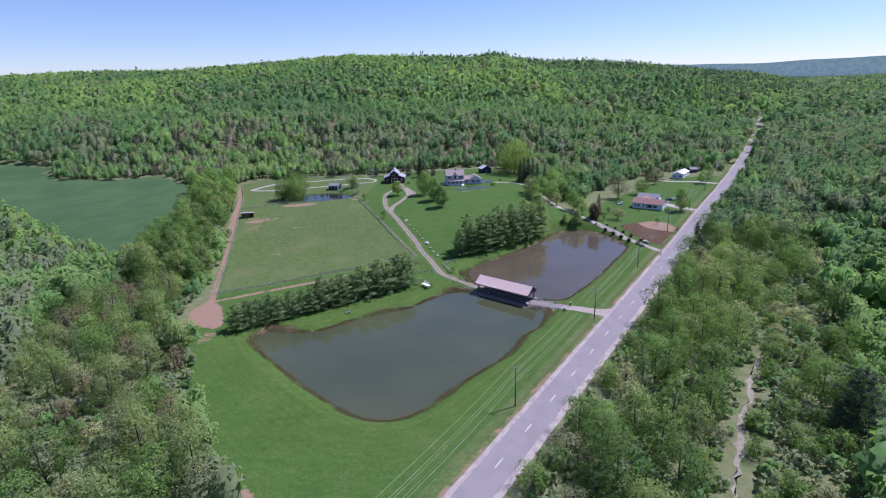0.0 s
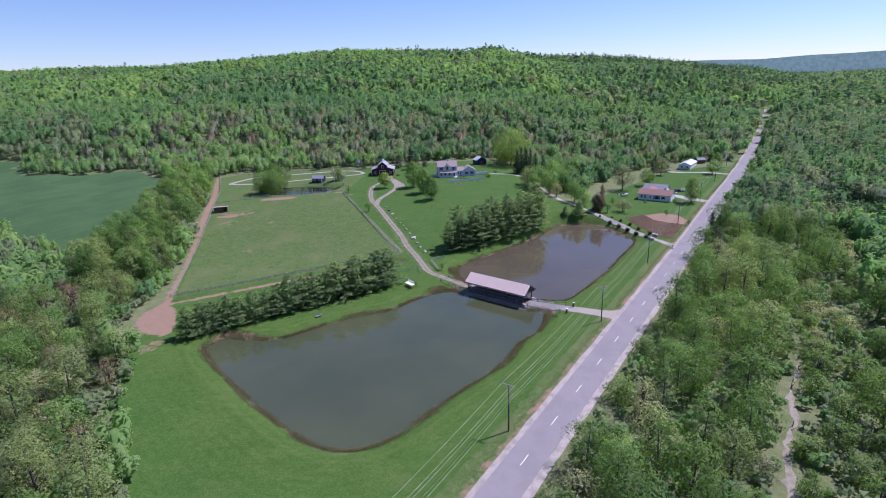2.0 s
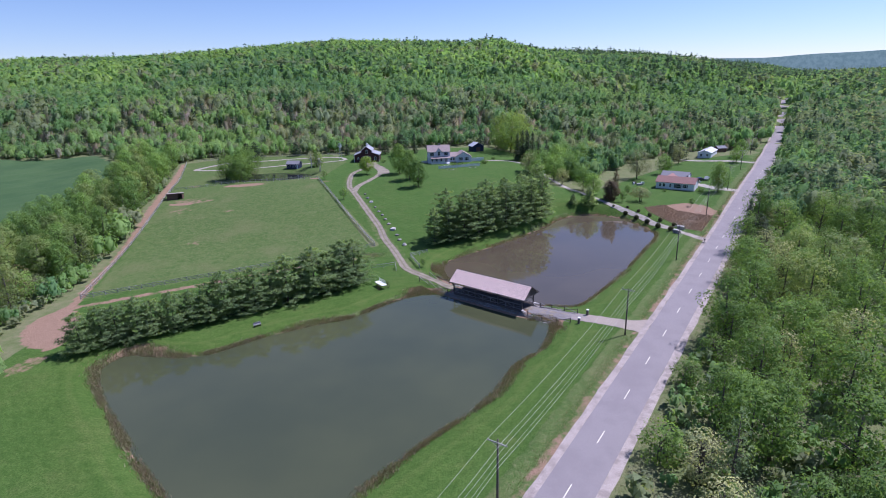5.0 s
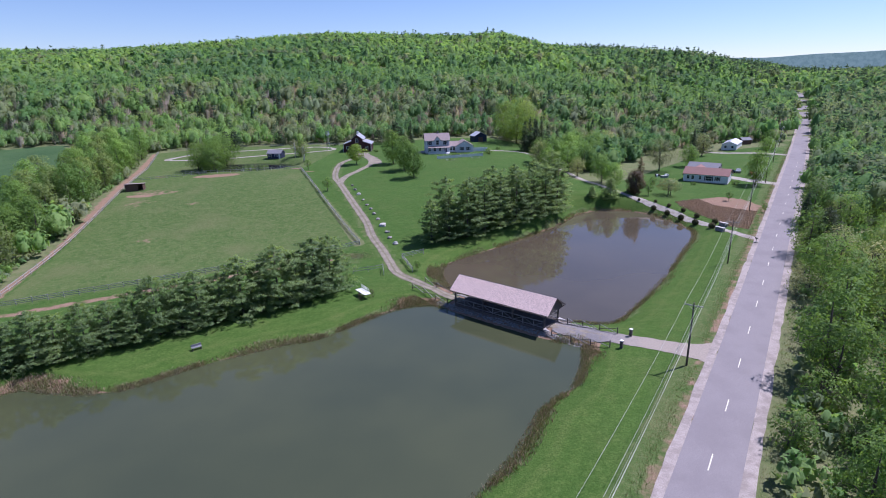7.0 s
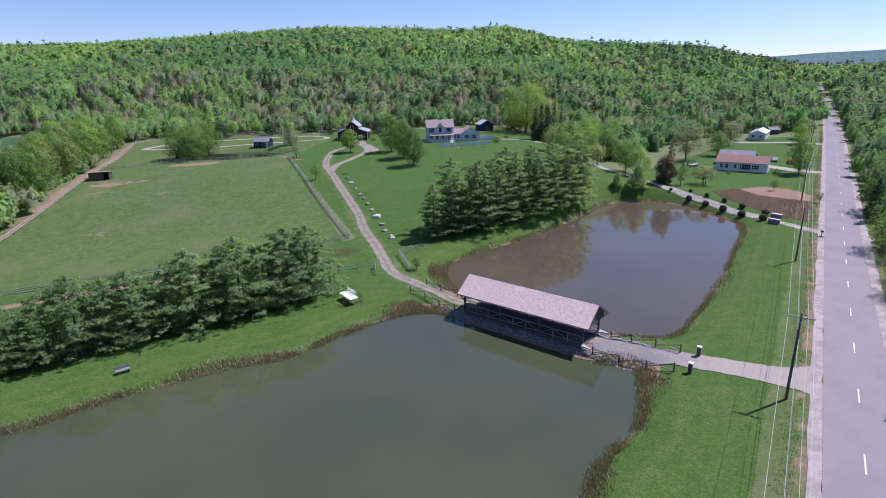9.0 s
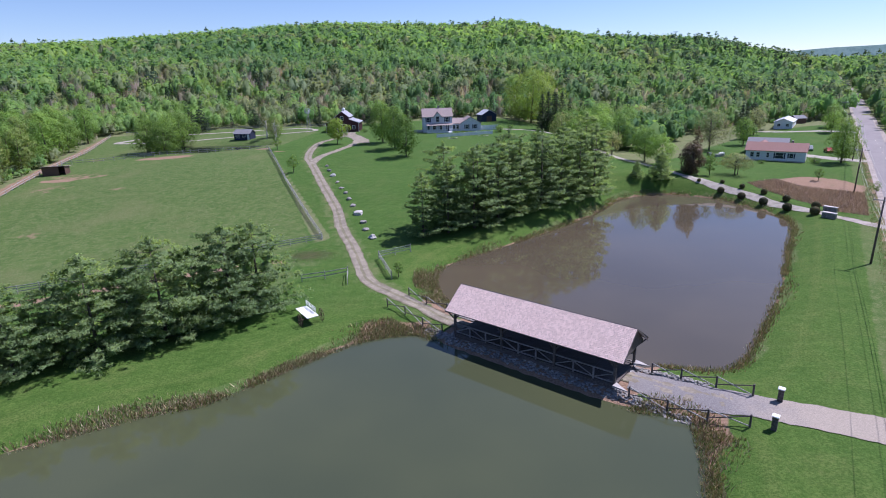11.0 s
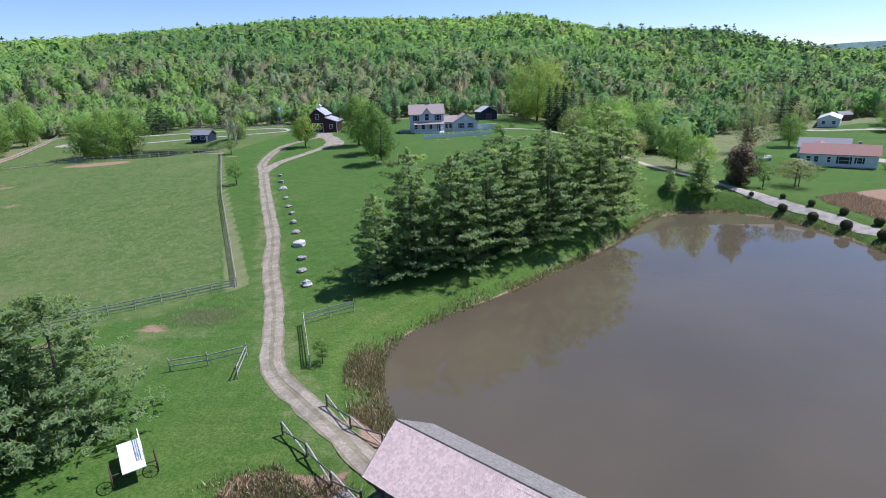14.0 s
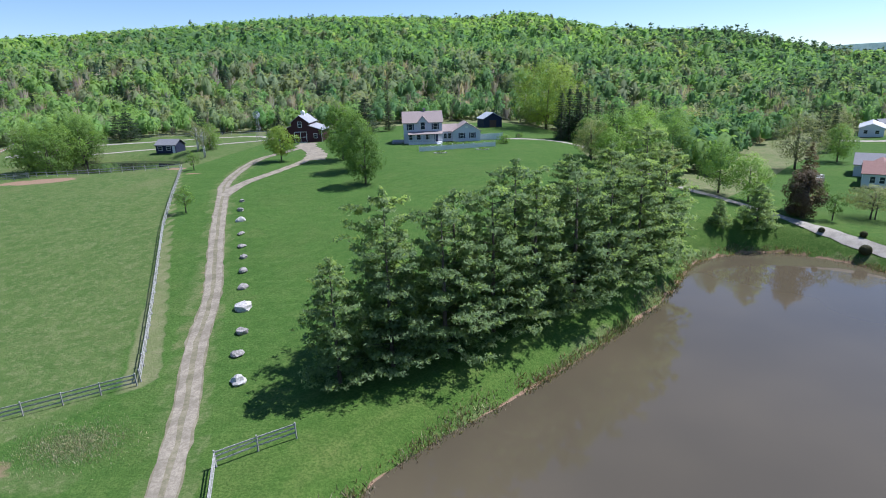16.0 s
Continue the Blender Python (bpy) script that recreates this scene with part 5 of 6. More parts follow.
def rubble_material():
    m = Mat("rubble", 0.9, 0, 0.2)
    isl = m.t.nodes.new("ShaderNodeNewGeometry").outputs["Random Per Island"]
    c = m.mix(isl, (0.15, 0.142, 0.138), (0.37, 0.355, 0.34))
    m.color(m.mix(m.ramp(m.noise(9, 5.0), 0.35, 0.7, 0, 0.5), c, (0.15, 0.135, 0.12)))
    return m.m


RUBBLE = rubble_material()
rng = np.random.default_rng(31)
heap = []
ux, uy = 0.799, -0.601
for k in range(2700):
    t = rng.uniform(-9.6, 15.5) if k % 5 else rng.uniform(-13, -9)
    s = rng.choice((-1, 1))
    o = rng.uniform(1.9, 3.4) if abs(t) < 9.6 else rng.uniform(2.1, 3.1)
    x0, y0 = 6.46 + ux * t - uy * o * s, 84.85 + uy * t + ux * o * s
    heap.append((x0, y0, max(gz(x0, y0), -0.1) + rng.uniform(-0.05, 0.12) + 0.45 * max(0, 2.6 - o) * (abs(t) < 9.6), rng.uniform(0.08, 0.2)))
stones("causeway_stones", heap, 32, RUBBLE, "heaped grey stones along the causeway under the bridge")
# the earth bank that carries the bridge and its approaches
bank = Geo().prism([(-3.3, -0.9), (-2.3, DECK - 0.45), (2.3, DECK - 0.45), (3.3, -0.9)], -9.6, 9.6)
single("causeway", bank, STONE, "stony causeway bank under the covered bridge", "causeway", pose(6.46, 84.85, 0, 0, 0, AX), kind="structure")
# ---- houses and sheds ----


def siding(name, c, step=0.14):
    """Clapboards: fine level shadow lines as relief over painted wood."""
    m = Mat(name, 0.6, 0, 0.3)
    big = m.noise(0.8, 4.0)
    m.color(m.mix(m.ramp(big, 0.35, 0.7, 0, 0.3), c, tuple(v * 0.82 for v in c)))
    wave = m.t.nodes.new("ShaderNodeTexWave")
    wave.bands_direction, wave.wave_profile = 'Z', 'SAW'
    m.t.links.new(m.coords(), wave.inputs["Vector"])
    wave.inputs["Scale"].default_value = 0.314 / step
    m.bump(wave.outputs["Fac"], 0.6, 0.02)
    return m.m


def roofing(name, c):
    m = Mat(name, 0.85, 0, 0.25)
    n = m.noise(6, 5.0, 0.7, 0, (1, 1, 3))
    m.color(m.mix(m.ramp(n, 0.3, 0.7), tuple(v * 0.75 for v in c), tuple(v * 1.15 for v in c)))
    m.bump(n, 0.4, 0.03)
    return m.m


BLUE_SIDING = siding("pale_blue_siding", (0.58, 0.585, 0.68))
WHITE_SIDING = siding("white_siding", (0.68, 0.70, 0.74))
BARN_RED = siding("dark_red_boards", (0.055, 0.017, 0.022), 0.2)
NAVY = siding("navy_boards", (0.022, 0.028, 0.065))
DARK_BOARD = siding("dark_brown_boards", (0.115, 0.068, 0.055), 0.2)
ROOF_BROWN = roofing("brown_asphalt_shingles", (0.30, 0.245, 0.235))
ROOF_RED = roofing("red_asphalt_shingles", (0.27, 0.155, 0.135))
ROOF_GREY = roofing("grey_asphalt_shingles", (0.22, 0.22, 0.24))
BARN_ROOF = plain("dull_metal_roof", (0.36, 0.36, 0.39), 0.55, 0.2, grain=3, amount=0.25)
ROOF_METAL = plain("pale_metal_roof", (0.58, 0.58, 0.60), 0.45, 0.2, grain=3, amount=0.2)
SHUTTER = plain("dark_blue_shutter", (0.03, 0.04, 0.09), 0.6)
CONCRETE = plain("concrete", (0.45, 0.43, 0.40), 0.9, grain=6)
BLACK = plain("black_rubber", (0.02, 0.02, 0.02), 0.7, bump=0)
CHROME = plain("bright_metal", (0.6, 0.6, 0.62), 0.3, 0.9, bump=0)


def gable_walls(w, d, h, ridge, axis="x"):
    """Four walls with gables under a ridge along x (front on -y) or along y; solid, from z = -0.4."""
    if axis == "x":
        return Geo().prism([(-d / 2, -0.4), (d / 2, -0.4), (d / 2, h), (0, ridge), (-d / 2, h)], -w / 2, w / 2, "x")
    return Geo().prism([(-w / 2, -0.4), (w / 2, -0.4), (w / 2, h), (0, ridge), (-w / 2, h)], -d / 2, d / 2, "y")


def gable_roof(w, d, h, ridge, axis="x", over=0.35, thick=0.14):
    """Two roof slabs that hang over the walls."""
    g = Geo()
    half, run = (d / 2, w / 2 + over) if axis == "x" else (w / 2, d / 2 + over)
    k = (ridge - h) / half
    e = half + over
    ze = ridge - k * e
    for s in (-1, 1):
        out = [(0, ridge + 0.02), (0, ridge + thick + 0.03), (s * e, ze + thick), (s * e, ze)]
        g.prism(out if s > 0 else out[::-1], -run, run, "x" if axis == "x" else "y")
    return g


def window(parent, x, y, z, w, h, side="front", shutters=False, panes=2):
    """A framed window set on a wall that faces -y (front) or -x (side)."""
    def at(u0, v0, z0, u1, v1, z1):
        if side == "front":
            return Geo().box(x + u0, y + v0, z + z0, x + u1, y + v1, z + z1)
        return Geo().box(x + v0, y + u0, z + z0, x + v1, y + u1, z + z1)
    g = Geo()
    for b in (at(-w / 2 - .08, -.05, -.08, w / 2 + .08, -.003, 0), at(-w / 2 - .08, -.05, h, w / 2 + .08, -.003, h + .09),
              at(-w / 2 - .08, -.05, 0, -w / 2, -.003, h), at(w / 2, -.05, 0, w / 2 + .08, -.003, h), at(-w / 2, -.045, h / 2 - .025, w / 2, -.015, h / 2 + .025)):
        g.add(b.v, b.f)
    fr = part("window", g, WHITE, parent)
    part("pane", at(-w / 2, -.022, 0, w / 2, -.006, h), DARK_GLASS, fr)
    if shutters:
        for s in (-1, 1):
            part("shutter", at(s * (w / 2 + .27) - .18, -.04, -.05, s * (w / 2 + .27) + .18, -.004, h + .05), SHUTTER, parent)


# pale blue farmhouse
HX, HY, HR = -10.6, 234.4, 7
hz = gz(HX, HY - 3) - 0.05
house = thing("farmhouse", "pale blue two-storey farmhouse with brown roof, porch and wing", "house", pose(HX, HY, hz, 0, 0, HR))
part("wall", gable_walls(10.2, 7.6, 5.5, 8.0), BLUE_SIDING, house)
part("roof", gable_roof(10.2, 7.6, 5.5, 8.0), ROOF_BROWN, house)
part("chimney", Geo().box(0.3, -0.1, 7.6, 0.95, 0.6, 8.9).box(0.25, -0.15, 8.75, 1.0, 0.65, 8.85), STONE, house)
part("front_gable", Geo().prism([(-1.35, 4.6), (1.35, 4.6), (1.35, 5.5), (0, 7.0), (-1.35, 5.5)], -4.15, -2.0), BLUE_SIDING, house)
g = Geo()
for s in (-1, 1):
    o = [(0, 7.02), (0, 7.16), (s * 1.65, 5.28), (s * 1.65, 5.14)]
    g.prism(o if s > 0 else o[::-1], -4.4, -1.4)
part("gable_roof", g, ROOF_BROWN, house)
for x0 in (-3.3, 3.3):
    window(house, x0, -3.8, 3.6, 1.0, 1.5, shutters=True)
window(house, 0, -4.15, 3.7, 1.1, 1.8)
for x0 in (-3.4, -1.2, 1.2):
    window(house, x0, -3.8, 0.9, 1.0, 1.5)
for y0 in (-2.0, 1.6):
    for z0 in (0.9, 3.6):
        window(house, -5.1, y0, z0, 0.9, 1.4, "side", True)
part("front_door", Geo().box(3.0, -3.88, 0.35, 3.95, -3.8, 2.4), SHUTTER, house)
part("porch_roof", Geo().prism([(-3.78, 3.15), (-6.1, 2.6), (-6.1, 2.48), (-3.78, 2.9)], -4.0, 5.1, "x"), ROOF_BROWN, house)
part("porch_floor", Geo().box(-3.9, -6.0, -0.3, 5.0, -3.8, 0.35), WHITE, house)
for k in range(6):
    part("porch_post", Geo().box(-3.85 + k * 1.74, -5.98, 0.35, -3.71 + k * 1.74, -5.84, 2.55), WHITE, house)
g = Geo().box(-3.8, -5.95, 1.15, 3.0, -5.88, 1.23).box(-3.8, -5.95, 0.48, 3.0, -5.88, 0.55)
for k in range(40):
    g.box(-3.7 + k * 0.168, -5.94, 0.5, -3.64 + k * 0.168, -5.89, 1.16)
part("porch_rail", g, WHITE, house)
part("porch_steps", Geo().box(3.3, -7.2, -0.3, 4.6, -6.0, 0.05).box(3.3, -6.6, 0.0, 4.6, -6.0, 0.2), WHITE, house)
part("link_wall", Geo().box(5.1, -2.0, -0.4, 8.2, 3.2, 2.7), BLUE_SIDING, house)
part("link_roof", Geo().prism([(-2.4, 2.6), (0.6, 4.4), (3.6, 2.6), (3.6, 2.75), (0.6, 4.55), (-2.4, 2.75)], 5.1, 9.6, "x"), ROOF_BROWN, house)
window(house, 6.0, -2.0, 0.9, 0.8, 1.3), window(house, 7.2, -2.0, 0.9, 0.8, 1.3)
wing = part("wing", Geo().prism([(8.0, -0.4), (15.4, -0.4), (15.4, 2.7), (11.7, 4.9), (8.0, 2.7)], -3.4, 4.2), BLUE_SIDING, house)
g = Geo()
for s in (-1, 1):
    o = [(11.7, 4.92), (11.7, 5.07), (11.7 + s * 4.1, 2.62), (11.7 + s * 4.1, 2.47)]
    g.prism(o if s > 0 else o[::-1], -3.75, 4.5)
part("wing_roof", g, ROOF_BROWN, house)
window(house, 10.4, -3.4, 0.95, 0.9, 1.35, shutters=True), window(house, 13.2, -3.4, 0.95, 0.9, 1.35, shutters=True)
part("gable_vent", Geo().prism([(11.35, 3.6), (12.05, 3.6), (12.05, 4.0), (11.7, 4.25), (11.35, 4.0)], -3.44, -3.404), WHITE, house)
part("foundation", Geo().box(-5.12, -3.83, -0.5, 5.12, 3.83, 0.12), CONCRETE, house)
part("deck", Geo().box(-8.3, -2.5, -0.4, -5.2, 2.8, 0.5), GREY_WOOD, house)
single("white_yard_fence", Geo().box(0, -0.05, 0, 6.0, 0.05, 1.75).box(-0.08, -0.08, 0, 0.08, 0.08, 1.9).box(2.9, -0.08, 0, 3.06, 0.08, 1.9).box(5.9, -0.08, 0, 6.06, 0.08, 1.9), WHITE,
       "tall white board fence beside the house wing", "fence", pose(5.2, 234.5, gz(7, 234.5) - 0.1, 0, 0, 7))

# dark red barn with raised middle
bz = gz(-46, 238) - 0.05
barn = thing("barn", "dark red monitor barn with white trim and pale metal roof", "barn", pose(-46.0, 243.5, bz, 0, 0, 3))
part("middle_wall", Geo().prism([(-2.4, -0.4), (2.4, -0.4), (2.4, 5.6), (0, 7.4), (-2.4, 5.6)], -5.0, 5.0), BARN_RED, barn)
for s in (-1, 1):
    o = [(s * 2.4, -0.4), (s * 6.0, -0.4), (s * 6.0, 3.3), (s * 2.4, 4.6)]
    part("aisle_wall", Geo().prism(o if s > 0 else o[::-1], -4.98, 4.98), BARN_RED, barn)
    o = [(s * 2.42, 4.68), (s * 6.4, 3.24), (s * 6.4, 3.38), (s * 2.42, 4.82)]
    part("aisle_roof", Geo().prism(o if s > 0 else o[::-1], -5.4, 5.4), BARN_ROOF, barn)
    o = [(0, 7.43), (s * 2.85, 5.3), (s * 2.85, 5.44), (0, 7.57)]
    part("middle_roof", Geo().prism(o if s > 0 else o[::-1], -5.4, 5.4), BARN_ROOF, barn)
    part("corner_trim", Geo().box(s * 6.0 - 0.08, -5.03, -0.2, s * 6.0 + 0.06, -4.9, 3.3), WHITE, barn)
part("cupola", Geo().box(-0.45, -0.45, 7.1, 0.45, 0.45, 8.1).prism([(-0.65, 8.1), (0.65, 8.1), (0, 8.7)], -0.65, 0.65), WHITE, barn)
part("barn_door", Geo().box(-1.7, -5.06, 0, 1.7, -5.0, 2.9), BARN_RED, barn)
g = Geo()
for x0 in (-1.75, -0.06, 1.63):
    g.box(x0, -5.12, 0, x0 + 0.12, -5.06, 3.0)
for z0 in (0.05, 1.45, 2.88):
    g.box(-1.75, -5.11, z0, 1.75, -5.065, z0 + 0.12)
part("door_trim", g, WHITE, barn)
window(barn, 0, -5.0, 4.3, 1.0, 1.4), window(barn, -4.2, -4.98, 1.2, 0.9, 1.2), window(barn, 4.2, -4.98, 1.2, 0.9, 1.2)

# sheds
def shed(label, m, w, d, h, ridge, wall, roof, windows=(), axis="x"):
    ob = thing("shed", label, "shed", m)
    part("wall", gable_walls(w, d, h, ridge, axis), wall, ob)
    part("roof", gable_roof(w, d, h, ridge, axis, 0.3, 0.12), roof, ob)
    for x0, z0, ww, hh in windows:
        window(ob, x0, -d / 2, z0, ww, hh)
    return ob


s_ = shed("navy blue pond shed with white windows", pose(-78.7, 228.6, gz(-78.7, 226.5) - 0.05, 0, 0, -8), 6.0, 4.0, 2.3, 3.5, NAVY, ROOF_GREY, ((-1.7, 0.9, 1.2, 0.9), (0.9, 0.9, 1.2, 0.9)))
part("door", Geo().box(2.0, -2.05, 0, 2.8, -2.0, 2.0), WHITE, s_)
s_ = shed("dark shed with pale metal roof behind the house", pose(8.5, 268, gz(8.5, 266) - 0.05, 0, 0, 24), 6.5, 5.0, 2.9, 4.6, NAVY, ROOF_METAL, (), "y")
part("door", Geo().box(-1.2, -2.56, 0, 1.2, -2.5, 2.3), DARK_BOARD, s_)
run = thing("run_in_shed", "small dark brown open-fronted pasture shelter with slanting roof", "shed", pose(-110.2, 176.3, gz(-110.2, 175) - 0.1, 0, 0, 16))
part("back_wall", Geo().box(-2.7, 1.5, -0.2, 2.7, 1.65, 2.1), DARK_BOARD, run)
part("side_wall", Geo().prism([(-1.6, -0.2), (1.6, -0.2), (1.6, 2.1), (-1.6, 2.45)], -2.7, -2.58, "x"), DARK_BOARD, run)
part("side_wall", Geo().prism([(-1.6, -0.2), (1.6, -0.2), (1.6, 2.1), (-1.6, 2.45)], 2.58, 2.7, "x"), DARK_BOARD, run)
part("front_wall", Geo().box(-2.7, -1.65, -0.2, 1.2, -1.5, 2.43), DARK_BOARD, run)
part("roof", Geo().prism([(-2.0, 2.50), (2.0, 2.08), (2.0, 2.18), (-2.0, 2.60)], -3.0, 3.0, "x"), roofing("tan_roofing", (0.36, 0.29, 0.27)), run)

# neighbour's white house with red roof
nz = gz(83.5, 190) - 0.05
nb = thing("bungalow", "white bungalow with red-brown roof and blue shutters", "house", pose(87.2, 193.0, nz, 0, 0, -33))
part("wall", gable_walls(14.4, 7.5, 2.9, 4.7), WHITE_SIDING, nb)
part("roof", gable_roof(14.4, 7.5, 2.9, 4.7), ROOF_RED, nb)
part("foundation", Geo().box(-7.23, -3.78, -0.6, 7.23, 3.78, 0.3), CONCRETE, nb)
for x0, w0 in ((-5.6, 0.8), (-4.1, 0.8), (-1.7, 0.6), (3.9, 0.9)):
    window(nb, x0, -3.75, 1.1, w0, 1.2, shutters=w0 > 0.85)
window(nb, 1.1, -3.75, 0.9, 1.9, 1.5, shutters=True)
part("chimney", Geo().box(3.2, 0.6, 4.0, 3.8, 1.2, 5.4), STONE, nb)
part("rear_wing", Geo().prism([(-6.6, -0.4), (-1.6, -0.4), (-1.6, 2.8), (-4.1, 4.4), (-6.6, 2.8)], 3.7, 9.5), WHITE_SIDING, nb)
g = Geo()
for s in (-1, 1):
    o = [(-4.1, 4.42), (-4.1, 4.56), (-4.1 + s * 2.9, 2.72), (-4.1 + s * 2.9, 2.58)]
    g.prism(o if s > 0 else o[::-1], 1.0, 9.8)
part("rear_roof", g, ROOF_RED, nb)
gar = shed("low white garage with grey roof behind the bungalow", pose(91.6, 206.0, gz(91.6, 204) - 0.05, 0, 0, -33), 10.5, 8.0, 2.6, 4.5, WHITE_SIDING, ROOF_GREY, ((-2.5, 1.0, 1.0, 1.0),))
part("garage_door", Geo().box(5.25, -1.6, 0, 5.3, 1.6, 2.2), WHITE, gar)
shed("long white mobile home with pale roof", pose(134.0, 274.0, gz(129, 270) - 0.05, 0, 0, -34), 6.5, 17.0, 2.7, 4.0, WHITE_SIDING, ROOF_METAL, ((-1.5, 1.0, 1.0, 1.0), (1.5, 1.0, 1.0, 1.0)), "y")
shed("small dark outbuilding by the woods", pose(147, 288, gz(147, 286) - 0.05, 0, 0, 10), 5, 4, 2.4, 3.5, DARK_BOARD, ROOF_GREY)


def car(label, m, paint):
    ob = thing("car", label, "car", m)
    part("body", Geo().prism([(-2.15, 0.35), (2.15, 0.35), (2.2, 0.62), (2.0, 0.85), (1.0, 0.92), (-1.9, 0.95), (-2.2, 0.75)], -0.86, 0.86, "y"), paint, ob)
    cab = part("cabin", Geo().prism([(-1.75, 0.94), (1.05, 0.91), (0.35, 1.42), (-1.15, 1.45)], -0.74, 0.74, "y"), paint, ob)
    part("side_glass", Geo().prism([(-1.5, 0.98), (0.85, 0.96), (0.28, 1.37), (-1.08, 1.39)], -0.75, 0.75, "y"), DARK_GLASS, cab)
    part("windscreen", Geo().add([(1.08, -0.66, 0.95), (1.08, 0.66, 0.95), (0.42, 0.62, 1.40), (0.42, -0.62, 1.40)], [(0, 1, 2, 3)]), DARK_GLASS, cab)
    for x0 in (-1.35, 1.35):
        for y0 in (-0.8, 0.8):
            w = part("wheel", Geo().tube([(x0, y0 - 0.1, 0.32), (x0, y0 + 0.1, 0.32)], [0.32, 0.32], 12), BLACK, ob)
            part("rim", Geo().tube([(x0, y0 - 0.105, 0.32), (x0, y0 + 0.105, 0.32)], [0.19, 0.19], 8), CHROME, w)
    for y0 in (-0.6, 0.6):
        part("headlight", Geo().box(2.14, y0 - 0.16, 0.6, 2.2, y0 + 0.16, 0.74), WHITE, ob)
    return ob


for lab, x0, y0, r0, c0 in (("parked white saloon car", 98.5, 202.5, 10, (0.75, 0.75, 0.78)), ("parked dark blue car", 102.5, 207.5, 30, (0.05, 0.06, 0.1)), ("parked red car", 108.5, 203.8, 70, (0.4, 0.03, 0.03)), ("parked silver car", 106, 209.0, 60, (0.4, 0.41, 0.43))):
    car(lab + " beside the neighbouring house", pose(x0, y0, gz(x0, y0) + 0.02, 0, 0, r0), plain("car_paint", c0, 0.25, 0.1, amount=0.05, spec=0.5, bump=0))
nd = smooth_line(((112, 184), (104, 190), (99, 198), (96, 204)), 1.5)
strip("neighbour_drive", nd, -2.6, 2.6, 0.05, PALE_GRAVEL, "pale gravel drive to the bungalow", "driveway", 3, 0.2)
strip("trailer_drive", smooth_line(((150, 246), (136, 254), (121, 262), (112, 270)), 1.5), -1.5, 1.5, 0.05, PALE_GRAVEL, "pale gravel drive to the mobile home", "driveway", 3, 0.2)
# ---- fences ----


def walk_line(pts, step):
    """Even stops along a broken line."""
    out = []
    for (ax, ay), (bx, by) in zip(pts, pts[1:]):
        n = max(1, round(math.hypot(bx - ax, by - ay) / step))
        out += [(ax + (bx - ax) * i / n, ay + (by - ay) * i / n) for i in range(n)]
    return out + [pts[-1]]


def rail_fence(label, pts, step=2.6, high=1.25, rails=(0.35, 0.72, 1.08), mat=None, seed=1, name="rail_fence", post=0.07):
    rng = np.random.default_rng(seed)
    mat = mat or GREY_WOOD
    ob = thing(name, label, "fence", pose(*pts[0], gz(*pts[0])))
    ox, oy, oz = pts[0][0], pts[0][1], gz(*pts[0])
    stops = [(x - ox, y - oy, gz(x, y) - oz) for x, y in walk_line(pts, step)]
    for x, y, z in stops:
        h = high * rng.uniform(0.95, 1.06)
        part("post", Geo().tube([(x, y, z - 0.2), (x + rng.normal(0, .02), y + rng.normal(0, .02), z + h)], [post, post * .85], 5), mat, ob)
    for (x0, y0, z0), (x1, y1, z1) in zip(stops, stops[1:]):
        for r in rails:
            a, b = rng.normal(0, 0.025, 2)
            part("rail", Geo().beam((x0, y0, z0 + r + a), (x1, y1, z1 + r + b), 0.05, 0.105), mat, ob)
    return ob


rail_fence("grey three-rail wooden fence along the pasture's foot", ((-25.4, 123), (-57.8, 104.2), (-88.5, 87)), seed=2)
rail_fence("grey wooden rail fence beside the gravel drive", ((-25.4, 123.6), (-42.5, 159), (-60.0, 198.8)), seed=3)
rail_fence("grey wooden rail fence along the dirt path", ((-88.8, 87.6), (-109.2, 159.6), (-125.6, 212), (-140, 248)), 3.2, rails=(0.45, 1.0), seed=4)
rail_fence("low grey rail fence before the small pond", ((-60.6, 199), (-82, 199.5), (-105, 201)), rails=(0.45, 1.0), seed=5)
rail_fence("grey rail fence dividing the upper pasture", ((-118, 189), (-106, 195), (-96, 199.5)), rails=(0.45, 1.0), seed=6)
rail_fence("grey rail fence behind the pond and barn", ((-136, 252), (-104, 262), (-70, 262), (-52, 258)), 3.2, rails=(0.45, 1.0), seed=7)
rail_fence("short split-rail fence beside the drive", ((-23.6, 104.6), (-20.6, 105.6), (-17.7, 107.2), (-17.0, 103.4)), 3.2, 1.3, (0.5, 1.05), seed=8)
rail_fence("short split-rail fence at the bend of the drive", ((-9.6, 116.6), (-11.9, 115.2), (-14.2, 113.6), (-12.6, 109.2), (-11.2, 105.2)), 4.4, 1.3, (0.5, 0.85, 1.15), seed=9)


def cross_fence(label, pts, seed):
    """Posts with slanting rails that cross between them."""
    ob = thing("split_rail_fence", label, "fence", pose(*pts[0], gz(*pts[0])), group="slanted rail fences at the bridge")
    ox, oy, oz = pts[0][0], pts[0][1], gz(*pts[0])
    stops = [(x - ox, y - oy, gz(x, y) - oz) for x, y in pts]
    for x, y, z in stops:
        part("post", Geo().tube([(x, y, z - 0.2), (x, y, z + 1.15)], [0.09, 0.08], 6), OLD_WOOD, ob)
    for (x0, y0, z0), (x1, y1, z1) in zip(stops, stops[1:]):
        part("rail", Geo().tube([(x0, y0, z0 + 1.1), (x1, y1, z1 + 0.12)], [0.065, 0.055], 6), GREY_WOOD, ob)
        part("rail", Geo().tube([(x0, y0, z0 + 0.35), (x1, y1, z1 + 1.02)], [0.055, 0.055], 6), OLD_WOOD, ob)
    return ob


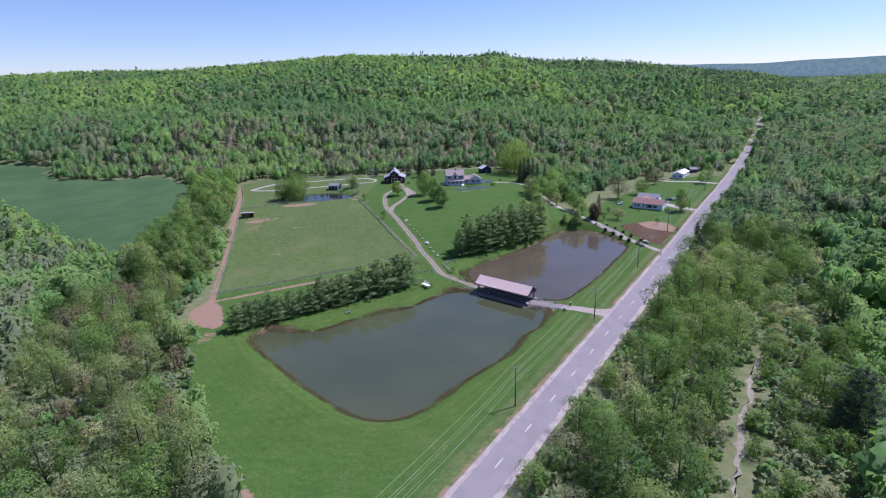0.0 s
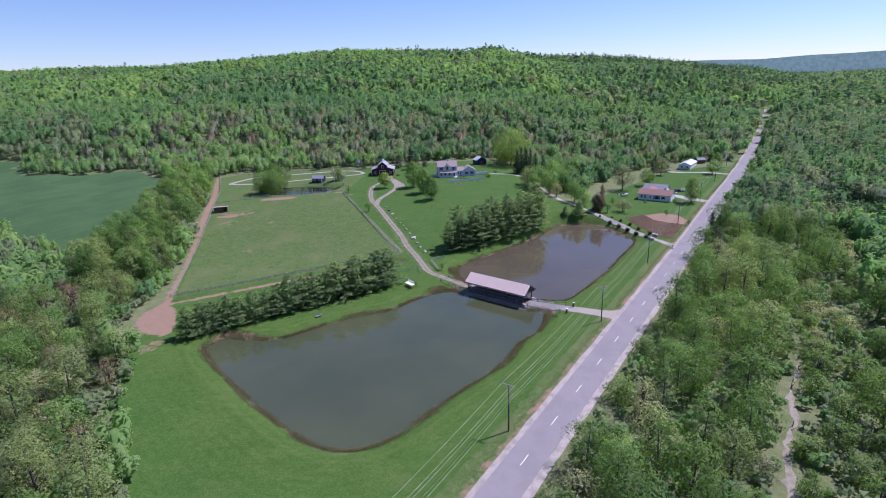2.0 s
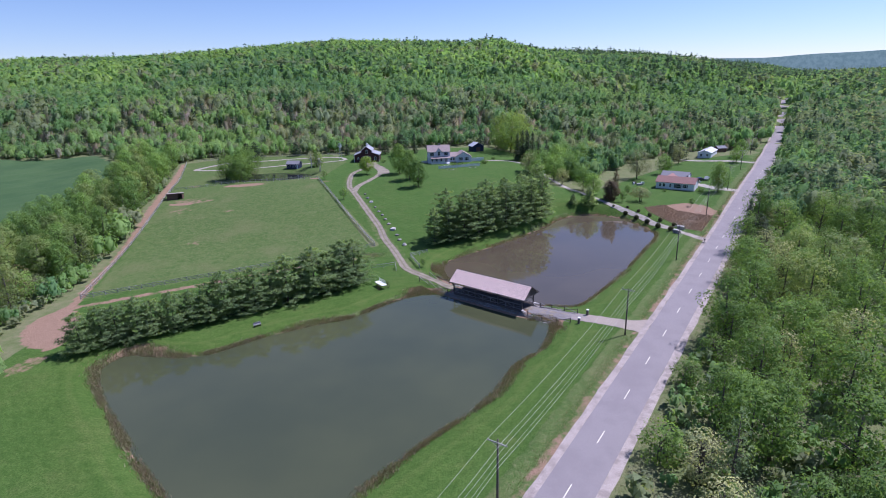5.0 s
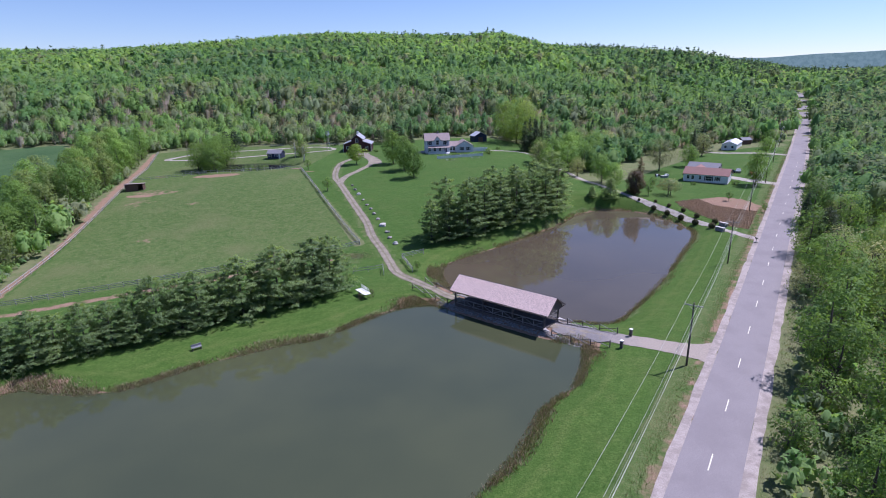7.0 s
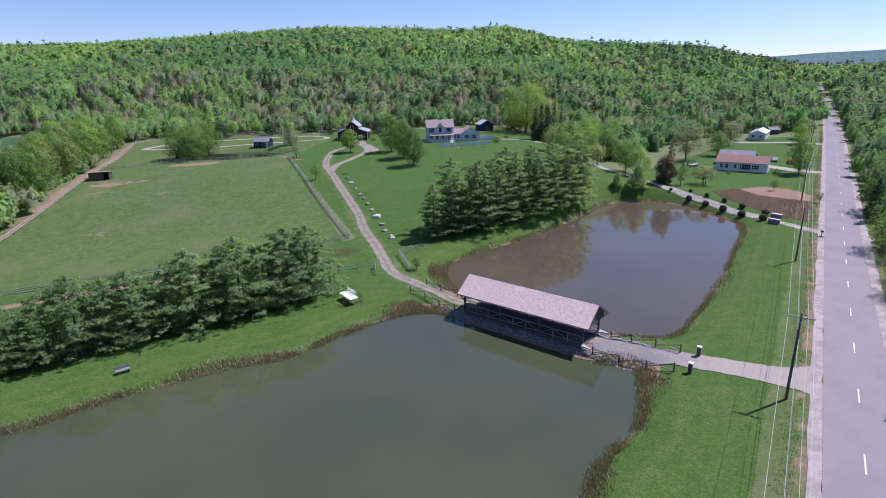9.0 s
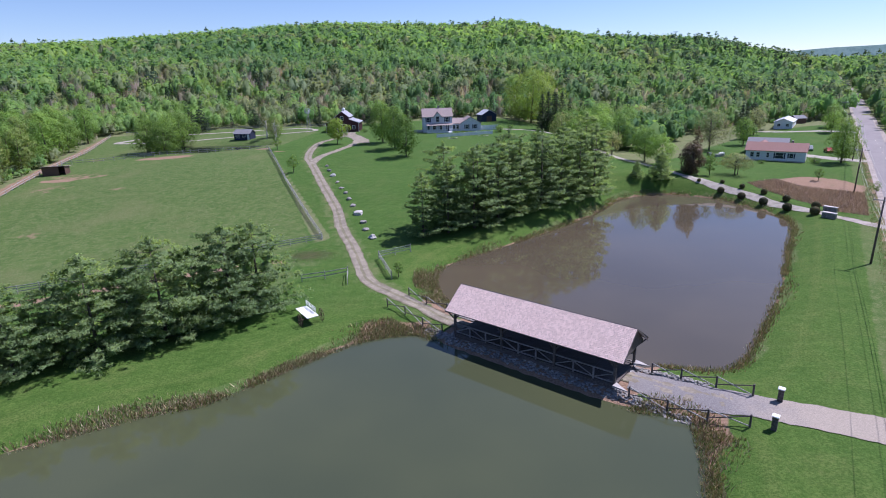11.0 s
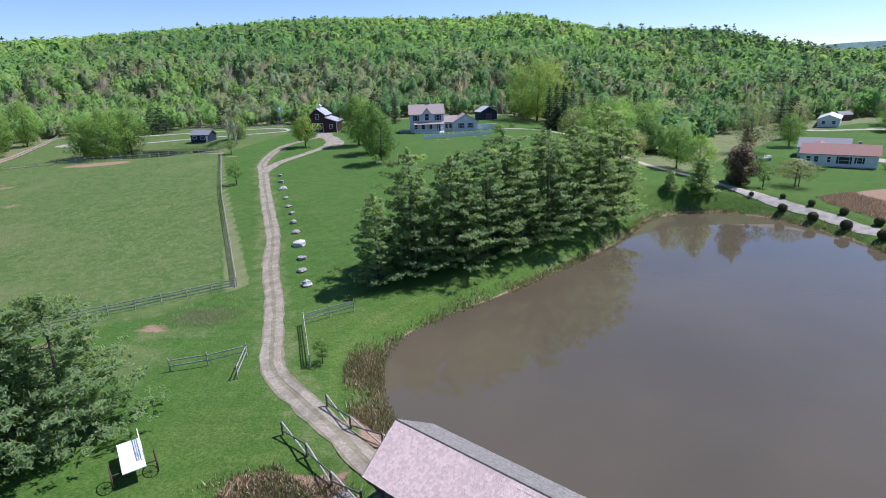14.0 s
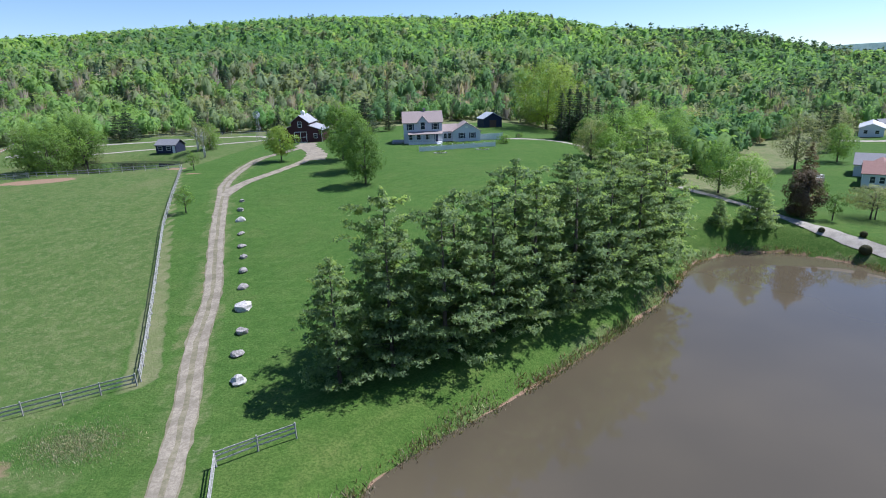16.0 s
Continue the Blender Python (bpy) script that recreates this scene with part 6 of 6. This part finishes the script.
cross_fence("slanted split rails at the bridge's far end", ((-10.5, 95.8), (-8.1, 93.6), (-5.9, 91.4), (-3.6, 89.6)), 1)
cross_fence("slanted split rails beside the reeds", ((-8.2, 99.4), (-5.8, 96.8), (-3.2, 95.2), (-1.4, 94.4)), 2)
cross_fence("slanted split rails above the near pond", ((13.2, 76.6), (15.9, 74.9), (18.5, 73.2), (21.0, 71.6)), 3)
cross_fence("slanted split rails above the far pond", ((16.4, 80.4), (18.5, 78.9), (20.9, 77.3), (23.3, 75.8)), 4)

PICKET = Geo().prism([(-0.075, 0.08), (0.075, 0.08), (0.075, 1.1), (0, 1.22), (-0.075, 1.1)], -0.03, 0.03).mesh("picket", WHITE)
picket = thing("picket_fence", "white picket fence before the farmhouse", "fence", pose(-9.8, 215.8, 0))
px = [(-9.8 + 18.4 * k / 7, 215.8 + 6.0 * k / 7) for k in range(8)]
for (x0, y0), (x1, y1) in zip(px, px[1:]):
    z0, z1 = gz(x0, y0), gz(x1, y1)
    a, b = Vector((x0 + 9.8, y0 - 215.8, z0)), Vector((x1 + 9.8, y1 - 215.8, z1))
    part("post", Geo().box(a.x - .11, a.y - .11, z0 - 0.2, a.x + .11, a.y + .11, z0 + 1.45, 0.04), WHITE, picket)
    for h in (0.3, 1.05):
        part("rail", Geo().beam(a + Vector((0, 0, h)), b + Vector((0, 0, h)), 0.06, 0.12), WHITE, picket)
    for k in range(1, 18):
        part("picket", PICKET, WHITE, picket).location = a.lerp(b, k / 18)
part("post", Geo().box(18.4 - .11, 6.0 - .11, z1 - 0.2, 18.4 + .11, 6.0 + .11, z1 + 1.45, 0.04), WHITE, picket)

# ---- stones, wagon, small things by the ponds ----
rng = np.random.default_rng(44)
for x, y, r in ((-16.8, 123.5, .75), (-18.6, 127.7, .6), (-19.8, 131.7, .62), (-21.6, 136.4, .9), (-23.4, 141.2, .6), (-25.0, 145.3, .62), (-26.5, 149.2, .55), (-28.1, 152.7, .52), (-30.0, 157.1, .5), (-32.3, 162.4, .72), (-34.2, 167.3, .6), (-35.9, 172.2, .5)):
    ob = new("boulder", stone_shape(rng, r, 0.62))
    ob.data.materials.append(PALE_STONE if r > 0.7 else STONE)
    ob.matrix_world = pose(x, y, gz(x, y) + r * 0.22, 0, 0, rng.uniform(0, 360))
    tagged(ob, "rounded pale grey boulder set beside the drive" if r > 0.7 else "grey boulder set in the grass beside the drive", "boulder", "boulders along the drive")

wz = gz(-19.4, 92)
wagon = thing("hay_wagon", "white flat-bed wagon with spoked wheels and a side rail", "wagon", pose(-19.4, 92.2, wz, 0, 0, -52))
WAGON_WHITE = plain("white_boards", (0.78, 0.78, 0.78), 0.6, grain=5, amount=0.1)
RUST = plain("rusty_iron", (0.09, 0.06, 0.045), 0.8, 0.3)
for k in range(7):
    part("deck_board", Geo().box(-1.8, -0.68 + k * 0.196, 0.98, 1.8, -0.49 + k * 0.196, 1.04), WAGON_WHITE, wagon)
for s in (-0.5, 0.5):
    part("sill", Geo().box(-1.7, s - 0.06, 0.8, 1.7, s + 0.06, 0.98), RUST, wagon)
for s in (0.42, 0.7, 1.0):
    part("side_rail", Geo().box(-1.8, 0.66, 1.0 + s * 0.7, 1.0, 0.70, 1.06 + s * 0.7), WHITE, wagon)
for x0 in (-1.78, -0.8, 0.1, 0.98):
    part("rail_post", Geo().box(x0 - 0.025, 0.655, 1.0, x0 + 0.025, 0.705, 1.78), WHITE, wagon)
part("axle", Geo().tube([(1.1, -1.35, 0.74), (1.1, 1.35, 0.74)], [0.05, 0.05], 6), RUST, wagon)
for y0 in (-1.3, 1.3):
    n = 20
    ring = [(1.1 + math.cos(6.283 * i / n) * 0.7, y0, 0.74 + math.sin(6.283 * i / n) * 0.7) for i in range(n + 1)]
    w = part("wheel", Geo().tube(ring, [0.04] * (n + 1), 5), RUST, wagon)
    for i in range(10):
        a = 6.283 * i / 10
        part("spoke", Geo().tube([(1.1, y0, 0.74), (1.1 + math.cos(a) * .69, y0, 0.74 + math.sin(a) * .69)], [0.022, 0.018], 4), RUST, w)
part("front_leg", Geo().box(-1.6, -0.06, 0, -1.48, 0.06, 0.82), RUST, wagon)

bx, by = -41.6, 71.6
bench = thing("bench", "small dark grey plank bench on the grass bank", "bench", pose(bx, by, gz(bx, by), 0, 0, 40))
for k in range(3):
    part("plank", Geo().box(-0.75, -0.28 + k * 0.19, 0.44, 0.75, -0.11 + k * 0.19, 0.49), ROOF_GREY, bench)
for s in (-0.6, 0.6):
    part("leg", Geo().box(s - 0.05, -0.24, 0, s + 0.05, 0.24, 0.44), OLD_WOOD, bench)
part("backrest", Geo().box(-0.75, 0.26, 0.5, 0.75, 0.31, 0.85), ROOF_GREY, bench)

for x, y in ((22.6, 71.2), (25.1, 75.0)):
    p = thing("gate_pillar", "dark stone gate pillar with a white cap", "pillar", pose(x, y, gz(x, y), 0, 0, -36), "pillars at the drive")
    g = Geo()
    for k in range(5):
        g.box(-0.2 + 0.015 * (k % 2), -0.2, k * 0.26 - 0.1, 0.2, 0.2 - 0.015 * (k % 2), k * 0.26 + 0.145, 0.02)
    part("shaft", g, OLD_WOOD, p)
    part("cap", Geo().box(-0.26, -0.26, 1.19, 0.26, 0.26, 1.28, 0.04), WHITE, p)
for x, y in ((64.6, 132.4), (67.4, 136.6)):
    p = thing("stone_wall", "low mortared stone wall end beside the lane", "wall", pose(x, y, gz(x, y), 0, 0, -55), "stone wall ends at the lane")
    g, gg = Geo(), np.random.default_rng(int(x))
    for r in range(4):
        v = -1.1
        while v < 1.05:
            w = gg.uniform(0.25, 0.5)
            g.box(v, -0.35 + gg.uniform(0, .03), r * 0.26 - 0.1, min(v + w - 0.02, 1.1), 0.35 - gg.uniform(0, .03), r * 0.26 + 0.14, 0.03)
            v += w
    part("masonry", g, STONE, p)
    part("coping", Geo().box(-1.18, -0.42, 0.93, 1.18, 0.42, 1.05, 0.03), PALE_STONE, p)
mb = thing("mailbox", "dark mailbox on a post beside the road", "mailbox", pose(68.6, 122.6, gz(68.6, 122.6), 0, 0, 32))
part("post", Geo().box(-0.06, -0.06, -0.2, 0.06, 0.06, 1.05), OLD_WOOD, mb)
part("box", Geo().prism([(-0.12, 1.05), (0.12, 1.05), (0.12, 1.22), (0.06, 1.3), (-0.06, 1.3), (-0.12, 1.22)], -0.28, 0.28), BLACK, mb)
part("base_stone", Geo().box(-0.35, -0.35, -0.1, 0.35, 0.35, 0.3, 0.08), STONE, mb)
sg = thing("road_sign", "small pale road sign beside the far shoulder", "sign", pose(91.5, 139.6, gz(91.5, 139.6), 0, 0, -32))
part("post", Geo().box(-0.03, -0.03, -0.2, 0.03, 0.03, 2.1), CHROME, sg)
part("plate", Geo().box(-0.3, -0.05, 1.5, 0.3, -0.032, 2.2, 0.0), WHITE, sg)



def clipped_bush(seed, r):
    g_rng = np.random.default_rng(seed)
    ob = thing("clipped_bush", "round clipped dark bush beside the lane", "bush", None, "clipped bushes along the lane")
    q = g_rng.normal(size=(2200, 3))
    q /= np.linalg.norm(q, axis=1)[:, None]
    q[:, 2] *= 0.95
    part("foliage", quads_mesh("foliage", cards(g_rng, q * r * g_rng.uniform(0.84, 1.02, (2200, 1)) + np.array([0, 0, r * .85]), 0.2, 0.1, q, 1.0, True, 0.3), BUSH), BUSH, ob)
    part("stem", Geo().tube([(0, 0, -0.2), (0, 0, r * .9)], [0.08, 0.05], 5), BARK, ob)
    return ob


BUSH = leaf("clipped_leaves", (0.075, 0.080, 0.040), vary=0.3, trans=0.1)
b_ = clipped_bush(5, 0.95)
for x, y, s_ in ((56.6, 157.6, .8), (58.7, 152.4, .84), (60.5, 146.9, .88), (62.0, 141.0, .9), (64.0, 135.6, 0.9), (58.2, 160.8, .5), (60.6, 156.4, .6), (62.7, 151.2, .68), (64.2, 145.4, .75), (66.4, 139.4, .8), (54.0, 163.4, .45)):
    place(b_, x, y, s_, random.uniform(0, 360))
remove(b_)
hb = broadleaf(90, 2.2, 2.2, 900, 0.22, LEAF, BARK, "rounded leafy shrub at the end of the picket fence", "shrub", low=0.0, clumps=20, stems=4)
for x, y, s_ in ((11.2, 228.0, 1.05), (-3.2, 224.3, 0.5), (-1.5, 225, 0.5), (1, 226.2, 0.4), (16, 241, 0.6), (-37.2, 236.6, 0.6), (80, 186.6, 0.5), (93.5, 185.5, 0.75)):
    tagged(place(hb, x, y, s_, random.uniform(0, 360)), group="garden shrubs")
remove(hb)

# flower beds ringed with stones before the picket fence
for bx_, by_ in ((-4.6, 213.6), (5.4, 217.6)):
    bed = thing("flower_bed", "round stone-edged flower bed on the lawn", "flower bed", pose(bx_, by_, gz(bx_, by_)), "flower beds by the picket fence")
    for k in range(16):
        a = 6.283 * k / 16
        part("edging_stone", Geo().box(math.cos(a) * 1.5 - .16, math.sin(a) * .8 - .12, -0.1, math.cos(a) * 1.5 + .16, math.sin(a) * .8 + .12, 0.16, 0.04), PALE_STONE, bed)
    g_rng = np.random.default_rng(3)
    c = np.c_[g_rng.normal(0, .6, 260), g_rng.normal(0, .32, 260), g_rng.uniform(0.05, .55, 260)]
    tagged(part("plants", quads_mesh("plants", cards(g_rng, c, 0.2, 0.5), LEAF), LEAF, bed), kind="stuff")

# windmill by the barn
wm = thing("windmill", "small grey farm windmill on a lattice tower", "windmill", pose(-59.5, 243, gz(-59.5, 243)))
for a, b in ((-1, -1), (1, -1), (1, 1), (-1, 1)):
    part("leg", Geo().beam((a * 0.8, b * 0.8, -0.2), (a * 0.12, b * 0.12, 7.5), 0.07), GREY_WOOD, wm)
for z0 in (1.5, 3.5, 5.5):
    r0 = 0.8 - 0.68 * z0 / 7.5
    part("brace", Geo().box(-r0, -r0, z0, r0, -r0 + .04, z0 + .05).box(-r0, r0 - .04, z0, r0, r0, z0 + .05).box(-r0, -r0, z0, -r0 + .04, r0, z0 + .05).box(r0 - .04, -r0, z0, r0, r0, z0 + .05), GREY_WOOD, wm)
wheel = part("wheel", Geo().tube([(0, -0.35, 7.7), (0, 0.2, 7.7)], [0.12, 0.12], 8), ROOF_METAL, wm)
for k in range(14):
    a0, a1 = 6.283 * k / 14, 6.283 * (k + 0.62) / 14
    v = [(math.cos(a) * r, -0.34 + dy, 7.7 + math.sin(a) * r) for a, dy in ((a0, 0.0), (a1, 0.1)) for r in (0.35, 1.15)]
    v += [(p[0], p[1] + 0.012, p[2]) for p in v]
    part("blade", Geo().add(v, [(0, 1, 3, 2), (6, 7, 5, 4), (0, 4, 5, 1), (1, 5, 7, 3), (3, 7, 6, 2), (2, 6, 4, 0)]), ROOF_METAL, wheel)
part("tail", Geo().box(-0.02, 0.2, 7.66, 0.02, 1.4, 7.72).box(-0.015, 1.2, 7.4, 0.015, 2.0, 8.0), ROOF_METAL, wm)

# odds and ends behind the bungalow
for lab, name, cat, x, y, w, d, h, mat in (("stack of weathered boards beside the bungalow", "board_stack", "boards", 74.8, 200.5, 2.6, 1.2, 0.8, GREY_WOOD), ("pale plastic barrel on the grass", "barrel", "barrel", 72.6, 201.6, 0.7, 0.7, 1.0, WHITE),
                                        ("small dark wooden crate on the grass", "crate", "crate", 73.4, 203.5, 1.4, 1.1, 0.9, OLD_WOOD), ("low pale chest beside the boards", "chest", "chest", 76.6, 202.9, 1.6, 0.8, 0.9, WHITE)):
    ob = thing(name, lab, cat, pose(x, y, gz(x, y), 0, 0, 20))
    if name == "barrel":
        part("drum", Geo().tube([(0, 0, -0.05), (0, 0, 0.3), (0, 0, 0.7), (0, 0, h)], [w * .42, w * .5, w * .5, w * .42], 12), mat, ob)
        part("lid", Geo().tube([(0, 0, h), (0, 0, h + 0.05)], [w * .44, w * .44], 12), mat, ob)
    else:
        n_ = 5 if name == "board_stack" else 3
        for k in range(n_):
            part("board" if n_ == 5 else "slat", Geo().box(-w / 2 + 0.05 * (k % 2), -d / 2, k * h / n_ - 0.02 * (k == 0), w / 2 - 0.04 * ((k + 1) % 2), d / 2, (k + 0.9) * h / n_), mat, ob)

# ---- power line ----
POLES = [(-50.3, -64.5), (-23.5, -21.0), (3.3, 22.5), (30.1, 66.0), (55.5, 108.5), (81.2, 151.0), (105.4, 188.4), (131, 231), (157, 274), (182, 317)]
TOP = 9.45
tops = []
for x, y in POLES:
    z = gz(x, y)
    p = thing("utility_pole", "weathered wooden utility pole with a crossarm", "utility pole", pose(x, y, z, 0, 0, -32.2), "utility poles along the road")
    part("pole", Geo().tube([(0, 0, -0.4), (0, 0, 5), (0, 0, TOP)], [0.15, 0.13, 0.10], 8), OLD_WOOD, p, smooth=True)
    part("crossarm", Geo().box(-1.2, -0.16, TOP - 0.45, 1.2, -0.05, TOP - 0.33), GREY_WOOD, p)
    for s in (-1, 1):
        part("arm_brace", Geo().beam((s * 0.65, -0.12, TOP - 0.42), (0, -0.12, TOP - 1.0), 0.04), GREY_WOOD, p)
    for u in (-1.1, 0.55, 1.1):
        part("insulator", Geo().tube([(u, -0.1, TOP - 0.33), (u, -0.1, TOP - 0.14)], [0.05, 0.035], 6), PALE_STONE, p)
    tops.append((x, y, z))
WIRE = plain("wire", (0.50, 0.51, 0.43), 0.6, 0.0, bump=0)


def wire(name, offset, height, sag, r):
    c, s = math.cos(radians(-32.2)), math.sin(radians(-32.2))
    g = Geo()
    pts = []
    for (x0, y0, z0), (x1, y1, z1) in zip(tops, tops[1:]):
        for k in range(9):
            f = k / 9
            pts.append((x0 + (x1 - x0) * f + c * offset, y0 + (y1 - y0) * f + s * offset, z0 + (z1 - z0) * f + height - sag * 4 * f * (1 - f)))
    g.tube(pts, [r] * len(pts), 4)
    single(name, g, WIRE, "thin overhead wire strung along the road", "wire", group="overhead wires")


for u in (-1.1, 0.55, 1.1):
    wire("power_wire", u, TOP - 0.13, 0.7, 0.015)
wire("cable", 0.14, 6.6, 0.8, 0.014)
wire("cable", 0.14, 5.9, 0.9, 0.017)

# ---- reeds, tufts and brush along the shores ----


def blades(name, places, seed, size, tints, mat, label, tall=2.2):
    rng = np.random.default_rng(seed)
    c = np.asarray(places)
    n = len(c)
    a = rng.uniform(0, 6.283, n)
    d = np.c_[np.cos(a), np.sin(a), np.zeros(n)]
    up = np.c_[rng.normal(0, .35, (n, 2)), np.ones(n)]
    h = size * rng.uniform(0.5, 1.3, (n, 1))
    w = d * h * rng.uniform(0.07, 0.15, (n, 1))
    q = np.stack([c - w, c + w, c + up * h], 1)
    t = np.asarray(tints)[rng.integers(len(tints), size=n)] * rng.uniform(0.7, 1.25, (n, 1))
    return tagged(new(name, quads_mesh(name, q, mat, t)), label, "reeds", kind="stuff")


rng = np.random.default_rng(77)
spots = []
for poly, n in ((POND_A_S, 80000), (POND_B_S, 26000)):
    p = np.array(poly)
    i = rng.integers(len(p), size=n)
    f = rng.uniform(0, 1, (n, 1))
    q = p[i] * (1 - f) + p[(i + 1) % len(p)] * f
    wide = 0.5 + 0.5 * np.clip(np.sin(q[:, 0] * 0.35) + np.sin(q[:, 1] * 0.27), 0, 2)
    for cx, cy, r in CORNERS:
        wide = wide + 1.2 * np.exp(-((q[:, 0] - cx) ** 2 + (q[:, 1] - cy) ** 2) / r ** 2)
    q = q + rng.normal(0, 1, (n, 2)) * wide[:, None] * 0.7
    s = inside(q[:, 0], q[:, 1], poly)
    gap = np.sin(q[:, 0] * 0.9 + 1.7 * np.sin(q[:, 1] * 0.4)) + np.sin(q[:, 1] * 0.7) + rng.normal(0, 0.6, n)
    q = q[(s > -0.8) & (s < 1.8) & (gap > -1.1)]
    axis = np.abs((q[:, 0] - 6.46) * 0.601 + (q[:, 1] - 84.85) * 0.799)
    along = np.abs((q[:, 0] - 6.46) * 0.799 - (q[:, 1] - 84.85) * 0.601)
    q = q[~((axis < 4.8) & (along < 11))]
    spots.append(np.c_[q, np.maximum(ground_z(q[:, 0], q[:, 1]), -0.1) - 0.04])
for cx, cy, r in CORNERS:
    q = np.c_[rng.normal(cx, r * 0.5, 9000), rng.normal(cy, r * 0.5, 9000)]
    s = np.minimum(inside(q[:, 0], q[:, 1], POND_A_S), inside(q[:, 0], q[:, 1], POND_B_S))
    axis = np.abs((q[:, 0] - 6.46) * 0.601 + (q[:, 1] - 84.85) * 0.799)
    q = q[(s > -0.7) & (s < 2.8) & (axis > 3.4)]
    spots.append(np.c_[q, np.maximum(ground_z(q[:, 0], q[:, 1]), -0.1) - 0.04])
spots = np.concatenate(spots)
REED = leaf("reed_leaves", (0.2, 0.16, 0.1), per_object=False, trans=0.2)
blades("shore_reeds", spots, 78, 0.40, ((0.15, 0.19, 0.07), (0.33, 0.26, 0.18), (0.20, 0.21, 0.09), (0.46, 0.40, 0.29), (0.16, 0.23, 0.07), (0.22, 0.15, 0.11), (0.24, 0.17, 0.12), (0.36, 0.30, 0.22)), REED, "brown and green reeds along the ponds' edges")
n = 46000
q = np.c_[rng.uniform(62, 90, n), rng.uniform(132, 168, n)]
brush = ((64.3, 161.6), (72.9, 165.4), (74.2, 157.7), (79.2, 153.2), (83.4, 150.8), (72.6, 133.8), (69, 136.2), (68.1, 140.6), (65.9, 147.3), (63.9, 157.3))
q = q[inside(q[:, 0], q[:, 1], brush) < 0]
blades("brush_patch", np.c_[q, ground_z(q[:, 0], q[:, 1]) - 0.05], 79, 0.5, ((0.36, 0.26, 0.235), (0.46, 0.37, 0.34), (0.27, 0.19, 0.17), (0.38, 0.29, 0.26)), REED, "reddish-brown dead stalks in the overgrown plot")
n = 9000
q = np.c_[rng.normal(-25.8, 1.9, n), rng.normal(115.6, 1.2, n)]
blades("weed_patch", np.c_[q, ground_z(q[:, 0], q[:, 1]) - 0.05], 80, 0.2, ((0.46, 0.40, 0.30), (0.20, 0.28, 0.12), (0.40, 0.35, 0.26), (0.24, 0.30, 0.14)), REED, "dry overgrown weed patch beside the fence")
n = 40000
t = rng.uniform(-70, 260, n)
o = np.where(rng.uniform(0, 1, n) < 0.6, rng.normal(5.7, 0.8, n), -np.abs(rng.normal(5.4, 0.6, n)))
q = np.c_[36.8 + DX * t + DY * o, 65.2 + DY * t - DX * o]
ok = np.hypot(q[:, 0] - 31.5, q[:, 1] - 70.5) > 4.5
ok &= np.abs(o) > 4.5
q = q[ok]
blades("verge_grass", np.c_[q, ground_z(q[:, 0], q[:, 1]) - 0.04], 81, 0.26, ((0.27, 0.25, 0.13), (0.17, 0.23, 0.07), (0.33, 0.285, 0.18), (0.14, 0.20, 0.06)), REED, "rough dry grass along the road's shoulders")

# ---- distance ----
ridge = Geo()
n = 90
for k in range(n + 1):
    a = radians(-62 + 124 * k / n)
    h = 122 + 5 * math.sin(a * 9 + 1.1) + 4 * math.sin(a * 23) + 2 * math.sin(a * 57 + 2)
    ridge.v += [(3500 * math.sin(a), 3500 * math.cos(a), -20), (3500 * math.sin(a), 3500 * math.cos(a), h)]
ridge.f = [(2 * k, 2 * k + 2, 2 * k + 3, 2 * k + 1) for k in range(n)]
# aerial haze is put into the hills' colour, and a glow lifts it
HAZE = Mat("far_hills_painted_haze", 1.0, 0, 0.0)
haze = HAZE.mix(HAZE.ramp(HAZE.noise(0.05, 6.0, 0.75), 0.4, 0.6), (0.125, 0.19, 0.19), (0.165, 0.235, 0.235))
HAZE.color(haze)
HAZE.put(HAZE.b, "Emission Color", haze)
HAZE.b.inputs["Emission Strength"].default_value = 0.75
tagged(new("backdrop", ridge.mesh("backdrop", HAZE.m)), "wooded hills on the far horizon, blue-green from painted, glowing haze", "hills", kind="structure")
